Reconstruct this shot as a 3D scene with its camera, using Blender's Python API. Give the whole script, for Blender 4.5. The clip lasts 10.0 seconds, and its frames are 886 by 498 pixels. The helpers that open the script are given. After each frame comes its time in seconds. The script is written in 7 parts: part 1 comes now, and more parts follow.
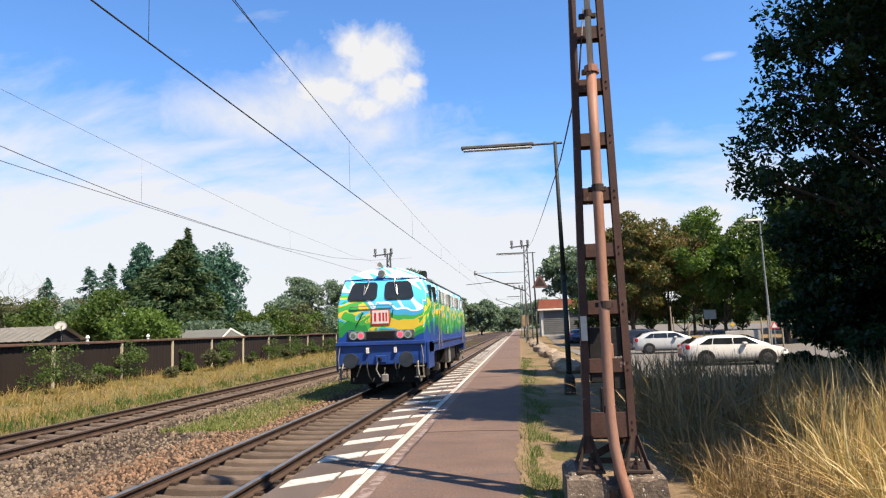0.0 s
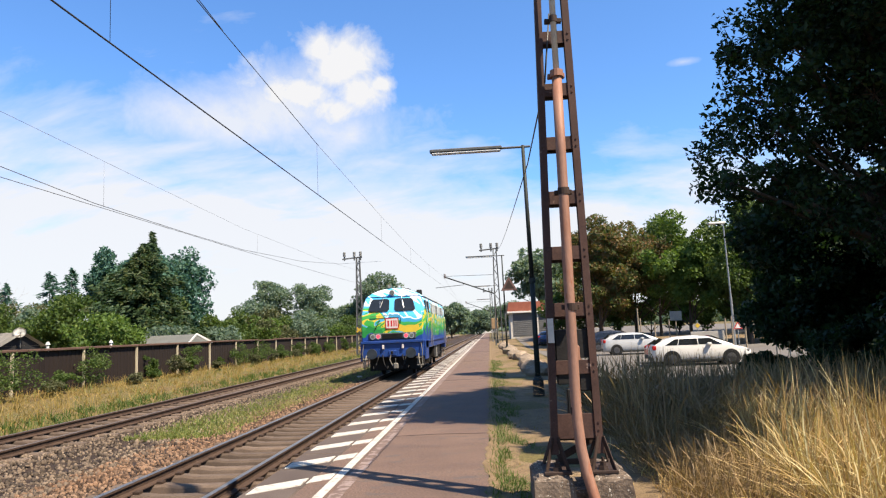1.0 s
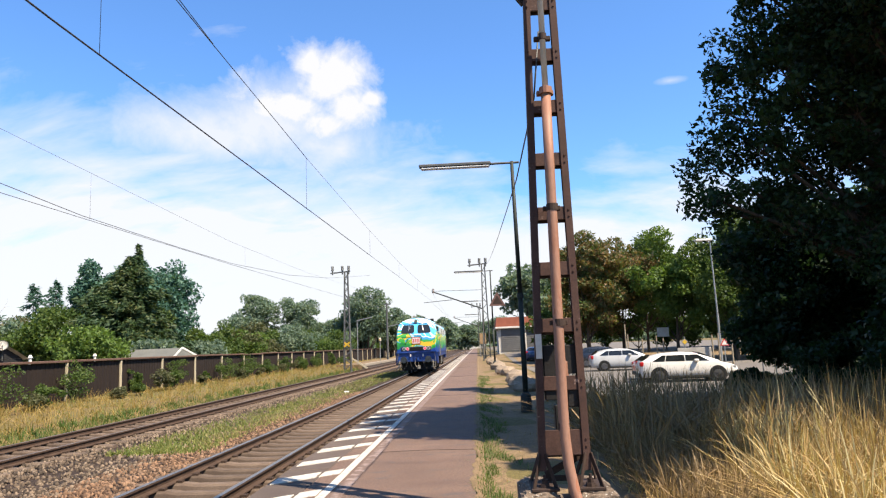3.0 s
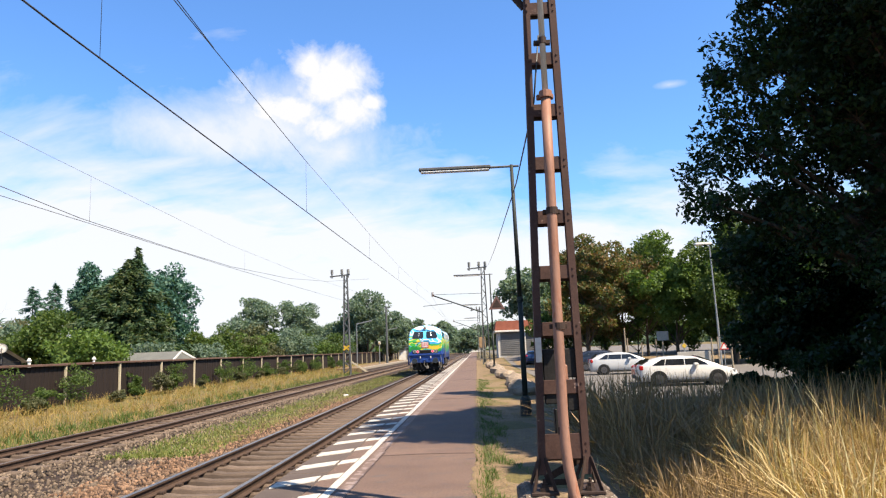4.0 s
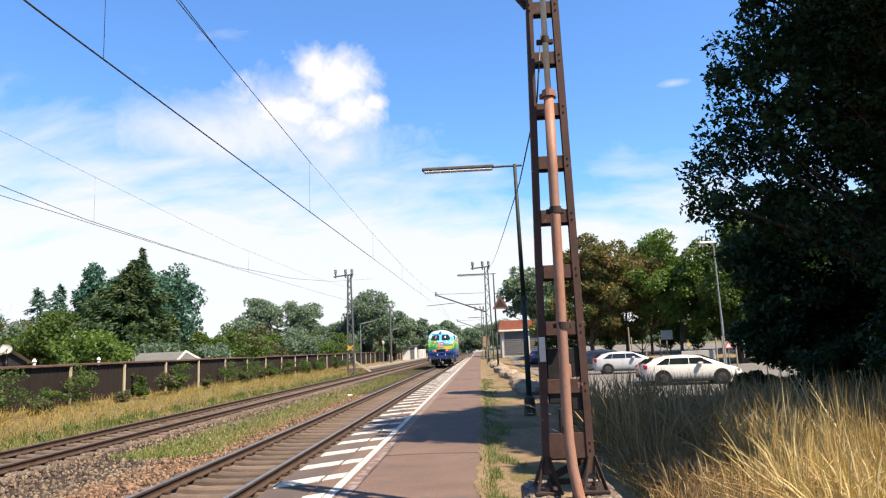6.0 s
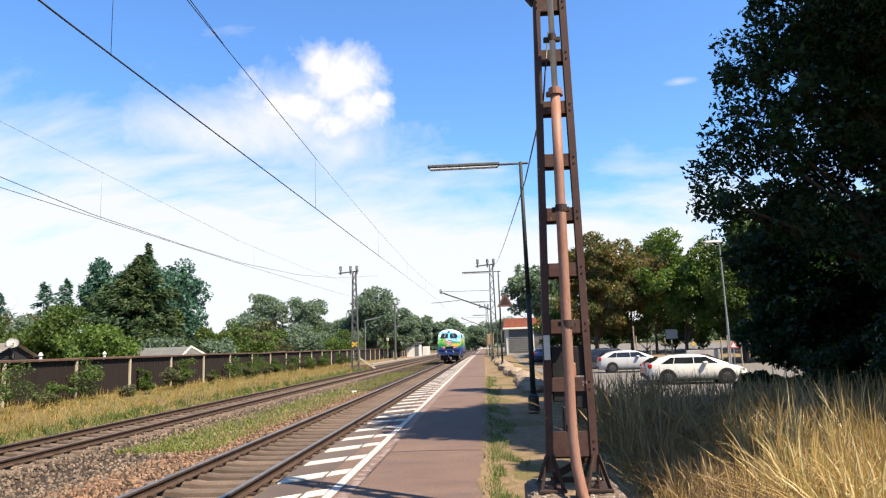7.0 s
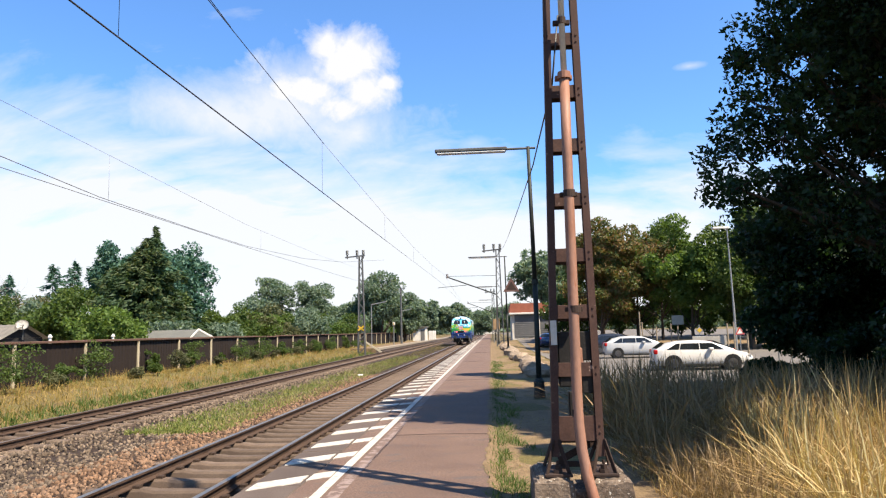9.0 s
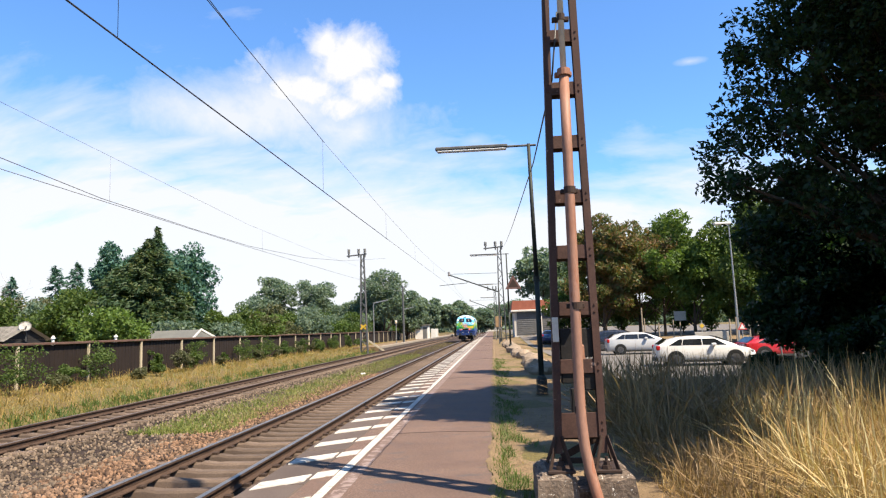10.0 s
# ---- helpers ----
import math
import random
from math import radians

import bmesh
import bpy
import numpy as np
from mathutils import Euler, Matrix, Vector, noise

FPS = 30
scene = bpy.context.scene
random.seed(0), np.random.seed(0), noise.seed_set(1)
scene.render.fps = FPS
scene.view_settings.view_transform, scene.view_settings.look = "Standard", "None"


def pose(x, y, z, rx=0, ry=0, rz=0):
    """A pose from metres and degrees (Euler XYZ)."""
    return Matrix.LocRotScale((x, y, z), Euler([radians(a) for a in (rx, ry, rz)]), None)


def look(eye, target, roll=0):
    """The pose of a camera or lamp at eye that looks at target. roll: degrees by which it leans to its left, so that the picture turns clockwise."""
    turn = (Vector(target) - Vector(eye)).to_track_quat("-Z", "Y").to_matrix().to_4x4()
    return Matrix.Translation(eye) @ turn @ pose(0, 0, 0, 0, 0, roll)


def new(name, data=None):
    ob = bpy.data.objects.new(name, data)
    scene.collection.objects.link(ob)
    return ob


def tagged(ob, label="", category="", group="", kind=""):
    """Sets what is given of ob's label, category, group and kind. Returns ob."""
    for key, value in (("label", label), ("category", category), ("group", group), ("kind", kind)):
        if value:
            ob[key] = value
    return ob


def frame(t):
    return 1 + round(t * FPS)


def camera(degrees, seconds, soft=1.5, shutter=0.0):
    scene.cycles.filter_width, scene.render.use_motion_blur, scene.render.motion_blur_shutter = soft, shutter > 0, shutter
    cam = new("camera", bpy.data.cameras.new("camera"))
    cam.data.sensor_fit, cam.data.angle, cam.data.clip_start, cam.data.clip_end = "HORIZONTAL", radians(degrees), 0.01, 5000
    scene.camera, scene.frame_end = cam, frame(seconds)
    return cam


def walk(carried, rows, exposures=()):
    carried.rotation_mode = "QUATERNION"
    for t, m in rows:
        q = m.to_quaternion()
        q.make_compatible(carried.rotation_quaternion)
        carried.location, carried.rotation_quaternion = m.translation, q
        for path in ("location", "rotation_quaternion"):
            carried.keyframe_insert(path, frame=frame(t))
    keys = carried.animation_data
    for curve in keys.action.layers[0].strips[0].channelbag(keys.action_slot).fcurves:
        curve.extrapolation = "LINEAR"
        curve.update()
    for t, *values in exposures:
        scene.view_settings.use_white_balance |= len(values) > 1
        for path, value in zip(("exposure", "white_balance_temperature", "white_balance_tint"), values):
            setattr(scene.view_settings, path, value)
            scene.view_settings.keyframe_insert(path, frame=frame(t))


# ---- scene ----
# camera: held by hand on the platform, turning a little; z = 0 is the platform's surface
cam = camera(66.0, 10.0, soft=1.2)
EYE_Z = 1.5
PATH = [
    (0.0, -0.015, 6.386, 6.734, 2.065),
    (0.5, -0.010, 4.897, 6.678, 2.456),
    (1.0, 0.005, 3.883, 6.898, 2.560),
    (1.5, 0.010, 3.175, 7.254, 2.731),
    (2.0, 0.007, 2.853, 7.521, 2.165),
    (2.5, 0.005, 2.885, 7.934, 2.289),
    (4.0, 0.001, 2.823, 8.392, 2.202),
    (4.5, 0.0, 2.823, 8.766, 2.251),
    (5.0, 0.0, 2.885, 8.766, 2.261),
    (5.5, 0.002, 3.082, 8.518, 2.419),
    (7.0, 0.0, 3.500, 8.165, 1.866),
    (7.5, -0.003, 3.888, 7.177, 1.846),
    (8.0, -0.004, 3.579, 7.116, 1.779),
    (8.5, -0.007, 3.925, 7.128, 1.666),
    (9.0, -0.009, 3.987, 6.898, 1.500),
    (9.5, -0.008, 4.275, 7.401, 1.981),
    (10.0, -0.004, 4.182, 6.728, 1.998),
]
walk(cam, [(t, pose(x, 0, EYE_Z, 90 + pitch, roll, yaw)) for t, x, yaw, pitch, roll in PATH], exposures=[(0.0, 1.25), (1.5, 1.33), (4.0, 1.42), (10.0, 1.42)])

# ---- light ----
SUN_DIR = Vector((0.811, -0.585, 1.43)).normalized()
sun_data = bpy.data.lights.new("sun", "SUN")
sun_data.energy, sun_data.angle, sun_data.color = 5.0, radians(0.53), (1.0, 0.90, 0.74)
sun = new("sun", sun_data)
sun.matrix_world = look(SUN_DIR * 50, (0, 0, 0))


def node(nt, kind, **kw):
    n = nt.nodes.new(kind)
    for k, v in kw.items():
        n.inputs[k.replace("_", " ")].default_value = v
    return n


def maths(nt, op, a, b=0.5, clamp=False):
    n = nt.nodes.new("ShaderNodeMath")
    n.operation, n.use_clamp = op, clamp
    for i, v in enumerate((a, b)):
        if isinstance(v, (int, float)):
            n.inputs[i].default_value = v
        else:
            nt.links.new(v, n.inputs[i])
    return n.outputs[0]


def ramp(nt, fac, stops, constant=False):
    n = nt.nodes.new("ShaderNodeValToRGB")
    n.color_ramp.interpolation = "CONSTANT" if constant else "LINEAR"
    els = n.color_ramp.elements
    while len(els) < len(stops):
        els.new(0.5)
    for e, (p, c) in zip(els, stops):
        e.position = p
        e.color = (*c, 1) if len(c) == 3 else c
    nt.links.new(fac, n.inputs[0])
    return n.outputs[0]


def blend(nt, fac, a, b, mode="MIX"):
    n = nt.nodes.new("ShaderNodeMix")
    n.data_type, n.blend_type = "RGBA", mode
    for sock, v in ((n.inputs[0], fac), (n.inputs[6], a), (n.inputs[7], b)):
        if isinstance(v, (int, float)):
            sock.default_value = v
        elif isinstance(v, tuple):
            sock.default_value = (*v, 1)
        else:
            nt.links.new(v, sock)
    return n.outputs[2]


def noise_of(nt, vec, scale, detail=4, rough=0.55, distort=0.0):
    n = node(nt, "ShaderNodeTexNoise", Scale=scale, Detail=detail, Roughness=rough, Distortion=distort)
    nt.links.new(vec, n.inputs["Vector"])
    return n.outputs["Fac"]


# sky: clear blue above, thin white cirrus over the lower part, one small cumulus
world = bpy.data.worlds.new("sky")
scene.world = world
world.use_nodes = True
wt = world.node_tree
wt.nodes.clear()
sky = wt.nodes.new("ShaderNodeTexSky")
sky.sky_type, sky.sun_disc = "NISHITA", False
sky.sun_elevation = radians(55)
sky.sun_rotation = math.atan2(SUN_DIR.x, SUN_DIR.y)
sky.air_density, sky.dust_density, sky.ozone_density = 1.0, 0.6, 2.0
geo = wt.nodes.new("ShaderNodeTexCoord")
sep = wt.nodes.new("ShaderNodeSeparateXYZ")
wt.links.new(geo.outputs["Generated"], sep.inputs[0])
den = maths(wt, "ADD", maths(wt, "MAXIMUM", sep.outputs[2], 0.0), 0.42)
flat = wt.nodes.new("ShaderNodeCombineXYZ")
wt.links.new(maths(wt, "DIVIDE", sep.outputs[0], den), flat.inputs[0])
wt.links.new(maths(wt, "DIVIDE", sep.outputs[1], den), flat.inputs[1])
streak = wt.nodes.new("ShaderNodeMapping")
streak.inputs["Rotation"].default_value = (0, 0, radians(28))
streak.inputs["Scale"].default_value = (1.1, 2.3, 1)
streak.inputs["Location"].default_value = (0.35, 0.2, 0)
wt.links.new(flat.outputs[0], streak.inputs["Vector"])
wisps = noise_of(wt, streak.outputs[0], 1.6, 7, 0.55, 0.35)
streaks = noise_of(wt, streak.outputs[0], 4.2, 6, 0.6, 0.5)
north = maths(wt, "MULTIPLY", maths(wt, "ADD", sep.outputs[1], 0.25), 1.1, True)
# the veil's upper edge: higher to the west, ragged
edge = maths(wt, "ADD", 0.262, maths(wt, "MULTIPLY", sep.outputs[0], -0.13))
veil = maths(wt, "ADD", maths(wt, "MULTIPLY", maths(wt, "SUBTRACT", edge, sep.outputs[2]), 6.5), maths(wt, "MULTIPLY", maths(wt, "SUBTRACT", wisps, 0.44), 3.4))
veil = maths(wt, "ADD", veil, maths(wt, "MULTIPLY", maths(wt, "SUBTRACT", streaks, 0.5), 1.1))
veil = maths(wt, "MULTIPLY", maths(wt, "MULTIPLY", veil, 1.0, True), north)


def puff_field(az, el, wide, high):
    """Falls from 1 at one direction (degrees left of north, above the horizon) to 0 at the puff's rim."""
    d = Vector((-math.sin(radians(az)) * math.cos(radians(el)), math.cos(radians(az)) * math.cos(radians(el)), math.sin(radians(el))))
    right = Vector((d.y, -d.x, 0)).normalized()
    up = right.cross(d)
    squares = []
    for axis, size in ((right, wide), (up, high)):
        n = wt.nodes.new("ShaderNodeVectorMath")
        n.operation = "DOT_PRODUCT"
        n.inputs[1].default_value = axis / radians(size)
        wt.links.new(geo.outputs["Generated"], n.inputs[0])
        off = maths(wt, "SUBTRACT", n.outputs["Value"], axis.dot(d) / radians(size))
        squares.append(maths(wt, "MULTIPLY", off, off))
    return maths(wt, "SUBTRACT", 1.0, maths(wt, "SQRT", maths(wt, "ADD", squares[0], squares[1]), 0.0))


def cloud(puffs, grain, rough_edge, crisp):
    """One cloud: overlapping puffs whose rim is broken up by noise."""
    field = puff_field(*puffs[0])
    for p in puffs[1:]:
        field = maths(wt, "MAXIMUM", field, puff_field(*p))
    n1 = noise_of(wt, geo.outputs["Generated"], grain, 9, 0.62, 0.25)
    v = maths(wt, "ADD", field, maths(wt, "MULTIPLY", maths(wt, "SUBTRACT", n1, 0.5), rough_edge))
    return maths(wt, "MULTIPLY", maths(wt, "MULTIPLY", v, crisp, True), north, True)


cumulus = cloud(((12.6, 21.6, 4.6, 3.3), (15.4, 20.0, 6.2, 3.0), (10.6, 19.8, 3.6, 3.0), (8.4, 20.6, 1.6, 0.9), (13.8, 23.0, 2.2, 1.6), (12.0, 18.6, 4.0, 2.4)), 12.0, 2.3, 1.5)
tail = cloud(((17.5, 18.6, 8.0, 4.4), (11.0, 16.6, 6.5, 3.6), (22.0, 17.5, 8.0, 3.4)), 8.0, 2.2, 1.0)
small = cloud(((0.9, 15.6, 2.2, 0.9), (-17.2, 20.1, 1.3, 0.35)), 14.0, 1.6, 0.55)
puffs = maths(wt, "MAXIMUM", cumulus, maths(wt, "MULTIPLY", maths(wt, "MAXIMUM", tail, small), 0.85))
sky_gain = blend(wt, 1.0, sky.outputs[0], (0.66, 0.97, 1.30), "MULTIPLY")
sky_dim = blend(wt, 1.0, sky_gain, (0.080, 0.080, 0.080), "MULTIPLY")
cover = maths(wt, "MULTIPLY", maths(wt, "MAXIMUM", maths(wt, "MULTIPLY", veil, 0.93), puffs), 1.0, True)
both = blend(wt, cover, sky_dim, (0.374, 0.373, 0.379))
bg = node(wt, "ShaderNodeBackground", Strength=1.0)
wt.links.new(both, bg.inputs[0])
wout = wt.nodes.new("ShaderNodeOutputWorld")
wt.links.new(bg.outputs[0], wout.inputs[0])


# ---- materials ----
TONE = (0.71, 0.655, 0.585)  # warm light balance put into every surface colour, darkened against the raised exposure


def surface(name, stops, scale=3.0, fine=40.0, rough=0.8, metal=0.0, bump=0.2, grain=0.25, dist=0.02, obj_random=0.0, island=0.0, coat=0.0, detail=5, stretch=None, spots=None):
    """A worn surface: a coarse colour change, fine grain, and relief from the same grain."""
    m = bpy.data.materials.new(name)
    m.use_nodes = True
    nt = m.node_tree
    b = nt.nodes["Principled BSDF"]
    tc = nt.nodes.new("ShaderNodeTexCoord")
    vec = tc.outputs["Object"]
    if stretch:
        mp = nt.nodes.new("ShaderNodeMapping")
        mp.inputs["Scale"].default_value = stretch
        nt.links.new(vec, mp.inputs["Vector"])
        vec = mp.outputs[0]
    big = noise_of(nt, vec, scale, detail, 0.6, 0.3)
    small = noise_of(nt, vec, fine, 3, 0.6)
    n = len(stops)
    stops = [tuple(v * k for v, k in zip(c, TONE)) for c in stops]
    col = ramp(nt, big, [(0.28 + 0.44 * i / max(1, n - 1), c) for i, c in enumerate(stops)])
    g = ramp(nt, small, [(0.25, (1 - grain,) * 3), (0.75, (1 + grain,) * 3)])
    col = blend(nt, 1.0, col, g, "MULTIPLY")
    if spots:
        colour, at, width, sp_scale = spots
        s = noise_of(nt, vec, sp_scale, 4, 0.65)
        f = ramp(nt, s, [(at, (0, 0, 0)), (at + width, (1, 1, 1))])
        col = blend(nt, f, col, colour)
    rnd = None
    if obj_random:
        rnd = nt.nodes.new("ShaderNodeObjectInfo").outputs["Random"]
        amount = obj_random
    elif island:
        rnd = nt.nodes.new("ShaderNodeNewGeometry").outputs["Random Per Island"]
        amount = island
    if rnd is not None:
        col = blend(nt, 1.0, col, ramp(nt, rnd, [(0, (1 - amount,) * 3), (1, (1 + amount,) * 3)]), "MULTIPLY")
    nt.links.new(col, b.inputs["Base Color"])
    r = ramp(nt, big, [(0.3, (max(0.02, rough - 0.08),) * 3), (0.7, (min(1, rough + 0.08),) * 3)])
    nt.links.new(r, b.inputs["Roughness"])
    b.inputs["Metallic"].default_value = metal
    b.inputs["Specular IOR Level"].default_value = 0.5 if rough < 0.5 else 0.25
    b.inputs["Coat Weight"].default_value = coat
    if bump:
        bn = node(nt, "ShaderNodeBump", Strength=bump, Distance=dist)
        nt.links.new(small, bn.inputs["Height"])
        nt.links.new(bn.outputs[0], b.inputs["Normal"])
    return m


def leafy(name, stops, through_light=0.35, rough=0.55, gloss=0.25):
    """Leaves and blades: colour by leaf, some light passing through."""
    m = bpy.data.materials.new(name)
    m.use_nodes = True
    nt = m.node_tree
    b = nt.nodes["Principled BSDF"]
    rnd = nt.nodes.new("ShaderNodeNewGeometry").outputs["Random Per Island"]
    tc = nt.nodes.new("ShaderNodeTexCoord")
    patch = noise_of(nt, tc.outputs["Object"], 0.6, 3, 0.6)
    mixv = maths(nt, "ADD", maths(nt, "MULTIPLY", rnd, 0.55), maths(nt, "MULTIPLY", maths(nt, "SUBTRACT", patch, 0.28), 1.0), True)
    n = len(stops)
    stops = [tuple(v * 0.71 for v in c) for c in stops]
    col = ramp(nt, mixv, [(0.08 + 0.84 * i / max(1, n - 1), c) for i, c in enumerate(stops)])
    nt.links.new(col, b.inputs["Base Color"])
    b.inputs["Roughness"].default_value = rough
    b.inputs["Specular IOR Level"].default_value = gloss
    tr = nt.nodes.new("ShaderNodeBsdfTranslucent")
    nt.links.new(blend(nt, 1.0, col, (1.1, 1.15, 0.6), "MULTIPLY"), tr.inputs[0])
    mx = nt.nodes.new("ShaderNodeMixShader")
    mx.inputs[0].default_value = through_light
    nt.links.new(b.outputs[0], mx.inputs[1])
    nt.links.new(tr.outputs[0], mx.inputs[2])
    nt.links.new(mx.outputs[0], nt.nodes["Material Output"].inputs[0])
    return m


def glow(name, colour, strength):
    m = bpy.data.materials.new(name)
    m.use_nodes = True
    b = m.node_tree.nodes["Principled BSDF"]
    b.inputs["Base Color"].default_value = (*colour, 1)
    b.inputs["Emission Color"].default_value = (*colour, 1)
    b.inputs["Emission Strength"].default_value = strength
    return m


M = {}
M["asphalt"] = surface("asphalt", [(0.125, 0.080, 0.063), (0.165, 0.108, 0.085), (0.20, 0.135, 0.108)], 0.9, 55, 0.86, bump=0.9, grain=0.62, dist=0.015, stretch=(0.7, 1.4, 1), spots=((0.085, 0.062, 0.052), 0.57, 0.09, 3.1))
M["asphalt"].node_tree.nodes["Principled BSDF"].inputs["Specular IOR Level"].default_value = 0.35
M["coping"] = surface("coping", [(0.095, 0.072, 0.064), (0.135, 0.108, 0.096)], 1.5, 70, 0.9, bump=0.3, grain=0.3, dist=0.006, obj_random=0.12)
M["white_line"] = surface("white_line", [(0.502, 0.486, 0.454), (0.631, 0.624, 0.599)], 3, 60, 0.7, bump=0.15, grain=0.15, dist=0.004, spots=((0.28, 0.23, 0.2), 0.56, 0.06, 9.0))
M["pale_line"] = surface("pale_line", [(0.136, 0.091, 0.076), (0.200, 0.144, 0.125)], 3, 60, 0.8, bump=0.15, grain=0.25, dist=0.004, spots=((0.22, 0.16, 0.135), 0.5, 0.06, 7.0))
M["ground"] = surface("ground", [(0.106, 0.075, 0.035), (0.176, 0.128, 0.053), (0.132, 0.114, 0.040), (0.238, 0.176, 0.084)], 0.35, 25, 0.95, bump=0.6, grain=0.4, dist=0.03)
M["dry_soil"] = surface("dry_soil", [(0.150, 0.100, 0.052), (0.240, 0.172, 0.100), (0.110, 0.080, 0.036)], 1.6, 45, 0.95, bump=0.6, grain=0.5, dist=0.02)
# kept very dark: shade in the gaps between stones is put into it
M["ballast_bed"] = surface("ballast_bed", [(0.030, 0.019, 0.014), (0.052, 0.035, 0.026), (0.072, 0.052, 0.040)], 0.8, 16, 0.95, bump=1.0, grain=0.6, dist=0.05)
M["stone_brown"] = surface("stone_brown", [(0.125, 0.073, 0.044), (0.190, 0.117, 0.075), (0.155, 0.108, 0.078)], 0.7, 30, 0.9, bump=0.2, grain=0.2, island=0.7)
M["stone_grey"] = surface("stone_grey", [(0.120, 0.089, 0.064), (0.195, 0.153, 0.118)], 0.7, 30, 0.9, bump=0.2, grain=0.2, island=0.7)
M["sleeper"] = surface("sleeper", [(0.105, 0.075, 0.058), (0.185, 0.14, 0.11)], 3, 60, 0.9, bump=0.3, grain=0.25, dist=0.006, obj_random=0.2)
M["clip"] = surface("clip", [(0.045, 0.03, 0.022), (0.09, 0.06, 0.045)], 20, 120, 0.8, metal=0.3)
M["rail_side"] = surface("rail_side", [(0.06, 0.037, 0.027), (0.105, 0.068, 0.05)], 4, 80, 0.85, metal=0.2, bump=0.2, dist=0.003)
M["rail_top"] = surface("rail_top", [(0.36, 0.34, 0.32), (0.46, 0.44, 0.42)], 3, 90, 0.42, metal=0.9, bump=0.03, grain=0.08)
M["rail_dull"] = surface("rail_dull", [(0.16, 0.12, 0.10), (0.24, 0.20, 0.18)], 3, 90, 0.55, metal=0.6, bump=0.05, grain=0.1)
M["rust"] = surface("rust", [(0.052, 0.028, 0.023), (0.081, 0.044, 0.036), (0.104, 0.062, 0.052)], 5, 60, 0.75, metal=0.15, bump=0.2, grain=0.25, dist=0.004, spots=((0.28, 0.19, 0.15), 0.66, 0.06, 11.0))
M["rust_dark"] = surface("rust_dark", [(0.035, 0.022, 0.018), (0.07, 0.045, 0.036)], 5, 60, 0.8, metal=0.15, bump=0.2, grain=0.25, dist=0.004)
M["pipe"] = surface("pipe", [(0.279, 0.158, 0.119), (0.335, 0.185, 0.135), (0.279, 0.110, 0.062)], 3.2, 60, 0.6, metal=0.1, bump=0.15, grain=0.15, dist=0.003, stretch=(1, 1, 0.3), spots=((0.22, 0.08, 0.04), 0.62, 0.06, 9.0))
M["pipe_galv"] = surface("pipe_galv", [(0.55, 0.54, 0.53), (0.68, 0.67, 0.65)], 6, 60, 0.5, metal=0.1, bump=0.05, grain=0.1)
M["concrete"] = surface("concrete", [(0.113, 0.083, 0.063), (0.180, 0.141, 0.113), (0.082, 0.065, 0.053)], 4, 38, 0.95, bump=0.7, grain=0.45, dist=0.012, spots=((0.40, 0.35, 0.29), 0.62, 0.05, 34.0))
M["dark_steel"] = surface("dark_steel", [(0.025, 0.03, 0.028), (0.05, 0.056, 0.052)], 4, 50, 0.6, metal=0.3, bump=0.08, grain=0.2)
M["galv"] = surface("galv", [(0.30, 0.31, 0.32), (0.42, 0.43, 0.44)], 4, 50, 0.5, metal=0.6, bump=0.05, grain=0.12)
M["grey_steel"] = surface("grey_steel", [(0.10, 0.105, 0.112), (0.17, 0.178, 0.185)], 4, 50, 0.6, metal=0.4, bump=0.05, grain=0.15)
M["lamp_cover"] = surface("lamp_cover", [(0.80, 0.83, 0.90), (0.95, 0.98, 1.0)], 6, 60, 0.4, bump=0.03, grain=0.06)
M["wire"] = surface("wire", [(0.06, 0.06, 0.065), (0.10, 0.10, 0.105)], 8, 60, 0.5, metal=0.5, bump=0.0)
# paler copy of the wire: fading with distance is put into the colour
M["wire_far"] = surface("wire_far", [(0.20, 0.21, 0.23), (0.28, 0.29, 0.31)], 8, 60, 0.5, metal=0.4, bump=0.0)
M["insulator"] = surface("insulator", [(0.07, 0.035, 0.025), (0.11, 0.06, 0.045)], 8, 60, 0.25, bump=0.0)
M["fence_wood"] = surface("fence_wood", [(0.014, 0.009, 0.007), (0.026, 0.017, 0.013), (0.020, 0.014, 0.012)], 1.2, 40, 0.8, bump=0.2, grain=0.25, dist=0.004, stretch=(1, 1, 0.15), island=0.25)
M["fence_cap"] = surface("fence_cap", [(0.10, 0.058, 0.043), (0.155, 0.095, 0.075)], 1.2, 40, 0.75, bump=0.1, grain=0.2)
M["post"] = surface("post", [(0.42, 0.37, 0.27), (0.56, 0.51, 0.40)], 4, 50, 0.85, bump=0.15, grain=0.15)
M["bark"] = surface("bark", [(0.055, 0.042, 0.032), (0.11, 0.085, 0.065)], 5, 30, 0.95, bump=0.6, grain=0.35, dist=0.02, stretch=(1, 1, 0.3))
# dark leaf green with the shade in the crowns put into the colour
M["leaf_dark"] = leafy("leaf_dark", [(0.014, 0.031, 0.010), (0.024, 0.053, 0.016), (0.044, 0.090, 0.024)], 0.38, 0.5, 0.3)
M["leaf_mid"] = leafy("leaf_mid", [(0.050, 0.086, 0.020), (0.092, 0.142, 0.030), (0.175, 0.215, 0.050)], 0.45)
M["leaf_light"] = leafy("leaf_light", [(0.075, 0.125, 0.024), (0.127, 0.200, 0.037), (0.208, 0.263, 0.059)], 0.45)
# distance haze is mixed into this leaf colour: paler and bluer
M["leaf_hazy"] = leafy("leaf_hazy", [(0.105, 0.165, 0.115), (0.180, 0.242, 0.165), (0.285, 0.330, 0.220)], 0.45)
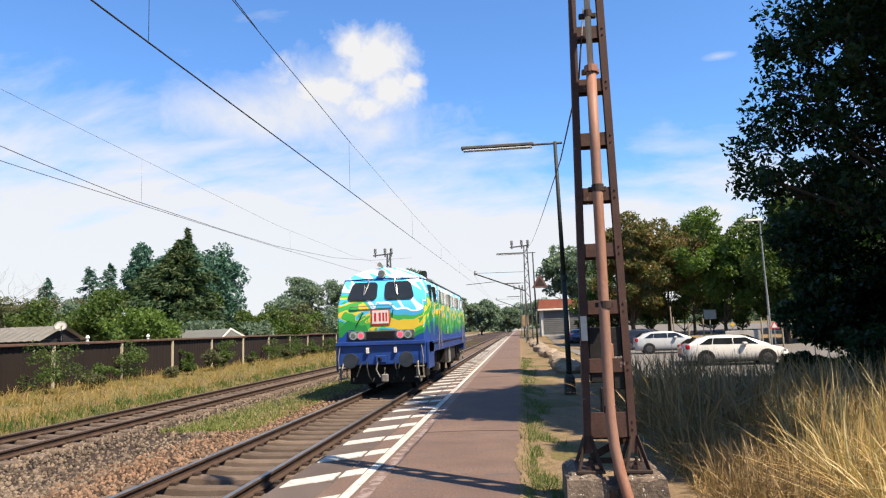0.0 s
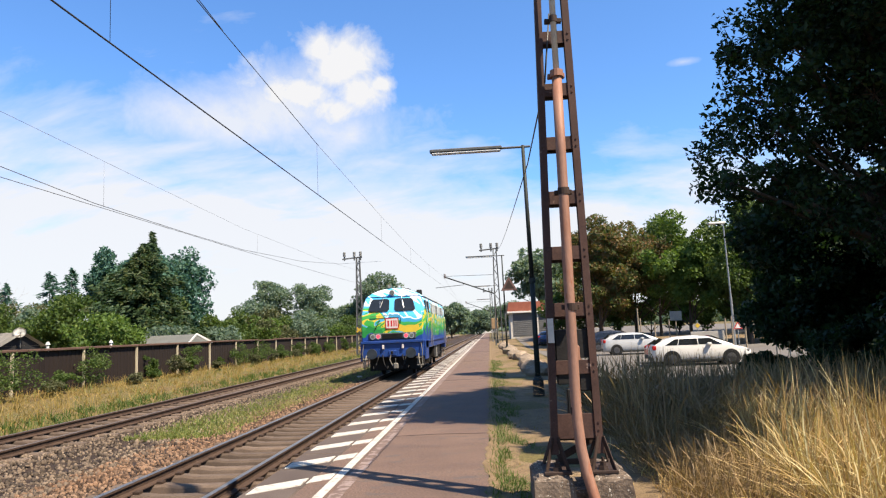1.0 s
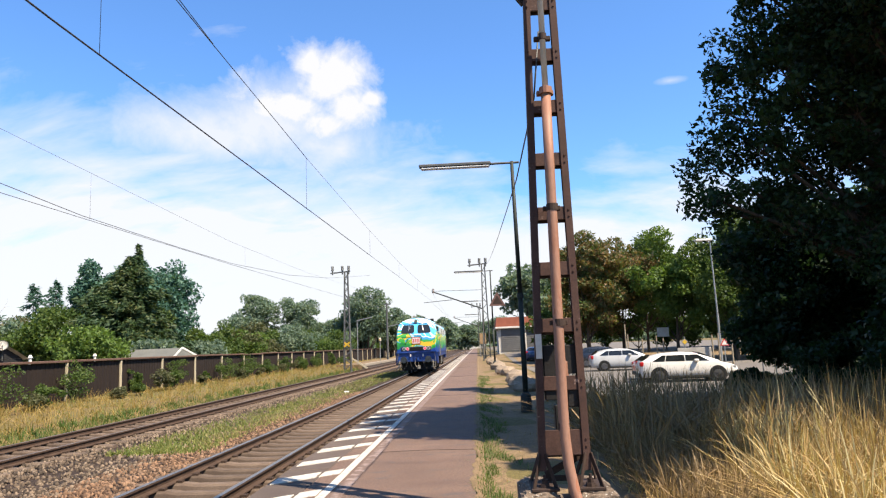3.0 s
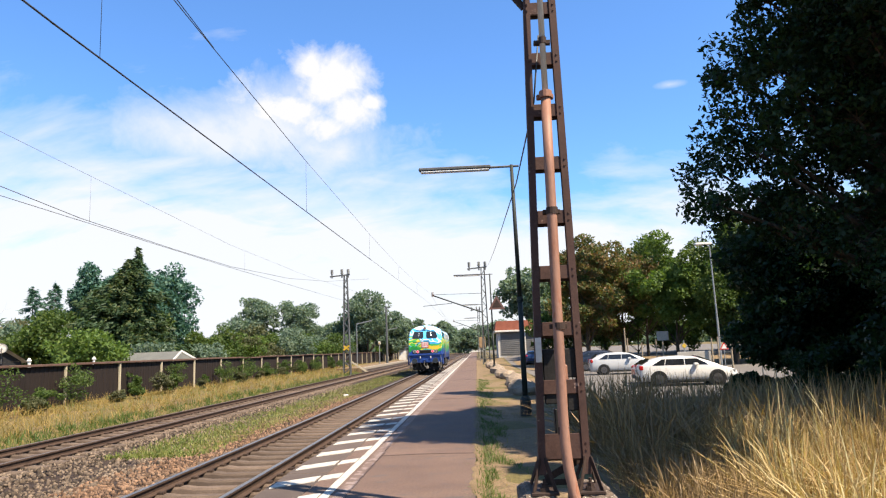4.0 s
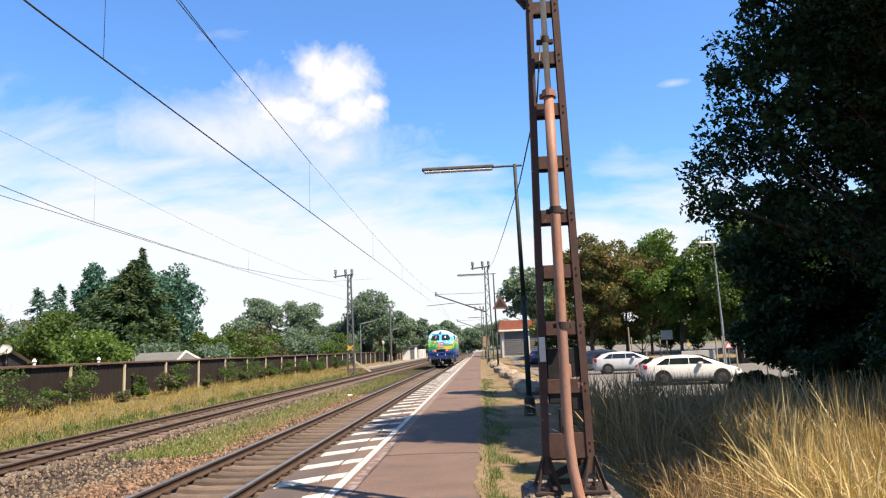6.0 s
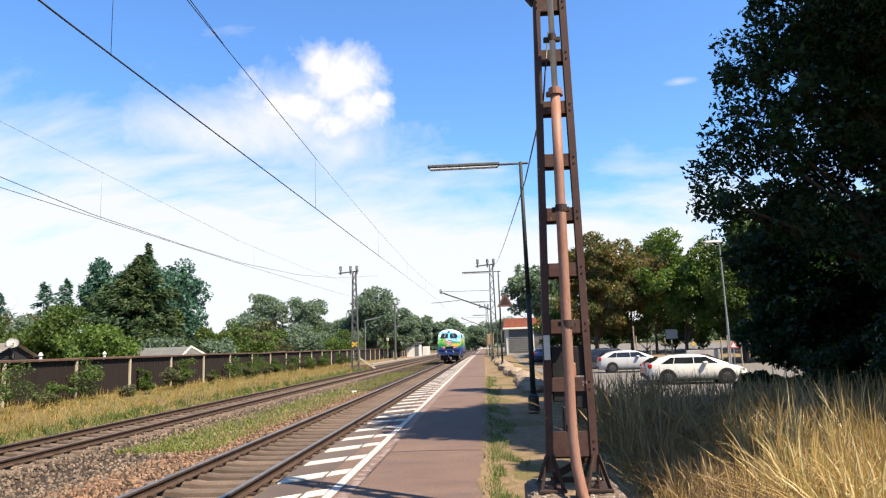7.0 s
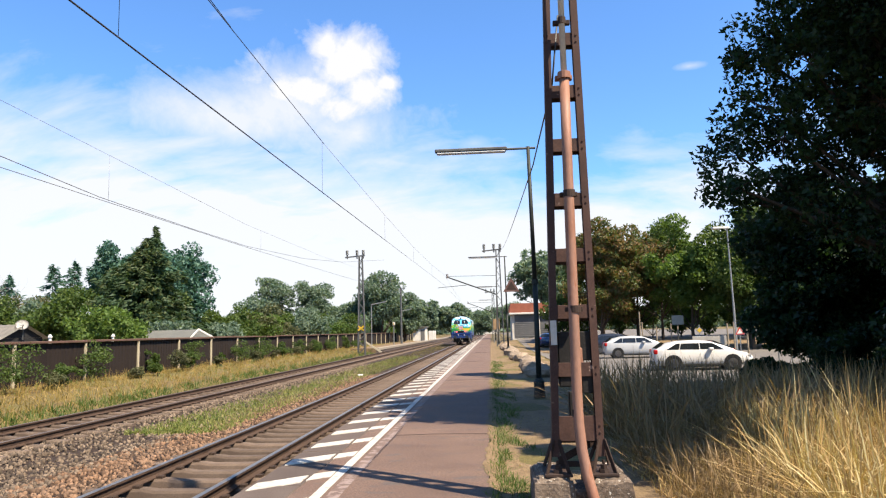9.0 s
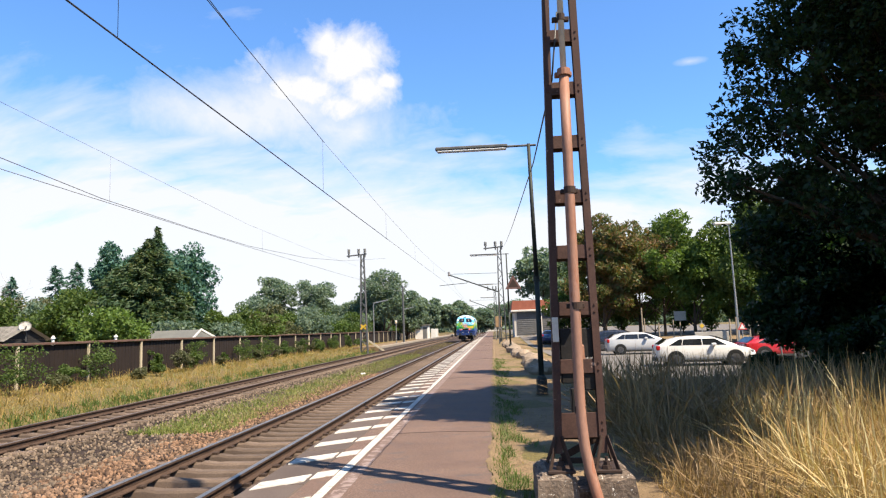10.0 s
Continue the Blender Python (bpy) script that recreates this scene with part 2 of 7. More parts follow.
M["leaf_brown"] = leafy("leaf_brown", [(0.061, 0.098, 0.025), (0.101, 0.130, 0.035), (0.203, 0.130, 0.050), (0.284, 0.150, 0.062)], 0.4)
M["leaf_olive"] = leafy("leaf_olive", [(0.085, 0.092, 0.040), (0.135, 0.140, 0.062), (0.215, 0.195, 0.100)], 0.4)
M["twig"] = surface("twig", [(0.22, 0.19, 0.17), (0.32, 0.29, 0.26)], 5, 30, 0.95, bump=0.2, grain=0.2)
M["needle"] = leafy("needle", [(0.043, 0.103, 0.080), (0.077, 0.168, 0.119), (0.143, 0.240, 0.161)], 0.35)
M["needle_olive"] = leafy("needle_olive", [(0.036, 0.069, 0.030), (0.070, 0.114, 0.045), (0.151, 0.152, 0.056)], 0.35)
# darker stones: shade between sleepers and by the wall is in the colour
M["stone_dark"] = surface("stone_dark", [(0.05, 0.033, 0.025), (0.095, 0.064, 0.048)], 0.7, 30, 0.9, bump=0.2, grain=0.2, island=0.45)
M["grass_dry"] = leafy("grass_dry", [(0.17, 0.09, 0.034), (0.42, 0.25, 0.090), (0.60, 0.41, 0.165), (0.80, 0.66, 0.35)], 0.35, 0.6, 0.3)
# duller brown copy of the dry grass, tree shade put into its colour
M["grass_shaded"] = leafy("grass_shaded", [(0.16, 0.10, 0.045), (0.29, 0.185, 0.085), (0.45, 0.30, 0.15)], 0.25)
M["grass_verge"] = leafy("grass_verge", [(0.165, 0.140, 0.035), (0.330, 0.232, 0.060), (0.480, 0.325, 0.105), (0.380, 0.235, 0.095)], 0.35)
M["grass_green"] = leafy("grass_green", [(0.06, 0.11, 0.02), (0.11, 0.17, 0.035), (0.22, 0.24, 0.06)], 0.4)
M["parking"] = surface("parking", [(0.142, 0.129, 0.122), (0.192, 0.180, 0.167)], 0.6, 60, 0.9, bump=0.2, grain=0.2, dist=0.006)
M["boulder"] = surface("boulder", [(0.21, 0.165, 0.125), (0.36, 0.29, 0.225)], 2.5, 30, 0.95, bump=0.5, grain=0.3, dist=0.02, obj_random=0.15)

M["loco_black"] = surface("loco_black", [(0.012, 0.011, 0.011), (0.03, 0.027, 0.025)], 3, 40, 0.7, metal=0.2, bump=0.15, grain=0.3)


# ---- mesh helpers ----
LEAN = 0.0055  # places beside the line are noted in a grid turned by this much against the track

def link_mesh(name, bm, mats, parent=None, label="", smooth=False):
    me = bpy.data.meshes.new(name)
    bm.to_mesh(me)
    bm.free()
    for m in mats if isinstance(mats, (list, tuple)) else [mats]:
        me.materials.append(m)
    if smooth:
        me.shade_smooth()
        if smooth != True:
            me.set_sharp_from_angle(angle=radians(smooth))
    ob = new(name, me)
    ob.parent = parent
    if label:
        ob["label"] = label
    return ob


def part(name, bm, mats, parent, label="", smooth=False):
    return link_mesh(name, bm, mats, parent, label, smooth)


def thing(name, x, y, z, label, category, group="", kind="", rz=0.0):
    ob = new(name)
    ob.empty_display_size = 0.1
    ob.matrix_basis = pose(x - LEAN * y, y, z, 0, 0, rz)
    return tagged(ob, label, category, group, kind)


def box(bm, x0, x1, y0, y1, z0, z1, bevel=0.0, mat=0, m=None):
    r = bmesh.ops.create_cube(bm, size=1.0, matrix=Matrix.LocRotScale(((x0 + x1) / 2, (y0 + y1) / 2, (z0 + z1) / 2), None, (x1 - x0, y1 - y0, z1 - z0)))
    vs = r["verts"]
    if bevel:
        es = list({e for v in vs for e in v.link_edges})
        vs = [g for g in bmesh.ops.bevel(bm, geom=es, offset=bevel, segments=1, affect="EDGES")["verts"]]
    for f in {f for v in vs for f in v.link_faces}:
        f.material_index = mat
    if m is not None:
        bmesh.ops.transform(bm, matrix=m, verts=list(vs))
    return bm


def tube(bm, a, b, r0, r1=None, n=10, mat=0, caps=True):
    """A tapered round bar from a to b."""
    a, b = Vector(a), Vector(b)
    d = b - a
    turn = d.to_track_quat("Z", "Y").to_matrix().to_4x4()
    r = bmesh.ops.create_cone(bm, cap_ends=caps, segments=n, radius1=r0, radius2=r0 if r1 is None else r1, depth=d.length, matrix=Matrix.Translation((a + b) / 2) @ turn)
    for f in {f for v in r["verts"] for f in v.link_faces}:
        f.material_index = mat
    return bm


def bar(bm, a, b, w, h, mat=0):
    """A square bar from a to b."""
    a, b = Vector(a), Vector(b)
    d = b - a
    turn = d.to_track_quat("Y", "Z").to_matrix().to_4x4()
    r = bmesh.ops.create_cube(bm, size=1.0, matrix=Matrix.Translation((a + b) / 2) @ turn @ Matrix.Diagonal((w, d.length, h, 1)))
    for f in {f for v in r["verts"] for f in v.link_faces}:
        f.material_index = mat
    return bm


def path_tube(bm, pts, r, n=8, mat=0):
    """One round bar that bends through all the points."""
    pts = [Vector(p) for p in pts]
    rings = []
    for i, p in enumerate(pts):
        d = (pts[min(i + 1, len(pts) - 1)] - pts[max(i - 1, 0)]).normalized()
        side = d.cross(Vector((0.31, 0.17, 0.93)) if abs(d.z) < 0.9 else Vector((1, 0, 0))).normalized()
        up = side.cross(d)
        rings.append([bm.verts.new(p + (side * math.cos(k * 2 * math.pi / n) + up * math.sin(k * 2 * math.pi / n)) * r) for k in range(n)])
    fs = []
    for a, b in zip(rings, rings[1:]):
        for k in range(n):
            fs.append(bm.faces.new((a[k], a[(k + 1) % n], b[(k + 1) % n], b[k])))
    fs += [bm.faces.new(rings[0]), bm.faces.new(rings[-1][::-1])]
    for f in fs:
        f.material_index = mat
    bmesh.ops.recalc_face_normals(bm, faces=fs)
    return bm


def ribbed(bm, a0, a1, b0, b1, depth, n, along="y"):
    """A sheet of n alternate proud and set-back strips in one piece: a runs across the strips, b along them."""
    outline = []
    w = (a1 - a0) / n
    for i in range(n):
        d = depth if i % 2 else 0.0
        outline += [(a0 + w * i, d), (a0 + w * (i + 1) - 0.006, d)]
    outline += [(a1, -0.02), (a0, -0.02)]
    lo, hi = [], []
    for q, d in outline:
        if along == "y":  # strips stand up, sheet runs along y, proud towards +x
            lo.append(bm.verts.new((d, q, b0)))
            hi.append(bm.verts.new((d, q, b1)))
        else:  # strips lie flat, sheet runs up z, proud towards -y
            lo.append(bm.verts.new((b0, -d, q)))
            hi.append(bm.verts.new((b1, -d, q)))
    k = len(outline)
    for i in range(k):
        bm.faces.new((lo[i], lo[(i + 1) % k], hi[(i + 1) % k], hi[i]))
    bm.faces.new(lo)
    bm.faces.new(hi[::-1])
    bmesh.ops.recalc_face_normals(bm, faces=bm.faces[:])
    return bm


def prism(bm, poly, y0, y1, mat=0):
    """An x-z outline drawn out along y."""
    a = [bm.verts.new((x, y0, z)) for x, z in poly]
    b = [bm.verts.new((x, y1, z)) for x, z in poly]
    fs = [bm.faces.new(a), bm.faces.new(b[::-1])]
    k = len(poly)
    for i in range(k):
        fs.append(bm.faces.new((a[i], b[i], b[(i + 1) % k], a[(i + 1) % k])))
    for f in fs:
        f.material_index = mat
    bmesh.ops.recalc_face_normals(bm, faces=fs)
    return bm


def from_arrays(name, verts, faces, mat, parent=None, label="", smooth=False):
    """One mesh from arrays of corners and of faces with equal corner counts."""
    me = bpy.data.meshes.new(name)
    verts = np.asarray(verts, dtype=np.float32).reshape(-1, 3)
    faces = np.asarray(faces, dtype=np.int32)
    k = faces.shape[1]
    me.vertices.add(len(verts))
    me.vertices.foreach_set("co", verts.ravel())
    me.loops.add(faces.size)
    me.loops.foreach_set("vertex_index", faces.ravel())
    me.polygons.add(len(faces))
    me.polygons.foreach_set("loop_start", np.arange(0, faces.size, k, dtype=np.int32))
    me.polygons.foreach_set("loop_total", np.full(len(faces), k, dtype=np.int32))
    me.update(calc_edges=True)
    me.materials.append(mat)
    if smooth:
        me.shade_smooth()
    ob = new(name, me)
    ob.parent = parent
    if label:
        ob["label"] = label
    return ob


def smoothstep(a, b, v):
    t = np.clip((v - a) / (b - a), 0, 1)
    return t * t * (3 - 2 * t)

# ---- ground, tracks, platform ----
RAIL_Z = -0.33
TRACK_X = (-4.21, -9.92)
GAUGE = (0.72, 0.755)
RNG = np.random.default_rng(7)


def ground_z(x, y):
    x, y = np.asarray(x, float), np.asarray(y, float)
    z = np.interp(x, [-60, -17, -14.5, -12.3, -11.9, -2.6, -2.5, -0.13, -0.085, 1.2], [-0.05, -0.12, -0.25, -0.42, -0.66, -0.66, -0.9, -0.9, -0.035, -0.05])
    right = -0.05 - 0.50 * smoothstep(1.6, 5.0, x) * (0.35 + 0.65 * smoothstep(13, 24, y))
    right = right + 0.85 * smoothstep(64, 95, y) * smoothstep(1.5, 5.0, x)
    return np.where(x > 1.2, right, z)


def build_ground():
    xs = np.unique(np.concatenate([np.linspace(-1800, -80, 12), np.linspace(-80, -18, 20), np.arange(-17.5, -11.7, 0.3), [-11.9, -7, -2.6, -2.5, -1.2, -0.13, -0.085], np.arange(0.15, 6.1, 0.3), np.arange(7, 30, 1.5), np.linspace(32, 90, 12), np.linspace(100, 1800, 12)]))
    ys = np.unique(np.concatenate([np.linspace(-300, -6, 8), np.arange(-5, 30, 0.5), np.arange(30, 120, 2.0), np.linspace(120, 400, 20), np.linspace(450, 4000, 14)]))
    gx, gy = np.meshgrid(xs, ys, indexing="ij")
    gz = ground_z(gx, gy)
    rough = 0.03 * np.sin(gx * 2.3 + gy * 0.7) * np.sin(gy * 1.7 - gx * 0.4)
    gz = gz + np.where((gx < -12.4) | (gx > 0.4), rough, 0)
    n, k = gx.shape
    idx = np.arange(n * k).reshape(n, k)
    f = np.stack([idx[:-1, :-1], idx[1:, :-1], idx[1:, 1:], idx[:-1, 1:]], -1).reshape(-1, 4)
    ob = from_arrays("ground", np.stack([gx, gy, gz], -1), f, M["ground"], smooth=True)
    tagged(ob, "dry grass and bare soil reaching to the horizon", "ground", kind="structure")


def sheet(name, xs, ys, zf, mat, label, category):
    gx, gy = np.meshgrid(xs, ys, indexing="ij")
    gz = zf(gx, gy)
    n, k = gx.shape
    idx = np.arange(n * k).reshape(n, k)
    f = np.stack([idx[:-1, :-1], idx[1:, :-1], idx[1:, 1:], idx[:-1, 1:]], -1).reshape(-1, 4)
    ob = from_arrays(name, np.stack([gx, gy, gz], -1), f, mat, smooth=True)
    return tagged(ob, label, category, kind="structure")


def build_ballast():
    def bz(x, y):
        z = np.interp(x, [-12.3, -11.7, -11.2, -10.9, -10.6, -9.2, -8.9, -8.5, -7.6, -6.4, -5.6, -5.2, -4.9, -3.5, -3.2, -2.5], [-0.70, -0.60, -0.56, -0.56, -0.60, -0.60, -0.56, -0.56, -0.62, -0.60, -0.57, -0.56, -0.625, -0.625, -0.57, -0.56])
        return z + RNG.uniform(-0.022, 0.022, x.shape)
    ys = np.concatenate([np.arange(-8, 40, 0.16), np.arange(40, 120, 0.6), np.arange(120, 420, 4)])
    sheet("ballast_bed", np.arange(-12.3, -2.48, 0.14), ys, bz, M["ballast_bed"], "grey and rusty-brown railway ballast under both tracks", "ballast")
    rock = bmesh.new()
    bmesh.ops.create_icosphere(rock, subdivisions=1, radius=1.0)
    bmesh.ops.delete(rock, geom=[v for v in rock.verts if v.co.z < -0.8], context="VERTS")
    rock.verts.index_update()
    base = np.array([v.co[:] for v in rock.verts])
    tri = np.array([[v.index for v in f.verts] for f in rock.faces])
    rock.free()

    def stones(name, n, x0, x1, y0, y1, near, mat, label, zf):
        y = y0 + (y1 - y0) * RNG.random(n) ** near
        x = RNG.uniform(x0, x1, n)
        size = RNG.uniform(0.018, 0.042, n)
        v = base[None] * (1 + RNG.uniform(-0.3, 0.3, (n, len(base), 1)))
        v = v * size[:, None, None] * RNG.uniform(0.65, 1.3, (n, 1, 3))
        a = RNG.uniform(0, 6.28, n)
        c, s = np.cos(a)[:, None], np.sin(a)[:, None]
        w = np.stack([v[..., 0] * c - v[..., 1] * s, v[..., 0] * s + v[..., 1] * c, v[..., 2]], -1)
        w += np.stack([x, y, zf(x) + size * RNG.uniform(-0.1, 0.7, n)], -1)[:, None]
        f = (tri[None] + (np.arange(n) * len(base))[:, None, None]).reshape(-1, 3)
        tagged(from_arrays(name, w, f, mat), label, "ballast", kind="stuff")

    top = lambda x: np.interp(x, [-12.3, -11.7, -11.2, -8.5, -7.6, -6.4, -5.6, -2.5], [-0.70, -0.60, -0.535, -0.535, -0.62, -0.60, -0.545, -0.535])
    stones("ballast_stones", 10500, -7.0, -5.0, 5.0, 34, 1.7, M["stone_brown"], "rust-brown broken ballast stones beside the track", top)
    stones("ballast_stones", 8500, -9.1, -6.6, 9.0, 46, 1.7, M["stone_grey"], "pale grey broken ballast stones between the tracks", top)
    stones("ballast_stones", 4200, -4.75, -3.4, 5.0, 30, 1.6, M["stone_dark"], "small dark ballast stones between the rails", lambda x: top(x) - 0.095)
    stones("ballast_stones", 2200, -3.3, -2.55, 5.0, 24, 1.6, M["stone_dark"], "small dark ballast stones along the platform wall", lambda x: top(x) - 0.02)
    stones("ballast_stones", 2200, -12.0, -10.7, 12.0, 50, 1.6, M["stone_grey"], "grey ballast stones on the outer shoulder", top)
    stones("ballast_stones", 2000, -10.5, -9.2, 12.0, 50, 1.6, M["stone_grey"], "grey ballast stones between the far rails", lambda x: top(x) - 0.06)


RAIL_SHAPE = [(-0.07, -0.15), (0.07, -0.15), (0.07, -0.135), (0.012, -0.11), (0.012, -0.045), (0.036, -0.035), (0.036, -0.006), (0.028, 0.0), (-0.028, 0.0), (-0.036, -0.006), (-0.036, -0.035), (-0.012, -0.045), (-0.012, -0.11), (-0.07, -0.135)]


def sleeper_mesh():
    bm = bmesh.new()
    # concrete sleeper, lower and narrower in the middle
    prof = [(-1.3, 0.16), (-0.98, 0.17), (-0.5, 0.17), (-0.32, 0.145), (0.32, 0.145), (0.5, 0.17), (0.98, 0.17), (1.3, 0.16)]
    rows = []
    for x, h in prof:
        rows.append([bm.verts.new((x, yy, zz - 0.17)) for yy, zz in ((-0.125, 0.0), (-0.105, h - 0.03), (-0.082, h), (0.082, h), (0.105, h - 0.03), (0.125, 0.0))])
    for a, b in zip(rows, rows[1:]):
        for i in range(5):
            bm.faces.new((a[i], b[i], b[i + 1], a[i + 1]))
    bm.faces.new(rows[0])
    bm.faces.new(rows[-1][::-1])
    bmesh.ops.recalc_face_normals(bm, faces=bm.faces[:])
    for side in (-0.725, 0.725):
        for dx in (-0.125, 0.125):
            box(bm, side + dx - 0.045, side + dx + 0.045, -0.055, 0.055, -0.005, 0.035, 0, 1)
    me = bpy.data.meshes.new("sleeper")
    bm.to_mesh(me)
    bm.free()
    me.materials.append(M["sleeper"])
    me.materials.append(M["clip"])
    return me


def build_tracks():
    sl = sleeper_mesh()
    for i, tx in enumerate(TRACK_X):
        tr = thing("track_%d" % (i + 1), tx, 0, RAIL_Z, "rusty steel rails on pale concrete sleepers" if i == 0 else "less used rails with rusty heads on concrete sleepers", "railway track", kind="structure")
        for s in (-GAUGE[i], GAUGE[i]):
            bm = bmesh.new()
            prism(bm, [(x + s, z) for x, z in RAIL_SHAPE], -30, 620)
            for f in bm.faces:
                if f.calc_center_median().z > -0.004 and abs(f.normal.z) > 0.5:
                    f.material_index = 1
            part("rail", bm, [M["rail_side"], M["rail_top"] if i == 0 else M["rail_dull"]], tr)
        y = 4.23 if i == 0 else 8.1
        while y < 125:
            ob = new("sleeper", sl)
            ob.parent = tr
            ob.matrix_basis = pose(RNG.normal(0, 0.01), y, -0.153, 0, 0, RNG.normal(0, 0.3))
            y += 0.62
        bm = bmesh.new()
        while y < 420:
            box(bm, -1.3, 1.3, y - 0.12, y + 0.12, -0.3, -0.155)
            y += 0.62
        part("far_sleepers", bm, M["sleeper"], tr)["kind"] = "stuff"


def build_platform():
    pl = thing("platform", 0, 0, 0, "low station platform with brown asphalt surface and concrete edge", "platform", kind="structure")
    bm = bmesh.new()
    box(bm, -1.96, -0.08, -12, 290, -0.9, 0.0, 0.0)
    es = [e for e in bm.edges if e.calc_length() > 200]
    bmesh.ops.subdivide_edges(bm, edges=es, cuts=120)
    part("asphalt_surface", bm, M["asphalt"], pl, "worn reddish-brown asphalt")
    bm = bmesh.new()
    box(bm, -2.46, -1.98, -12, 290, -0.9, -0.1)
    part("retaining_wall", bm, M["coping"], pl)
    bm = bmesh.new()
    box(bm, -2.52, -1.975, -0.495, 0.495, -0.12, 0.0, 0.012)
    me = bpy.data.meshes.new("coping_slab")
    bm.to_mesh(me)
    bm.free()
    me.materials.append(M["coping"])
    for i in range(150):
        ob = new("coping_slab", me)
        ob.parent = pl
        ob.matrix_basis = pose(RNG.normal(0, 0.004), 0.5 + i, RNG.normal(-0.003, 0.003), 0, RNG.normal(0, 0.15), 0)
    bm = bmesh.new()
    box(bm, -2.52, -1.975, 150, 290, -0.12, 0.0)
    part("far_coping", bm, M["coping"], pl)
    for y in (10.25, 21.4, 34.0, 47.5, 60.0, 73.0):
        bm = bmesh.new()
        xs = np.linspace(-1.58, -0.10, 16)
        for xa, xb in zip(xs, xs[1:]):
            bar(bm, (xa, y + 0.04 * math.sin(xa * 3.1 + y), 0.0015), (xb, y + 0.04 * math.sin(xb * 3.1 + y), 0.0015), 0.022, 0.004)
        part("surface_joint", bm, M["rust_dark"], pl, "dark crack across the asphalt")
    # painted line and slanted warning bars
    bm = bmesh.new()
    y = 2.0
    while y < 290:
        box(bm, -1.745, -1.645, y, y + 7.9, -0.01, 0.004)
        y += 7.9 + 0.01
    part("safety_line", bm, M["white_line"], pl, "worn white painted line")
    bm = bmesh.new()
    box(bm, -1.60, -1.47, 2, 120, -0.01, 0.003)
    part("guide_strip", bm, M["pale_line"], pl, "faded pale strip")

    def slanted(x0, x1, y0, y1, rise):
        b = bmesh.new()
        lo = [b.verts.new(c) for c in ((x0, y0, -0.008), (x1, y0 + rise, -0.008), (x1, y1 + rise, -0.008), (x0, y1, -0.008))]
        hi = [b.verts.new((v.co.x, v.co.y, 0.005)) for v in lo]
        b.faces.new(hi)
        for k in range(4):
            b.faces.new((lo[k], lo[(k + 1) % 4], hi[(k + 1) % 4], hi[k]))
        me = bpy.data.meshes.new("warning_bar")
        b.to_mesh(me)
        b.free()
        me.materials.append(M["white_line"])
        return me
    outer, inner = slanted(-2.43, -1.985, 0.0, 0.33, 0.36), slanted(-1.945, -1.73, 0.385, 0.715, 0.17)
    for i in range(90):
        for me in (outer, inner):
            ob = new("warning_bar", me)
            ob.parent = pl
            ob.matrix_basis = pose(-0.03, 4.39 + 1.205 * i + RNG.normal(0, 0.03), RNG.uniform(0, 0.0008))


build_ground()
sheet("verge", np.concatenate([np.arange(-0.075, 3.2, 0.2)]), np.concatenate([np.arange(1, 30, 0.5), np.arange(30, 110, 2.0)]), lambda x, y: ground_z(x, y) + 0.008, M["dry_soil"], "trodden dry straw and bare soil beside the platform", "verge")
build_ballast()
build_tracks()
build_platform()


def build_ragged_rim():
    """Soil and crumbs washed over the platform's outer edge."""
    rng = np.random.default_rng(71)
    ys = np.concatenate([np.arange(2, 30, 0.06), np.arange(30, 80, 0.3)])
    wob = 0.035 * np.sin(ys * 2.1) + 0.025 * np.sin(ys * 5.3 + 1) + 0.02 * np.sin(ys * 13.7 + 2) + rng.uniform(-0.012, 0.012, len(ys))
    left = -0.108 + 0.7 * wob
    v = np.stack([np.stack([left, ys, np.full(len(ys), 0.0035)], -1), np.stack([np.maximum(left + 0.02, -0.09), ys, np.full(len(ys), 0.012)], -1), np.stack([np.full(len(ys), 0.03), ys, np.full(len(ys), -0.02)], -1)], 1)
    i = np.arange(len(ys) - 1) * 3
    f = np.concatenate([np.stack([i + k, i + 1 + k, i + 4 + k, i + 3 + k], -1) for k in (0, 1)])
    tagged(from_arrays("verge_rim", v, f, M["dry_soil"]), "crumbling soil spilling over the platform edge", "verge", kind="structure")


build_ragged_rim()
sheet("car_park", np.arange(3.4, 60, 1.5), np.concatenate([np.arange(25, 100, 1.5), np.arange(100, 300, 8)]), lambda x, y: ground_z(x, y) + 0.03, M["parking"], "pale grey asphalt car park and road", "car park")

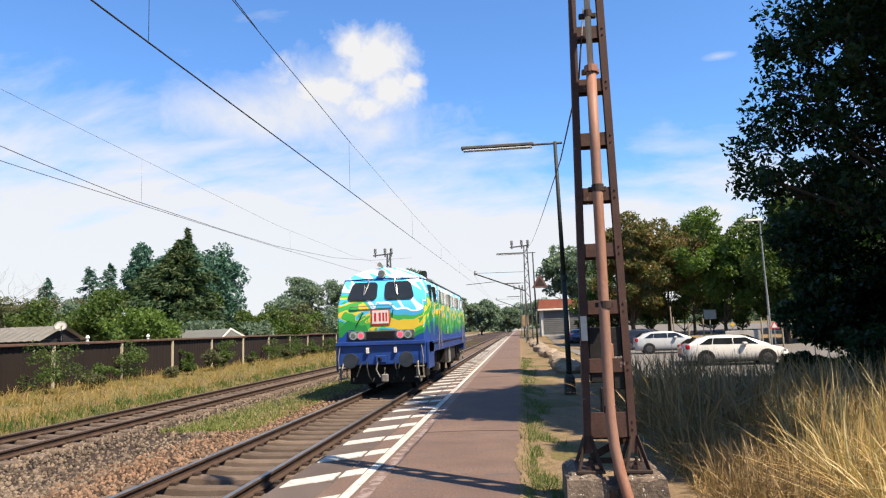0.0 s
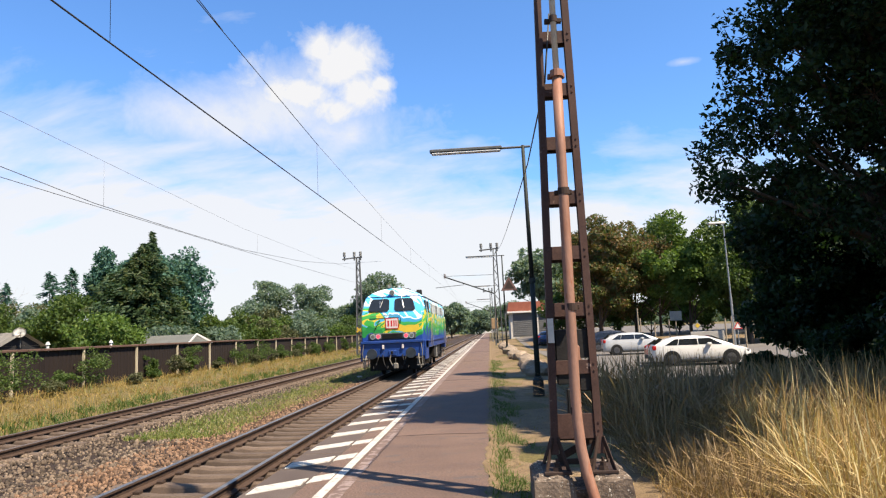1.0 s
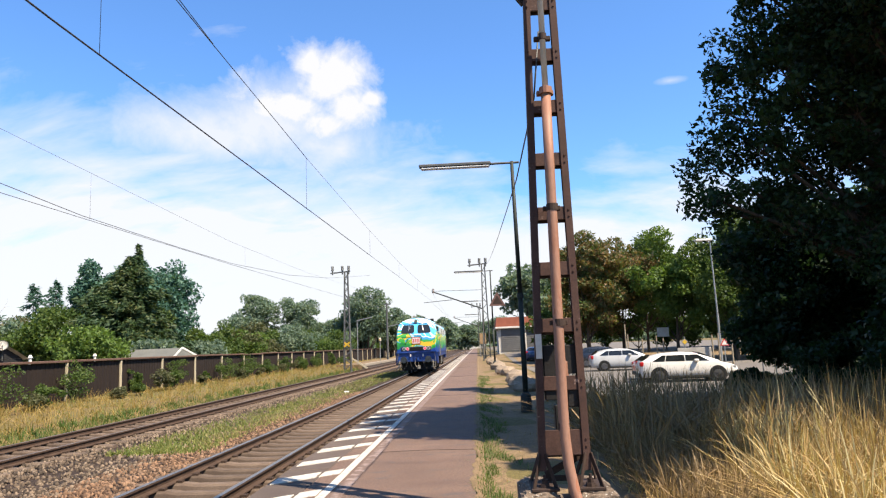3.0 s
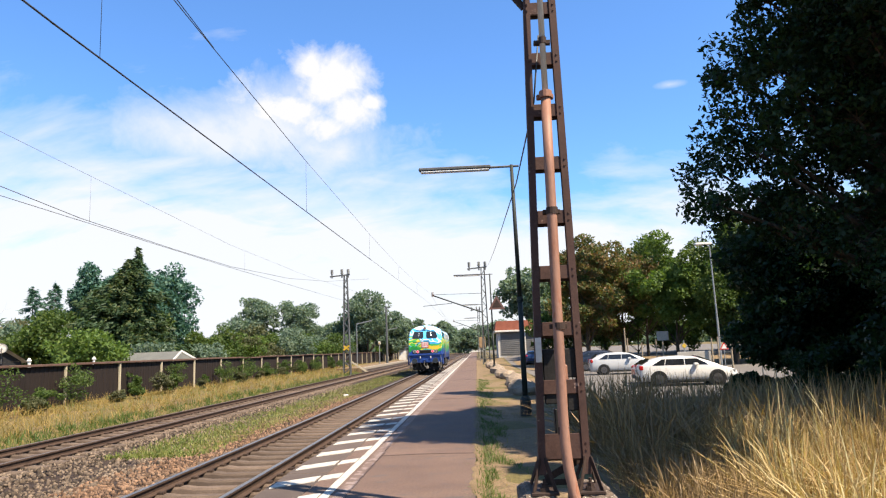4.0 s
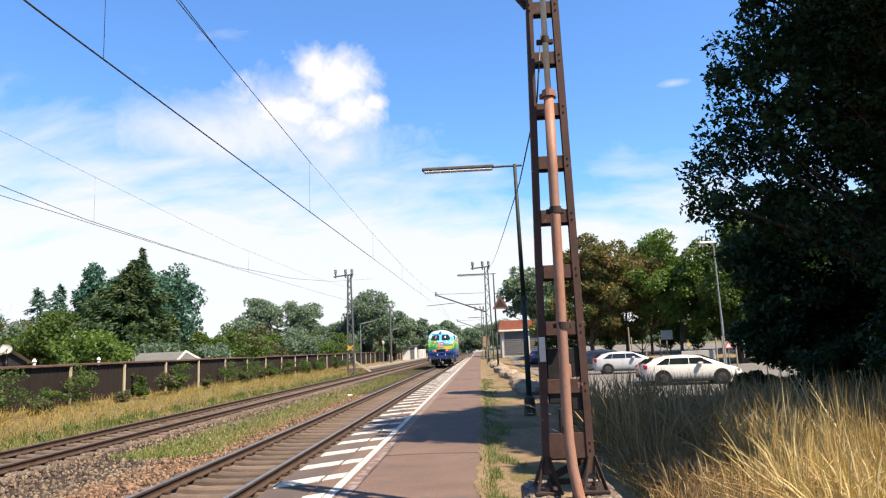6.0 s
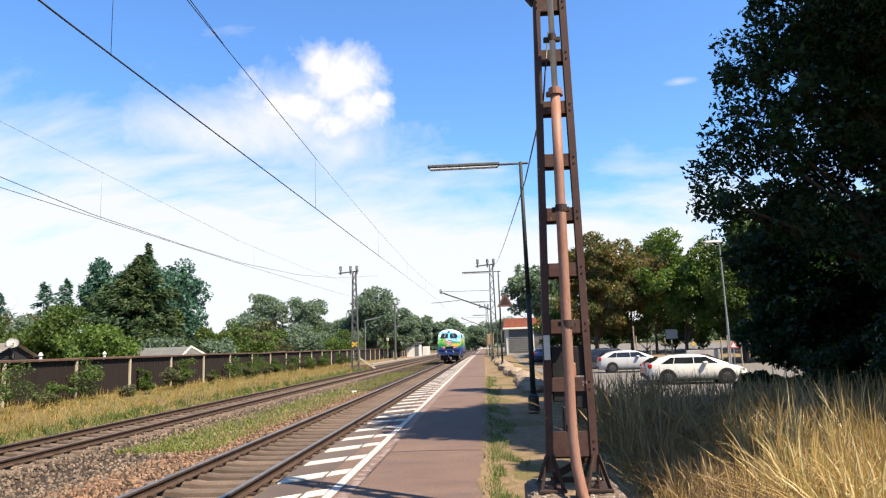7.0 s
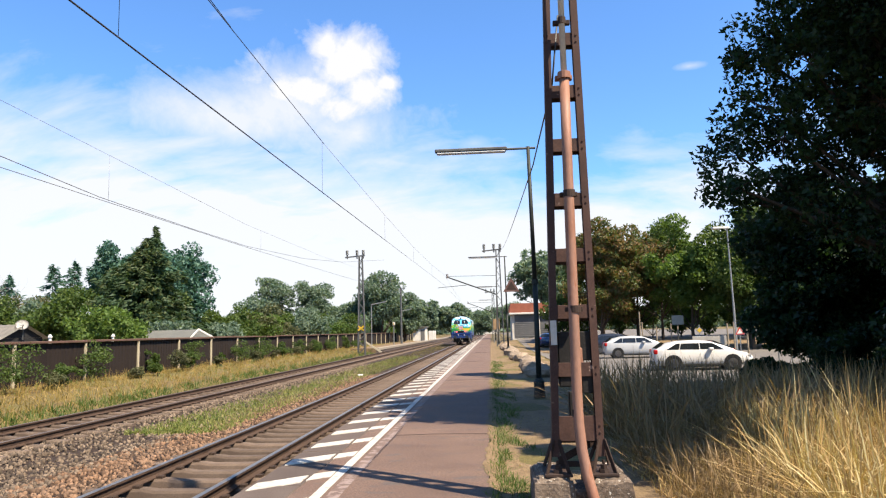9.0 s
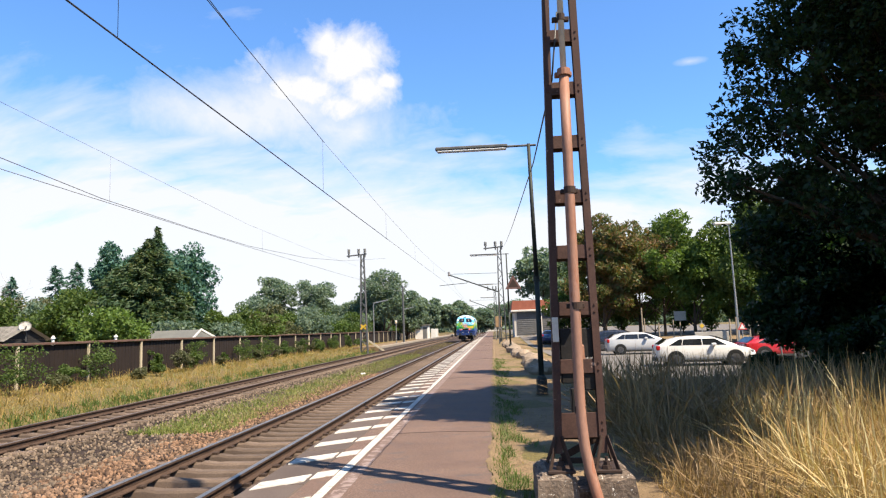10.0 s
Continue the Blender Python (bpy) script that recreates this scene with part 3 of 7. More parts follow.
# ---- masts, lamps, wires ----
M["white_plate"] = surface("white_plate", [(0.55, 0.54, 0.51), (0.68, 0.67, 0.64)], 9, 60, 0.6, bump=0.0, grain=0.08)
def build_lattice_mast():
    """The near catenary mast: two tapering channel legs tied by batten plates, on a concrete block."""
    mast = thing("catenary_mast", 0.735, 6.0, 0, "rust-brown riveted steel catenary mast on a concrete block", "railway mast")
    left = lambda z: -0.225 + 0.024 * (z - 0.5)
    right = lambda z: 0.215 - 0.010 * (z - 0.5)
    TOP = 9.2
    for side, f in ((-1, left), (1, right)):
        bm = bmesh.new()
        w = 0.062
        section = [(0, 0), (w, 0), (w, 0.012), (0.01, 0.012), (0.01, 0.072), (w, 0.072), (w, 0.084), (0, 0.084)]
        lo = [bm.verts.new((f(0.42) - side * sx, sy, 0.42)) for sx, sy in section]
        hi = [bm.verts.new((f(TOP) - side * sx, sy, TOP)) for sx, sy in section]
        for i in range(8):
            bm.faces.new((lo[i], lo[(i + 1) % 8], hi[(i + 1) % 8], hi[i]))
        bm.faces.new(lo)
        bm.faces.new(hi[::-1])
        bmesh.ops.recalc_face_normals(bm, faces=bm.faces[:])
        part("leg", bm, M["rust"], mast, "rusty steel channel")
    z = 0.65
    first = True
    while z < TOP:
        # back plates get darker rust, set lower: their shade is in the colour
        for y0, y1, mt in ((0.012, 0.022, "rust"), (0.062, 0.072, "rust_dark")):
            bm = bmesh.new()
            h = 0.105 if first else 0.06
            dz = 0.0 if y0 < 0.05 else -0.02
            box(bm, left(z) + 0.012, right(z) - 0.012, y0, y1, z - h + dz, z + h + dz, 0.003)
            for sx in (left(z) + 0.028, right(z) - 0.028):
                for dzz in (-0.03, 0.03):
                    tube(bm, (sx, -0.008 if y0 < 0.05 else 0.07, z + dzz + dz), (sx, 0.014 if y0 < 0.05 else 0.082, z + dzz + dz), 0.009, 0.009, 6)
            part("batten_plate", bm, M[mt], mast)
        first = False
        z += 0.4955
    bm = bmesh.new()
    bm.free()
    for x0, x1 in ((-0.395, -0.07), (0.075, 0.405)):
        bm = bmesh.new()
        lo = [(x0 - 0.02, -0.17, -0.6), (x1 + 0.03, -0.17, -0.6), (x1 + 0.03, 0.62, -0.6), (x0 - 0.02, 0.62, -0.6)]
        mid = [(x0, -0.16, 0.235), (x1, -0.16, 0.235), (x1, 0.6, 0.235), (x0, 0.6, 0.235)]
        hi = [(x0 + 0.07, -0.09, 0.285), (x1 - 0.07, -0.09, 0.285), (x1 - 0.07, 0.5, 0.285), (x0 + 0.07, 0.5, 0.285)]
        rows = [[bm.verts.new(c) for c in r] for r in (lo, mid, hi)]
        for a, b in zip(rows, rows[1:]):
            for k in range(4):
                bm.faces.new((a[k], a[(k + 1) % 4], b[(k + 1) % 4], b[k]))
        bm.faces.new(rows[2])
        bmesh.ops.subdivide_edges(bm, edges=bm.edges[:], cuts=5, use_grid_fill=True)
        for v in bm.verts:
            v.co += Vector((RNG.normal(0, 0.005), RNG.normal(0, 0.005), RNG.normal(0, 0.005)))
        bmesh.ops.recalc_face_normals(bm, faces=bm.faces[:])
        part("concrete_base", bm, M["concrete"], mast, "weathered grey-brown concrete block")
    bm = bmesh.new()
    box(bm, -0.36, 0.37, 0.02, 0.56, -0.6, 0.12, 0.02)
    part("concrete_base", bm, M["concrete"], mast)
    # splayed foot gussets with bolts
    for sx in (-0.19, 0.19):
        bm = bmesh.new()
        for off in (-0.055, 0.055):
            for yy in (-0.03, 0.19):
                bar(bm, (sx + off * 0.35, 0.088 if yy > 0 else 0.0, 0.56), (sx + off * 1.7, -0.09 if yy < 0 else 0.27, 0.29), 0.010, 0.036)
        box(bm, sx - 0.115, sx + 0.115, -0.12, 0.30, 0.275, 0.30, 0.004)
        part("foot_plate", bm, M["rust_dark"], mast)
        bm = bmesh.new()
        tube(bm, (sx, -0.05, 0.30), (sx, -0.05, 0.33), 0.045, 0.04, 6)
        tube(bm, (sx, -0.05, 0.33), (sx, -0.05, 0.365), 0.028, 0.028, 6)
        tube(bm, (sx, -0.05, 0.365), (sx, -0.05, 0.40), 0.014, 0.014, 6)
        part("anchor_bolt", bm, M["rust_dark"], mast)
    bm = bmesh.new()
    bar(bm, (-0.16, 0.16, 0.36), (0.17, 0.16, 0.53), 0.012, 0.06)
    bar(bm, (0.16, 0.17, 0.33), (-0.17, 0.17, 0.33), 0.012, 0.05)
    part("foot_brace", bm, M["rust_dark"], mast)
    # cable boxes hung between the legs
    for x0, x1, z0, z1 in ((-0.135, 0.0, 1.00, 1.47), (0.055, 0.165, 0.94, 1.16), (0.05, 0.165, 1.22, 1.47), (-0.06, 0.0, 0.72, 0.96)):
        bm = bmesh.new()
        box(bm, x0, x1, 0.03, 0.14, z0, z1, 0.008)
        part("cable_box", bm, M["loco_black"], mast, "black cable box")
    bm = bmesh.new()
    tube(bm, (0.055, 0.05, 1.16), (0.055, 0.05, 1.32), 0.026, 0.026, 10)
    tube(bm, (0.055, 0.05, 1.32), (0.055, 0.05, 1.35), 0.026, 0.014, 10)
    part("cable_joint", bm, M["pipe"], mast)
    bm = bmesh.new()
    box(bm, left(1.5) + 0.004, left(1.5) + 0.056, -0.022, -0.002, 1.36, 1.57)
    part("number_plate", bm, M["white_plate"], mast, "faded white number plate")
    # bracket and stay near the head
    bm = bmesh.new()
    bar(bm, (left(4.6) + 0.01, 0.08, 4.66), (-0.48, 0.08, 5.15), 0.05, 0.05)
    bar(bm, (left(5.1), 0.08, 5.15), (-0.55, 0.08, 5.15), 0.05, 0.05)
    part("bracket", bm, M["rust_dark"], mast)

    # conduit pipe strapped to the mast
    pipe = thing("conduit_pipe", 0.735, 5.9, 0, "faded pink-grey cable conduit pipe with rusty patches strapped to a mast", "pipe")
    pts = [(0.115, -0.19, -0.06), (0.075, -0.15, 0.12), (0.034, -0.11, 0.30), (0.002, -0.08, 0.50), (-0.012, -0.06, 0.72), (-0.014, -0.05, 0.95), (-0.006, -0.03, 1.7), (0.006, -0.02, 3.0), (0.012, -0.02, 3.70)]
    bm = bmesh.new()
    path_tube(bm, pts, 0.044, 16)
    part("pipe_body", bm, M["pipe"], pipe, smooth=True)
    bm = bmesh.new()
    path_tube(bm, [(0.012, -0.02, 3.70), (0.03, -0.02, 9.0)], 0.027, 12)
    part("upper_pipe", bm, M["pipe_galv"], pipe, "thinner pale galvanised pipe", smooth=True)
    for zz, r, x in ((3.72, 0.058, 0.012), (4.23, 0.036, 0.014), (2.66, 0.052, 0.006), (1.66, 0.052, 0.004), (0.80, 0.05, -0.013), (6.0, 0.036, 0.02)):
        bm = bmesh.new()
        yy = -0.045 if zz < 1 else -0.02 - 0.01 * (zz < 2)
        tube(bm, (x, yy, zz - 0.03), (x, yy, zz + 0.03), r, r, 14)
        if zz != 0.80:
            box(bm, x - 0.075, x + 0.075, yy + r * 0.6, yy + r + 0.03, zz - 0.02, zz + 0.02, 0.004)
        part("clamp", bm, M["rust_dark"] if zz != 3.72 else M["pipe"], pipe)
    tagged(pipe, kind="")


def build_platform_lamp(x, y, top, label, arm=1.9, sign=False):
    lamp = thing("platform_lamp", x, y, -0.03, label, "street lamp", "platform lamps")
    bm = bmesh.new()
    tube(bm, (0, 0, 0), (0.0, 0, 0.36), 0.135, 0.12, 14)
    tube(bm, (0, 0, 0.36), (0, 0, 0.44), 0.12, 0.075, 14)
    part("base_sleeve", bm, M["dark_steel"], lamp)
    bm = bmesh.new()
    tube(bm, (0, 0, 0.40), (0, 0, 2.6), 0.062, 0.055, 12)
    tube(bm, (0, 0, 2.6), (-0.03, 0, top + 0.03), 0.052, 0.04, 12)
    part("pole", bm, M["dark_steel"], lamp, "dark green-black steel pole", smooth=True)
    bm = bmesh.new()
    tube(bm, (0.14, 0, top - 0.005), (-0.55, 0, top - 0.01), 0.028, 0.028, 10)
    part("arm", bm, M["grey_steel"], lamp)
    bm = bmesh.new()
    box(bm, -0.52 - arm + 0.2, -0.52, -0.075, 0.075, top - 0.035, top + 0.045, 0.02)
    part("lamp_housing", bm, M["grey_steel"], lamp)
    bm = bmesh.new()
    box(bm, -0.50 - arm + 0.22, -0.55, -0.065, 0.065, top - 0.085, top - 0.03, 0.022)
    part("diffuser", bm, M["lamp_cover"], lamp, "milky white tube cover")
    bm = bmesh.new()
    tube(bm, (0, 0, 2.55), (0, 0, 2.66), 0.075, 0.075, 12)
    part("bracket", bm, M["dark_steel"], lamp)
    if sign:
        bm = bmesh.new()
        pts = [(-0.10, 4.0), (0.98, 4.0), (0.44, 4.93)]
        prism(bm, [(x - 0.10, z) for x, z in pts], -0.075, -0.065)
        part("warning_sign", bm, M["sign_back"], lamp, "triangular sign seen from its brown back")
        bm = bmesh.new()
        prism(bm, [(x * 0.62 + 0.07, 4.0 + (z - 4.0) * 0.6 + 0.13) for x, z in pts], -0.083, -0.077)
        part("sign_inset", bm, M["rust_dark"], lamp)
    return lamp


M["sign_back"] = surface("sign_back", [(0.13, 0.07, 0.06), (0.19, 0.11, 0.095)], 3, 50, 0.6, metal=0.1, bump=0.05)


def build_far_mast(name, x, y, top, base, side, reach):
    """A slim lattice mast with a bracket over the track."""
    mast = thing(name, x, y, base, "slim grey lattice steel catenary mast with insulator brackets", "railway mast", "far catenary masts")
    h = top - base
    for sx in (-1, 1):
        for sy in (-1, 1):
            bm = bmesh.new()
            bar(bm, (sx * 0.33, sy * 0.25, 0), (sx * 0.14, sy * 0.14, h), 0.08, 0.08)
            part("leg", bm, M["grey_steel"], mast)
    for sy in (-1, 1):
        bm = bmesh.new()
        z, flip = 0.1, 1
        while z < h - 0.5:
            w0, w1 = 0.33 - 0.19 * z / h, 0.33 - 0.19 * (z + 0.6) / h
            bar(bm, (-flip * w0, sy * 0.2, z), (flip * w1, sy * 0.2, z + 0.6), 0.045, 0.045)
            flip = -flip
            z += 0.6
        part("lattice", bm, M["grey_steel"], mast)
    bm = bmesh.new()
    bar(bm, (0.4, 0, h), (side * 1.5, 0, h - 0.15), 0.12, 0.12)
    for xx in (-0.35, 0.25, side * 1.3):
        tube(bm, (xx, 0, h - 0.3), (xx, 0, h + 0.1), 0.07, 0.07, 8)
        for k in range(3):
            tube(bm, (xx, 0, h + 0.1 + 0.15 * k), (xx, 0, h + 0.22 + 0.15 * k), 0.15, 0.11, 8)
    part("head_bracket", bm, M["grey_steel"], mast)
    if reach:
        bm = bmesh.new()
        tube(bm, (side * 0.2, 0, 4.9 - base), (side * reach, 0, 6.75 - base), 0.06, 0.06, 8)
        tube(bm, (side * 0.2, 0, 6.75 - base), (side * reach, 0, 6.8 - base), 0.018, 0.018, 8)
        tube(bm, (side * reach * 0.62, 0, 5.9 - base), (side * (reach + 0.9), 0, 5.72 - base), 0.026, 0.026, 8)
        part("cantilever", bm, M["dark_steel"], mast)
        bm = bmesh.new()
        for k in range(5):
            tube(bm, (side * (reach - 0.05), 0, 6.62 - base + 0.09 * k), (side * (reach - 0.05), 0, 6.67 - base + 0.09 * k), 0.13, 0.11, 10)
        part("insulator", bm, M["insulator"], mast)
    return mast


def build_wires():
    def wire(name, pts, r, mat, label):
        bm = bmesh.new()
        path_tube(bm, pts, r, 6)
        tagged(link_mesh(name, bm, mat, smooth=True), label, "overhead wire")

    def sag(x, ya, yb, za, zb, low, n=28):
        out = []
        for i in range(n + 1):
            u = i / n
            out.append((x, ya + (yb - ya) * u, za + (zb - za) * u - low * 4 * u * (1 - u)))
        return out
    tx, ux = TRACK_X
    cz = lambda y: 4.98 + 0.0145 * (y - 6.4) if y > 6.4 else 4.98
    wire("contact_wire", [(tx, y, cz(y)) for y in (-40, -20, 0, 6.4, 10, 17, 28)], 0.011, M["wire"], "dark copper contact wire over the track")
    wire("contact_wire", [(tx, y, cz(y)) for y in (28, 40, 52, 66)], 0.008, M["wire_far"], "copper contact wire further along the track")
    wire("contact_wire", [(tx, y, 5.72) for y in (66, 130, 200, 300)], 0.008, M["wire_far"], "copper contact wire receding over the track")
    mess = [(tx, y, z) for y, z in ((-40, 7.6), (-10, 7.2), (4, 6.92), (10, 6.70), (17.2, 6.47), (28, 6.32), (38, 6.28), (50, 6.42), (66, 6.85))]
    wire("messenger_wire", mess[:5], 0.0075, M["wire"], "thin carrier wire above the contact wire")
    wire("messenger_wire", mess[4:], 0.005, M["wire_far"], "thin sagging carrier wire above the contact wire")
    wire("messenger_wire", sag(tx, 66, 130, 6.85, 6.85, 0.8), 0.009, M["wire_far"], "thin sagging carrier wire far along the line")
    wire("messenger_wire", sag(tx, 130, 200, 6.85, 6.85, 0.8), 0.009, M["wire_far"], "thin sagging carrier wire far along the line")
    wire("stitch_wire", [(tx - 0.02, 3.0, 7.25), (tx, 10.7, 6.69)], 0.007, M["wire"], "thin stitch wire joining the carrier wire")
    zm = lambda y: float(np.interp(y, [p[1] for p in mess], [p[2] for p in mess]))
    for y in (7.3, 17.0, 27.5, 38.0, 50.0):
        wire("dropper", [(tx, y, cz(y)), (tx, y, zm(y))], 0.0035, M["wire"], "thin dropper wire between carrier and contact wire")
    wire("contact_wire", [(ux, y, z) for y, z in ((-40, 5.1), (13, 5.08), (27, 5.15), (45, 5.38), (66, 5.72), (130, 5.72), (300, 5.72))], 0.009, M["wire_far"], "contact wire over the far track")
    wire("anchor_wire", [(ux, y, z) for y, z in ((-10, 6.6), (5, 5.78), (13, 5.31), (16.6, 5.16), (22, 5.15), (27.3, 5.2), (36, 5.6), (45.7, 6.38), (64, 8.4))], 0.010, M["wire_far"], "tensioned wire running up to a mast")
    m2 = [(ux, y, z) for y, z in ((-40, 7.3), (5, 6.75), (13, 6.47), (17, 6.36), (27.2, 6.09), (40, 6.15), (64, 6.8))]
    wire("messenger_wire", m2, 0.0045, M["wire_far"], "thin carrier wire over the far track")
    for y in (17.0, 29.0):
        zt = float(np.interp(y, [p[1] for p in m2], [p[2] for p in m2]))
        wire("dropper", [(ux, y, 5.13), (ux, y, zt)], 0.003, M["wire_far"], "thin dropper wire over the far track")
    wire("earth_cable", [(0.70, 6.02, 4.35), (0.62, 6.0, 3.7)] + [(0.6 + 0.6 * k / 20, 6 + 3 * k, 3.45 + 5.8 * k / 20 - 0.3 * 4 * (k / 20) * (1 - k / 20)) for k in range(21)][1:], 0.008, M["wire"], "thin cable running from mast to mast")


build_lattice_mast()
build_platform_lamp(1.12, 15.7, 5.75, "dark slender platform lamp post with a long tube light", sign=False)
build_platform_lamp(1.33, 45.0, 6.35, "platform lamp post carrying a triangular warning sign", 2.1, True)
build_platform_lamp(1.25, 76.0, 6.35, "distant platform lamp post with a tube light", 2.1)
build_platform_lamp(1.25, 106.0, 6.2, "distant platform lamp post with a tube light", 2.1)
build_far_mast("catenary_mast", 1.25, 66.0, 9.3, -0.05, -1, 5.0)
build_far_mast("catenary_mast", -11.8, 64.0, 8.9, -0.5, -1, 0)
build_far_mast("catenary_mast", 1.3, 130.0, 8.8, -0.05, -1, 4.8)
build_wires()


# ---- fence ----
def build_fence():
    fence = thing("fence", -17, 0, 0, "dark brown vertical-board fence with pale concrete posts and a cap rail", "fence")
    ys = [23.4 + 4.31 * i for i in range(-4, 34)]
    panel = bmesh.new()
    ribbed(panel, 0.03, 4.28, -0.45, 1.44, 0.014, 30)
    me = bpy.data.meshes.new("board_panel")
    panel.to_mesh(me)
    panel.free()
    me.materials.append(M["fence_wood"])
    bm = bmesh.new()
    box(bm, 0.02, 0.11, -0.055, 0.055, -0.5, 1.46, 0.012)
    pm = bpy.data.meshes.new("post")
    bm.to_mesh(pm)
    bm.free()
    pm.materials.append(M["post"])
    bm = bmesh.new()
    box(bm, -0.10, 0.14, 0.0, 4.31, 1.445, 1.545, 0.015)
    cm = bpy.data.meshes.new("cap_rail")
    bm.to_mesh(cm)
    bm.free()
    cm.materials.append(M["fence_cap"])
    for y in ys:
        dz = RNG.normal(0, 0.012)
        for nm, data in (("board_panel", me), ("post", pm), ("cap_rail", cm)):
            ob = new(nm, data)
            ob.parent = fence
            ob.matrix_basis = pose(0, y, dz)


build_fence()

# ---- locomotive ----
def livery_material():
    """Blue skirt, yellow and green waves, white and light blue towards the roof."""
    m = bpy.data.materials.new("livery")
    m.use_nodes = True
    nt = m.node_tree
    b = nt.nodes["Principled BSDF"]
    tc = nt.nodes.new("ShaderNodeTexCoord")
    s = nt.nodes.new("ShaderNodeSeparateXYZ")
    nt.links.new(tc.outputs["Object"], s.inputs[0])
    # along runs round the body: across the ends, along the sides
    along = maths(nt, "ADD", maths(nt, "MULTIPLY", s.outputs[0], 1.0), maths(nt, "MULTIPLY", s.outputs[1], 1.0))

    def flow(offset, fa, fz, slant, distort):
        c = nt.nodes.new("ShaderNodeCombineXYZ")
        nt.links.new(maths(nt, "ADD", maths(nt, "MULTIPLY", along, fa), offset), c.inputs[0])
        nt.links.new(maths(nt, "ADD", maths(nt, "MULTIPLY", s.outputs[2], fz), maths(nt, "MULTIPLY", along, slant)), c.inputs[2])
        return noise_of(nt, c.outputs[0], 1.0, 1.5, 0.4, distort)
    flame = flow(3.7, 1.15, 0.5, 0.35, 0.9)
    lick = flow(11.2, 1.0, 2.2, -0.55, 0.8)
    patchy = flow(23.5, 1.15, 1.0, 0.6, 0.5)
    h = maths(nt, "ADD", s.outputs[2], maths(nt, "MULTIPLY", maths(nt, "SUBTRACT", flame, 0.5), 1.9))
    bands = ramp(nt, maths(nt, "DIVIDE", h, 4.0), [(0, (0.008, 0.045, 0.24)), (0.445, (0.015, 0.22, 0.035)), (0.515, (0.05, 0.37, 0.04)), (0.56, (0.70, 0.47, 0.03)), (0.665, (0.05, 0.36, 0.06)), (0.695, (0.05, 0.33, 0.55)), (0.725, (0.80, 0.84, 0.84))], True)
    inner = ramp(nt, lick, [(0, (0.05, 0.35, 0.05)), (0.40, (0.72, 0.50, 0.03)), (0.54, (0.06, 0.40, 0.62)), (0.585, (0.03, 0.30, 0.05))], True)
    mid_zone = maths(nt, "MULTIPLY", maths(nt, "GREATER_THAN", h, 2.06), maths(nt, "LESS_THAN", h, 2.62))
    streaky = maths(nt, "GREATER_THAN", maths(nt, "ABSOLUTE", maths(nt, "SUBTRACT", lick, 0.48)), 0.055)
    col = blend(nt, maths(nt, "MULTIPLY", mid_zone, streaky), bands, inner)
    upper = ramp(nt, patchy, [(0, (0.08, 0.46, 0.74)), (0.45, (0.78, 0.82, 0.82)), (0.565, (0.10, 0.50, 0.76))], True)
    col = blend(nt, maths(nt, "GREATER_THAN", h, 2.95), col, upper)
    col = blend(nt, maths(nt, "LESS_THAN", s.outputs[2], 1.66), col, (0.008, 0.045, 0.24))
    col = blend(nt, 1.0, col, (0.86, 0.86, 0.86), "MULTIPLY")
    dirt = noise_of(nt, tc.outputs["Object"], 3.0, 5, 0.65)
    low = maths(nt, "MULTIPLY", maths(nt, "SUBTRACT", dirt, 0.45), 1.2, True)
    col = blend(nt, maths(nt, "MULTIPLY", low, 0.35), col, (0.12, 0.11, 0.09))
    nt.links.new(col, b.inputs["Base Color"])
    b.inputs["Roughness"].default_value = 0.38
    return m


M["livery"] = livery_material()
M["loco_blue"] = surface("loco_blue", [(0.007, 0.038, 0.20), (0.012, 0.058, 0.30)], 2.2, 40, 0.45, bump=0.05, grain=0.2, spots=((0.05, 0.045, 0.05), 0.62, 0.12, 4.0))
M["buffer_grey"] = surface("buffer_grey", [(0.035, 0.045, 0.06), (0.06, 0.07, 0.085)], 5, 50, 0.5, metal=0.4, bump=0.05)
M["loco_glass"] = surface("loco_glass", [(0.018, 0.022, 0.026), (0.025, 0.03, 0.035)], 2, 20, 0.1, bump=0.0, grain=0.05)
M["rubber"] = surface("rubber", [(0.015, 0.015, 0.016), (0.025, 0.025, 0.026)], 6, 50, 0.8, bump=0.0)
M["chrome"] = surface("chrome", [(0.62, 0.62, 0.61), (0.75, 0.75, 0.73)], 6, 60, 0.3, metal=0.8, bump=0.0, grain=0.05)
M["lens_clear"] = surface("lens_clear", [(0.10, 0.11, 0.10), (0.17, 0.18, 0.17)], 14, 60, 0.12, bump=0.0)
M["tail_red"] = glow("tail_red", (0.9, 0.03, 0.05), 1.0)
M["panel_grey"] = surface("panel_grey", [(0.07, 0.08, 0.09), (0.12, 0.125, 0.13)], 4, 60, 0.5, metal=0.3, bump=0.05)
M["badge_white"] = surface("badge_white", [(0.72, 0.66, 0.66), (0.8, 0.76, 0.76)], 4, 60, 0.5, bump=0.0, grain=0.05)
M["badge_red"] = surface("badge_red", [(0.55, 0.03, 0.035), (0.66, 0.045, 0.05)], 4, 60, 0.5, bump=0.0, grain=0.05)
M["dirty_steel"] = surface("dirty_steel", [(0.20, 0.19, 0.17), (0.36, 0.34, 0.31)], 6, 60, 0.6, metal=0.4, bump=0.08)
M["side_grey"] = surface("side_grey", [(0.25, 0.25, 0.25), (0.34, 0.34, 0.33)], 6, 60, 0.5, metal=0.3, bump=0.05)


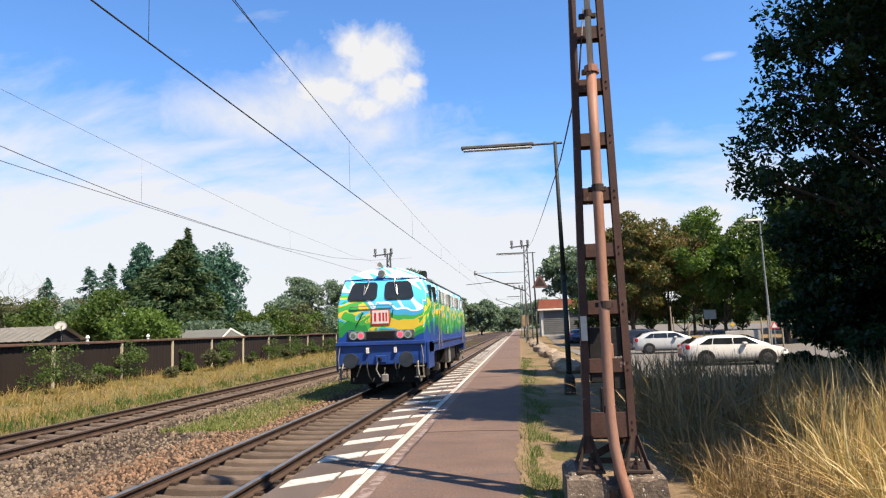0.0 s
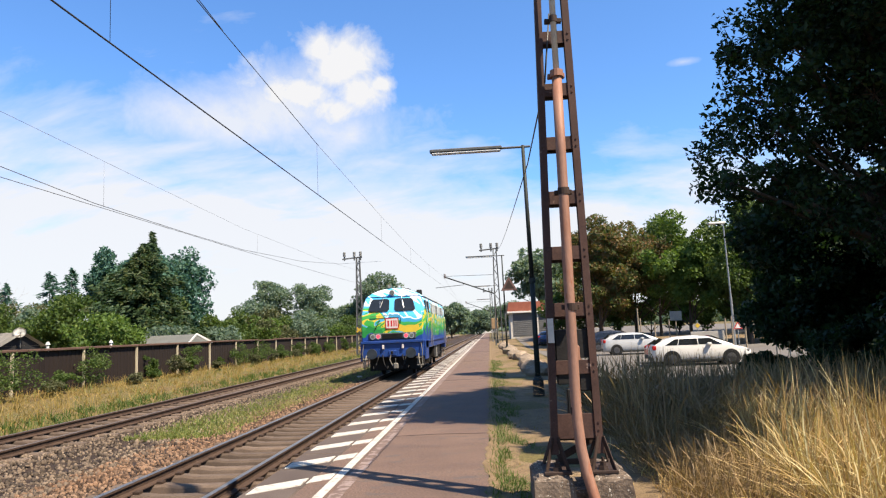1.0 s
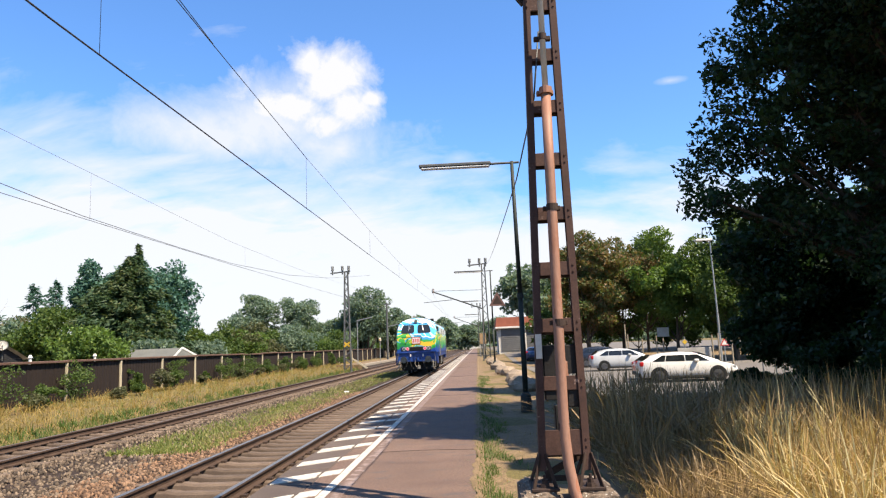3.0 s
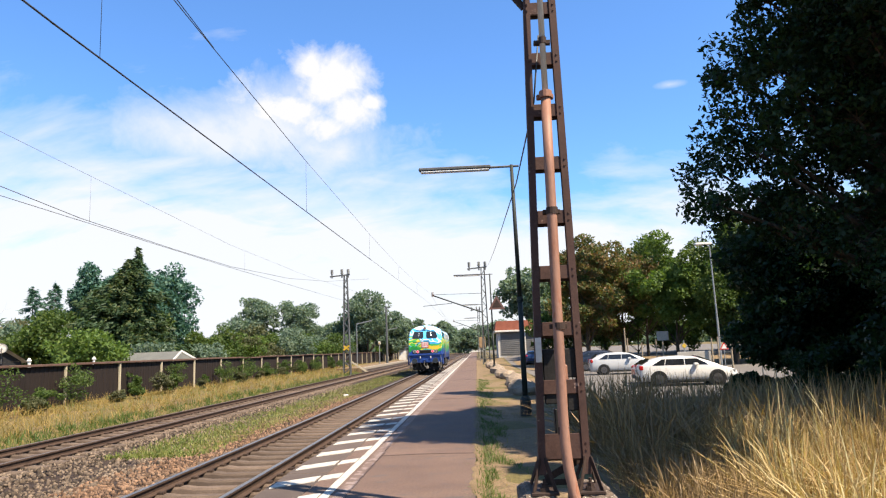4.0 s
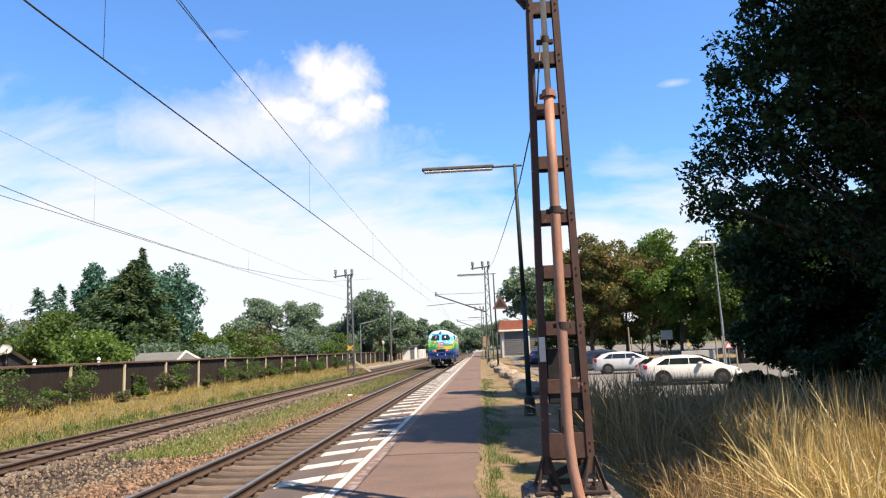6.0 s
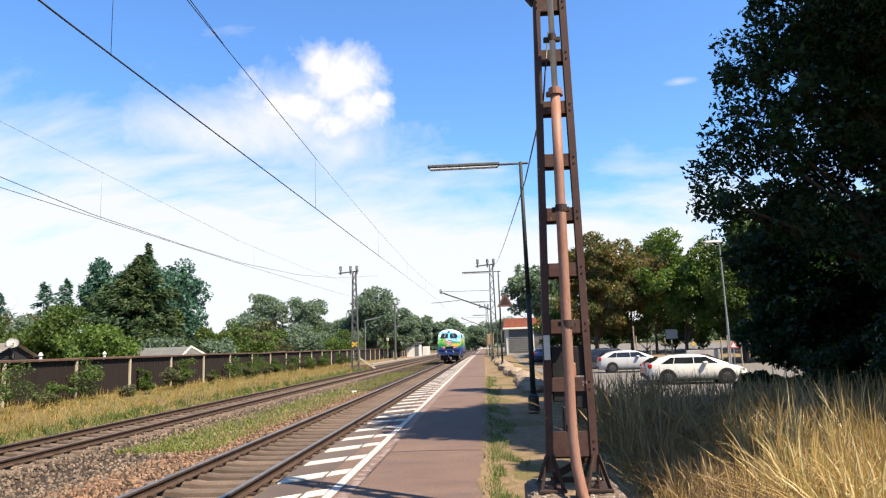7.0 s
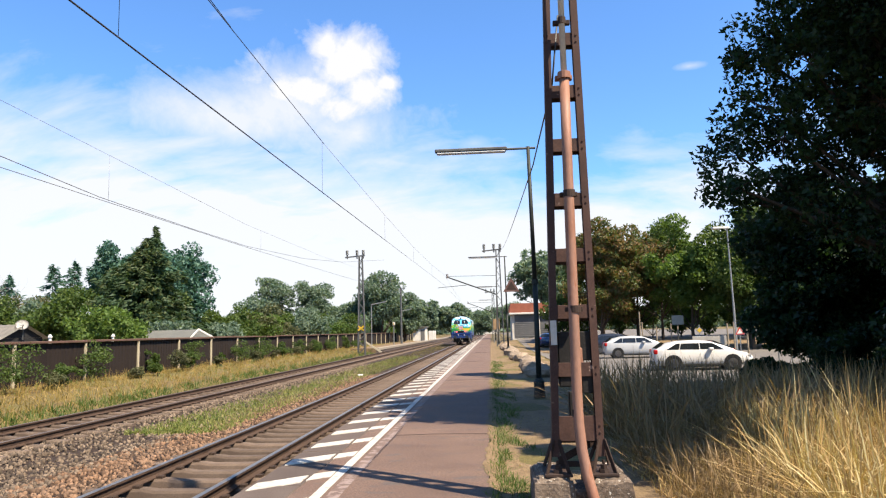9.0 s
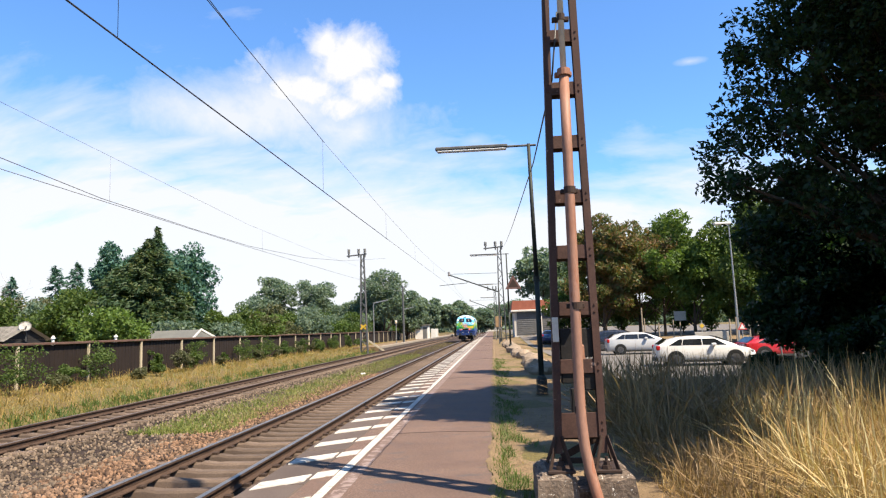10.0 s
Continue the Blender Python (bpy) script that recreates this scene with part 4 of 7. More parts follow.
def loco_face_y(z):
    """How far the end wall leans back at a height above the rail."""
    return float(np.interp(z, [1.6, 2.68, 3.0, 3.6, 3.8, 4.0, 4.08], [0.03, 0.0, 0.10, 0.42, 0.62, 1.0, 1.35]))


def build_loco():
    L = 15.3
    loco = thing("locomotive", TRACK_X[0], 20.5, RAIL_Z, "diesel locomotive painted in blue, green, yellow and white waves", "locomotive")
    zs = [1.55, 1.9, 2.3, 2.68, 3.0, 3.3, 3.58, 3.66, 3.82, 3.95, 4.04, 4.08]
    fs = [1.0, 1.0, 1.0, 1.0, 0.975, 0.94, 0.89, 0.84, 0.70, 0.50, 0.27, 0.0]
    stations = [(0.0, 1.37, 1.0), (0.25, 1.46, 1.0), (0.75, 1.51, 0.85), (1.6, 1.525, 0.4), (2.6, 1.53, 0.0), (5.0, 1.53, 0.0), (7.65, 1.53, 0.0)]
    full = [(y, w, lean, 1) for y, w, lean in stations] + [(y, w, lean, -1) for y, w, lean in stations[-2::-1]]
    bm = bmesh.new()
    rings = []
    for y, w, lean, way in full:
        ring = []
        for sgn in (1, -1):
            seq = list(zip(zs, fs))
            if sgn < 0:
                seq = seq[-2::-1]
            for z, f in seq:
                yy = y + lean * loco_face_y(z)
                ring.append(bm.verts.new((sgn * w * f, yy if way > 0 else L - yy, z)))
        rings.append(ring)
    k = len(rings[0])
    for a, b in zip(rings, rings[1:]):
        for i in range(k - 1):
            bm.faces.new((a[i], a[i + 1], b[i + 1], b[i]))
        bm.faces.new((a[k - 1], a[0], b[0], b[k - 1]))
    for ring in (rings[0], rings[-1]):
        h = len(zs)
        for i in range(h - 2):
            bm.faces.new((ring[i], ring[i + 1], ring[k - 2 - i], ring[k - 1 - i]))
        bm.faces.new((ring[h - 2], ring[h - 1], ring[h]))
    bmesh.ops.recalc_face_normals(bm, faces=bm.faces[:])
    part("body", bm, M["livery"], loco, "colourful wave-painted steel body", smooth=32)
    # skirt and end beams
    bm = bmesh.new()
    box(bm, -1.5, 1.5, 0.3, L - 0.3, 1.20, 1.56, 0.02)
    part("frame_skirt", bm, M["loco_blue"], loco, "deep blue side skirt")
    for y0, y1, nm in ((-0.04, 0.5, "near"), (L - 0.5, L + 0.04, "far")):
        bm = bmesh.new()
        box(bm, -1.42, 1.42, y0, y1, 0.88, 1.58, 0.03)
        part("end_beam", bm, M["loco_blue"], loco, "deep blue buffer beam")
        bm = bmesh.new()
        yy = y0 - 0.10 if nm == "near" else y1 - 0.02
        box(bm, -1.43, 1.43, yy, yy + 0.12, 1.50, 1.62, 0.015)
        part("front_step", bm, M["loco_blue"], loco)
    for sx in (-1, 1):
        bm = bmesh.new()
        prism(bm, [(sx * 1.44, 1.55), (sx * 1.50, 1.55), (sx * 1.50, 0.72), (sx * 1.44, 0.72)], 0.15, 1.5)
        part("corner_skirt", bm, M["loco_blue"], loco)
        for sy, y0 in ((-1, -0.04), (1, L + 0.04)):
            bm = bmesh.new()
            tube(bm, (sx * 0.875, y0, 1.05), (sx * 0.875, y0 + sy * 0.42, 1.05), 0.115, 0.10, 16)
            tube(bm, (sx * 0.875, y0, 1.05), (sx * 0.875, y0 + sy * 0.12, 1.05), 0.16, 0.15, 16)
            buf = part("buffer", bm, M["loco_black"], loco, "dark sprung buffer")
            bm = bmesh.new()
            tube(bm, (sx * 0.875, y0 + sy * 0.42, 1.05), (sx * 0.875, y0 + sy * 0.50, 1.05), 0.235, 0.225, 24)
            part("buffer_head", bm, M["buffer_grey"], buf, "round blue-grey buffer head")
    # end wall fittings on both ends
    for way in (1, -1):
        def Y(y, way=way):
            return y if way > 0 else L - y
        for x0, x1 in ((-1.06, -0.15), (0.15, 1.06)):
            lo, hi = 2.97, 3.50
            yl, yh = loco_face_y(lo), loco_face_y(hi)
            for nm, grow, out, mt in (("window_seal", 0.028, 0.008, "rubber"), ("windscreen", 0.0, 0.016, "loco_glass")):
                bm = bmesh.new()
                ring = []
                r = 0.10 + grow
                for cx, cz, a0 in ((x0 - grow + r, lo - grow + r, 180), (x1 + grow - r, lo - grow + r, 270), (x1 + grow - r, hi + grow - r, 0), (x0 - grow + r, hi + grow - r, 90)):
                    for k in range(5):
                        an = radians(a0 + 22.5 * k)
                        ring.append((cx + r * math.cos(an), cz + r * math.sin(an)))
                rows = []
                for depth in (out, -0.03):
                    rows.append([bm.verts.new((px * (1.0 - 0.26 * max(0.0, pz - 3.0) * (abs(px) > 0.5)), Y(0.10 + 0.5333 * (pz - 3.0) - depth - 0.02), pz)) for px, pz in ring])
                bm.faces.new(rows[0])
                bm.faces.new(rows[1][::-1])
                for k in range(len(ring)):
                    bm.faces.new((rows[0][k], rows[1][k], rows[1][(k + 1) % len(ring)], rows[0][(k + 1) % len(ring)]))
                bmesh.ops.recalc_face_normals(bm, faces=bm.faces[:])
                part(nm, bm, M[mt], loco, "dark rounded windscreen" if nm == "windscreen" else "")
            xm = (x0 + x1) / 2
            bm = bmesh.new()
            path_tube(bm, [(xm * 0.72, Y(0.40), 3.64), (xm * 0.68, Y(0.30), 3.50), (xm * 0.86, Y(0.12), 3.14)], 0.014, 6)
            bar(bm, (xm * 0.86 - 0.02, Y(0.235), 3.42), (xm * 0.90, Y(0.10), 3.10), 0.02, 0.03)
            part("wiper", bm, M["chrome"], loco)
        # top marker light
        bm = bmesh.new()
        tube(bm, (0, Y(0.36), 3.80), (0, Y(0.72), 3.80), 0.135, 0.135, 18)
        top = part("top_light", bm, M["badge_white"], loco)
        bm = bmesh.new()
        tube(bm, (0, Y(0.345), 3.80), (0, Y(0.37), 3.80), 0.10, 0.11, 18)
        part("lens", bm, M["lens_clear"], top)
        bm = bmesh.new()
        path_tube(bm, [(-1.36, Y(1.05), 3.60), (-1.24, Y(0.44), 3.61), (-0.6, Y(0.40), 3.63), (0, Y(0.395), 3.635), (0.6, Y(0.40), 3.63), (1.24, Y(0.44), 3.61), (1.36, Y(1.05), 3.60)], 0.022, 6)
        part("visor_rail", bm, M["loco_blue"], loco, "thin dark rail over the windscreens")
        # lamp band with grille
        bm = bmesh.new()
        box(bm, -1.08, 1.08, Y(0.0) - 0.03, Y(0.0) + 0.03, 1.665, 1.965, 0.03)
        part("lamp_panel", bm, M["panel_grey"], loco, "grey lamp panel")
        bm = bmesh.new()
        ys = (-0.05, -0.028) if way > 0 else (L + 0.028, L + 0.05)
        for i in range(5):
            box(bm, -0.44, 0.44, ys[0], ys[1], 1.72 + 0.042 * i, 1.745 + 0.042 * i)
        box(bm, -0.46, 0.46, ys[0] + 0.012, ys[1] + 0.004, 1.70, 1.93)
        part("grille", bm, M["loco_black"], loco)
        for sx in (-1, 1):
            for dx, mt in ((0.88, "lens_clear"), (0.635, "tail_red")):
                bm = bmesh.new()
                tube(bm, (sx * dx, Y(0.0), 1.815), (sx * dx, Y(-0.07), 1.815), 0.135, 0.125, 20)
                lamp = part("head_lamp", bm, M["chrome"], loco, "chrome-ringed lamp")
                bm = bmesh.new()
                tube(bm, (sx * dx, Y(-0.06), 1.815), (sx * dx, Y(-0.08), 1.815), 0.088, 0.075, 20)
                part("lens", bm, M[mt], lamp, "glowing red tail lens" if mt == "tail_red" else "clear lens")
        # badge: red outline, white field, plain red bars
        for nm, x0, x1, z0, z1, out, mt in (("badge", -0.30, 0.30, 2.14, 2.63, 0.012, "badge_red"), ("badge_field", -0.265, 0.265, 2.175, 2.595, 0.018, "badge_white")):
            bm = bmesh.new()
            a, b2 = sorted((Y(-out), Y(0.012)))
            box(bm, x0, x1, a, b2, z0, z1, 0.004)
            part(nm, bm, M[mt], loco, "plain red-bordered white badge" if nm == "badge" else "")
        for x0, x1 in ((-0.20, -0.13), (-0.05, 0.02), (0.07, 0.13), (0.17, 0.22)):
            bm = bmesh.new()
            a, b2 = sorted((Y(-0.023), Y(0.0)))
            box(bm, x0, x1, a, b2, 2.25, 2.52, 0.002)
            part("badge_bar", bm, M["badge_red"], loco)
        # handrails on the end wall
        for pts in ([(-0.95, 2.74), (0.40, 2.76)],):
            bm = bmesh.new()
            path_tube(bm, [(pts[0][0], Y(-0.05), pts[0][1]), (pts[1][0], Y(-0.05), pts[1][1])], 0.014, 6)
            for px, pz in pts:
                tube(bm, (px, Y(0.02), pz), (px, Y(-0.05), pz), 0.012, 0.012, 6)
            part("handrail", bm, M["dirty_steel"], loco)
        for pts in ([(-0.55, 2.55), (-0.80, 2.10)], [(0.42, 2.60), (0.38, 2.35)]):
            bm = bmesh.new()
            path_tube(bm, [(p[0], Y(-0.045), p[1]) for p in pts], 0.016, 6)
            part("handrail", bm, M["loco_black"], loco)
        # white brake cocks, hook, screw coupling, hoses, guard irons
        for sx in (-0.42, 0.47):
            bm = bmesh.new()
            a, b2 = sorted((Y(-0.14), Y(-0.04)))
            box(bm, sx - 0.045, sx + 0.045, a, b2, 1.25, 1.43, 0.01)
            part("socket", bm, M["badge_white"], loco, "small white socket")
        bm = bmesh.new()
        a, b2 = sorted((Y(-0.12), Y(0.02)))
        box(bm, -0.17, 0.17, a, b2, 0.95, 1.18, 0.02)
        part("hook_plate", bm, M["loco_blue"], loco)
        bm = bmesh.new()
        path_tube(bm, [(0, Y(-0.05), 1.06), (0, Y(-0.32), 1.06), (0.0, Y(-0.36), 1.14)], 0.045, 8)
        part("draw_hook", bm, M["loco_black"], loco)
        bm = bmesh.new()
        path_tube(bm, [(-0.05, Y(-0.30), 1.03), (-0.10, Y(-0.34), 0.75), (0.02, Y(-0.34), 0.52), (0.16, Y(-0.32), 0.60), (0.16, Y(-0.3), 0.82)], 0.026, 8)
        part("screw_coupling", bm, M["dirty_steel"], loco, "pale worn screw coupling")
        bm = bmesh.new()
        a, b2 = sorted((Y(-0.42), Y(-0.28)))
        box(bm, 0.06, 0.28, a, b2, 0.36, 0.62, 0.04, m=Matrix.Rotation(0.0, 4, "Y"))
        part("coupling_weight", bm, M["dirty_steel"], loco)
        for hx, bend in ((-0.62, -0.12), (-0.45, 0.1), (0.45, 0.12), (0.62, -0.1), (1.18, 0.05), (-1.2, -0.04)):
            bm = bmesh.new()
            path_tube(bm, [(hx, Y(-0.06), 0.98), (hx + bend * 0.3, Y(-0.22), 0.80), (hx + bend, Y(-0.26), 0.55), (hx + bend * 1.8, Y(-0.18), 0.36), (hx + bend * 2.3, Y(-0.08), 0.48)], 0.026, 8)
            part("brake_hose", bm, M["rubber"] if abs(hx) < 1 else M["dirty_steel"], loco)
        bm = bmesh.new()
        a, b2 = sorted((Y(0.55), Y(0.61)))
        box(bm, -1.15, 1.15, a, b2, 0.26, 0.95, 0.02)
        part("obstacle_guard", bm, M["loco_black"], loco)
        for sx in (-1, 1):
            bm = bmesh.new()
            path_tube(bm, [(sx * 1.30, Y(-0.10), 1.5), (sx * 1.36, Y(-0.14), 1.1), (sx * 1.33, Y(-0.12), 0.62)], 0.018, 6)
            part("grab_rail", bm, M["dirty_steel"], loco)
            bm = bmesh.new()
            a, b2 = sorted((Y(-0.16), Y(0.14)))
            box(bm, sx * 1.22 - 0.15, sx * 1.22 + 0.15, a, b2, 0.46, 0.50, 0.006)
            box(bm, sx * 1.22 - 0.15, sx * 1.22 + 0.15, a, b2, 0.80, 0.83, 0.006)
            bar(bm, (sx * 1.12, Y(0.0), 0.48), (sx * 1.12, Y(0.0), 0.95), 0.03, 0.05)
            bar(bm, (sx * 1.34, Y(0.0), 0.48), (sx * 1.34, Y(0.0), 0.95), 0.03, 0.05)
            part("step", bm, M["dirty_steel"], loco)
    # sides: windows, louvres, doors, gutter
    for sx in (-1, 1):
        x = sx * 1.53
        for yc, w, h0, h1, mt in ((1.15, 0.42, 2.85, 3.42, "loco_glass"), (2.05, 0.42, 2.85, 3.4, "loco_glass"), (14.15, 0.42, 2.85, 3.42, "loco_glass"), (13.2, 0.42, 2.85, 3.4, "loco_glass")):
            bm = bmesh.new()
            xx = x * (0.965 if yc > 1.3 and yc < 14 else 0.945)
            box(bm, xx - 0.05, xx + 0.05, yc - w / 2, yc + w / 2, h0, h1, 0.02)
            part("side_window", bm, M[mt], loco, "dark cab side window")
        for i in range(8):
            yc = 3.4 + 1.2 * i
            bm = bmesh.new()
            xx = x * 0.975
            box(bm, xx - 0.03, xx + 0.035, yc - 0.36, yc + 0.36, 2.86, 3.36, 0.012)
            for j in range(6):
                box(bm, xx - 0.04, xx + 0.05 * (1 if sx > 0 else 1), yc - 0.32, yc + 0.32, 2.91 + 0.075 * j, 2.93 + 0.075 * j)
            part("side_louvre", bm, M["panel_white"] if i % 3 else M["side_grey"], loco, "pale louvred air intake")
        for yc in (2.75, 12.45):
            for dy in (-0.36, 0.36):
                bm = bmesh.new()
                path_tube(bm, [(sx * 1.58, yc + dy, 1.25), (sx * 1.58, yc + dy, 2.6)], 0.016, 6)
                part("grab_rail", bm, M["dirty_steel"], loco)
            bm = bmesh.new()
            box(bm, x - 0.015, x + 0.015, yc - 0.30, yc + 0.30, 1.60, 3.3, 0.01)
            part("cab_door", bm, M["livery"], loco)
        bm = bmesh.new()
        box(bm, sx * 1.37 - 0.03, sx * 1.37 + 0.03, 1.2, L - 1.2, 3.60, 3.64, 0.01)
        part("gutter", bm, M["side_grey"], loco)
        bm = bmesh.new()
        box(bm, x - 0.03, x + 0.02, 1.0, L - 1.0, 1.50, 1.58, 0.01)
        part("side_rail", bm, M["loco_blue"], loco)
        for y0, y1, z0, mt in ((5.6, 6.9, 0.62, "loco_black"), (7.0, 7.7, 0.55, "side_grey"), (7.8, 9.6, 0.62, "loco_black")):
            bm = bmesh.new()
            box(bm, sx * 1.0 - 0.42, sx * 1.0 + 0.42, y0, y1, z0, 1.22, 0.03)
            part("equipment_box", bm, M[mt], loco)
    # roof
    for x0, x1, y0, y1, z0, z1 in ((-0.5, 0.5, 3.0, 5.0, 4.0, 4.14), (-0.55, 0.55, 6.0, 9.5, 4.0, 4.16), (-0.5, 0.5, 10.4, 12.2, 4.0, 4.14)):
        bm = bmesh.new()
        box(bm, x0, x1, y0, y1, z0, z1, 0.03)
        part("roof_hatch", bm, M["loco_black"], loco)
    bm = bmesh.new()
    box(bm, 0.92, 1.16, 2.5, 2.9, 3.75, 4.02, 0.03)
    part("exhaust_deflector", bm, M["loco_black"], loco)
    bm = bmesh.new()
    tube(bm, (-0.2, 1.6, 4.14), (-0.2, 1.05, 4.16), 0.03, 0.08, 10)
    tube(bm, (-0.2, 1.5, 4.02), (-0.2, 1.5, 4.14), 0.025, 0.025, 8)
    part("horn", bm, M["dirty_steel"], loco)
    # bogies and wheelsets
    sets = []
    for yc in (3.4, 11.9):
        for sx in (-1, 1):
            bm = bmesh.new()
            box(bm, sx * 1.05 - 0.08, sx * 1.05 + 0.08, yc - 2.0, yc + 2.0, 0.55, 0.85, 0.04)
            for dy in (-1.4, 1.4):
                box(bm, sx * 1.10 - 0.14, sx * 1.10 + 0.14, yc + dy - 0.2, yc + dy + 0.2, 0.35, 0.68, 0.04)
            for dy in (-0.6, 0.6, -1.0, -1.8, 1.0, 1.8):
                tube(bm, (sx * 1.12, yc + dy, 0.66), (sx * 1.12, yc + dy, 1.12), 0.10, 0.10, 10)
            part("bogie_frame", bm, M["loco_black"], loco)
        for dy in (-1.4, 1.4):
            bm = bmesh.new()
            tube(bm, (-0.95, 0, 0), (0.95, 0, 0), 0.09, 0.09, 12)
            for sx in (-1, 1):
                tube(bm, (sx * 0.70, 0, 0), (sx * 0.81, 0, 0), 0.5, 0.49, 32)
                tube(bm, (sx * 0.675, 0, 0), (sx * 0.70, 0, 0), 0.53, 0.53, 32)
                for a in range(8):
                    an = a * math.pi / 4
                    tube(bm, (sx * 0.80, 0.28 * math.cos(an), 0.28 * math.sin(an)), (sx * 0.83, 0.28 * math.cos(an), 0.28 * math.sin(an)), 0.05, 0.05, 8)
            ws = part("wheelset", bm, M["loco_black"], loco, "dark steel axle with two wheels")
            ws.matrix_basis = pose(0, yc + dy, 0.5)
            sets.append((ws, yc + dy))
    bm = bmesh.new()
    box(bm, -0.95, 0.95, 1.2, L - 1.2, 0.95, 1.25, 0.02)
    part("underframe", bm, M["loco_black"], loco)
    k = 0.955
    for ob in loco.children_recursive:
        ob.data.transform(Matrix.Scale(k, 4))
    return loco, [(ws, y * k) for ws, y in sets]


M["panel_white"] = surface("panel_white", [(0.50, 0.56, 0.60), (0.62, 0.66, 0.68)], 2, 40, 0.45, bump=0.05)
LOCO, WHEELSETS = build_loco()

# ---- trees, bushes, grass ----
def leaf_cloud(centres, radii, counts, size, rng, squash=0.8, droop=0.0, whole=False):
    """Corners of many small bent leaves gathered in clumps."""
    pts, sz = [], []
    for c, r, n in zip(centres, radii, counts):
        d = rng.normal(size=(n, 3))
        d /= np.linalg.norm(d, axis=1)[:, None]
        rad = r * np.clip(rng.normal(0.76, 0.17, n), 0.08, 1.02)
        p = d * rad[:, None] * [1, 1, squash]
        p[:, 2] -= droop * (rad / r) ** 2 * r
        pts.append(p + c)
    p = np.concatenate(pts)
    n = len(p)
    s = size * rng.uniform(0.6, 1.4, n)
    a = rng.normal(size=(n, 3))
    a /= np.linalg.norm(a, axis=1)[:, None]
    b = np.cross(a, rng.normal(size=(n, 3)))
    b /= np.linalg.norm(b, axis=1)[:, None] + 1e-9
    a, b = a * s[:, None], b * (s * 0.55)[:, None]
    nrm = np.cross(a, b)
    nrm *= (0.25 * s / (np.linalg.norm(nrm, axis=1) + 1e-9))[:, None]
    if not whole:
        v = np.stack([p - a * 1.1, p + a * 0.6 - b * 1.15 + nrm, p + a * 0.5 + b * 1.15 - nrm], 1).reshape(-1, 3)
        return v, np.arange(n * 3).reshape(n, 3)
    v = np.stack([p - a, p - b * 0.9 + nrm, p + a, p + b * 0.9 + nrm], 1).reshape(-1, 3)
    f = np.arange(n * 4).reshape(n, 4)
    return v, f


def limb(bm, rng, a, d, length, r, depth):
    """A limb in bending pieces that forks towards its end."""
    d = Vector(d).normalized()
    p = Vector(a)
    tips = []
    steps = 3
    for i in range(steps):
        q = p + d * (length / steps)
        tube(bm, p, q, r * (1 - 0.22 * i), r * (1 - 0.22 * (i + 1)), 7, caps=False)
        p = q
        d = (d + Vector(rng.normal(0, 0.16, 3))).normalized()
        if depth > 0 and i > 0:
            side = Vector(rng.normal(0, 1, 3))
            side.z = abs(side.z) * 0.5
            tips += limb(bm, rng, p, d * 0.6 + side.normalized() * 0.8, length * 0.6, r * 0.5, depth - 1)
    tips.append(p)
    return tips


def build_tree(name, x, y, height, spread, mat, label, seed, leaves=9000, size=0.12, trunk=0.16, bole=0.25, clumps=60, base=None, squash=0.75, group="", top=1.0, whole=False, lobed=1.0):
    rng = np.random.default_rng(seed)
    z0 = float(ground_z(x, y)) if base is None else base
    tree = thing(name, x, y, z0, label, "tree" if "bush" not in name else "bush", group)
    bm = bmesh.new()
    hb = height * bole
    tube(bm, (0, 0, -0.15), (0.02, 0, hb), trunk * 1.25, trunk * 0.85, 10)
    tips = []
    for i in range(6):
        an = i * 2.4 + rng.uniform(-0.3, 0.3)
        up = rng.uniform(0.7, 1.6)
        tips += limb(bm, rng, (0.02, 0, hb * rng.uniform(0.82, 1.0)), (math.cos(an), math.sin(an), up), min(height * 0.3, spread * 0.75) * rng.uniform(0.6, 0.9), trunk * 0.5, 1)
    tips += limb(bm, rng, (0.02, 0, hb), (0.05, 0, 1), (height - hb) * 0.5, trunk * 0.8, 1)
    part("trunk", bm, M["bark"], tree)
    cz = (height + hb * 0.8) / 2
    hz = (height - hb * 0.8) / 2
    cs, rs, ns = [], [], []
    while len(cs) < clumps:
        d = rng.normal(size=3)
        d /= np.linalg.norm(d)
        rr = 0.94 * rng.random() ** 0.45
        lob = 0.86 + lobed * (0.18 * math.sin(3 * math.atan2(d[1], d[0]) + seed) + 0.12 * math.sin(5 * d[2] + seed * 2))
        cs.append(np.array([d[0] * spread * rr * lob, d[1] * spread * rr * lob, cz + d[2] * hz * rr * lob * (top if d[2] > 0 else 1.0)]))
        rs.append(spread * (rng.uniform(0.16, 0.34) if clumps > 60 else rng.uniform(0.24, 0.40)))
    tot = sum(r * r for r in rs)
    ns = [max(20, int(leaves * r * r / tot)) for r in rs]
    v, f = leaf_cloud(cs, rs, ns, size, rng, squash, whole=whole)
    from_arrays("crown", v, f, mat, tree)
    return tree


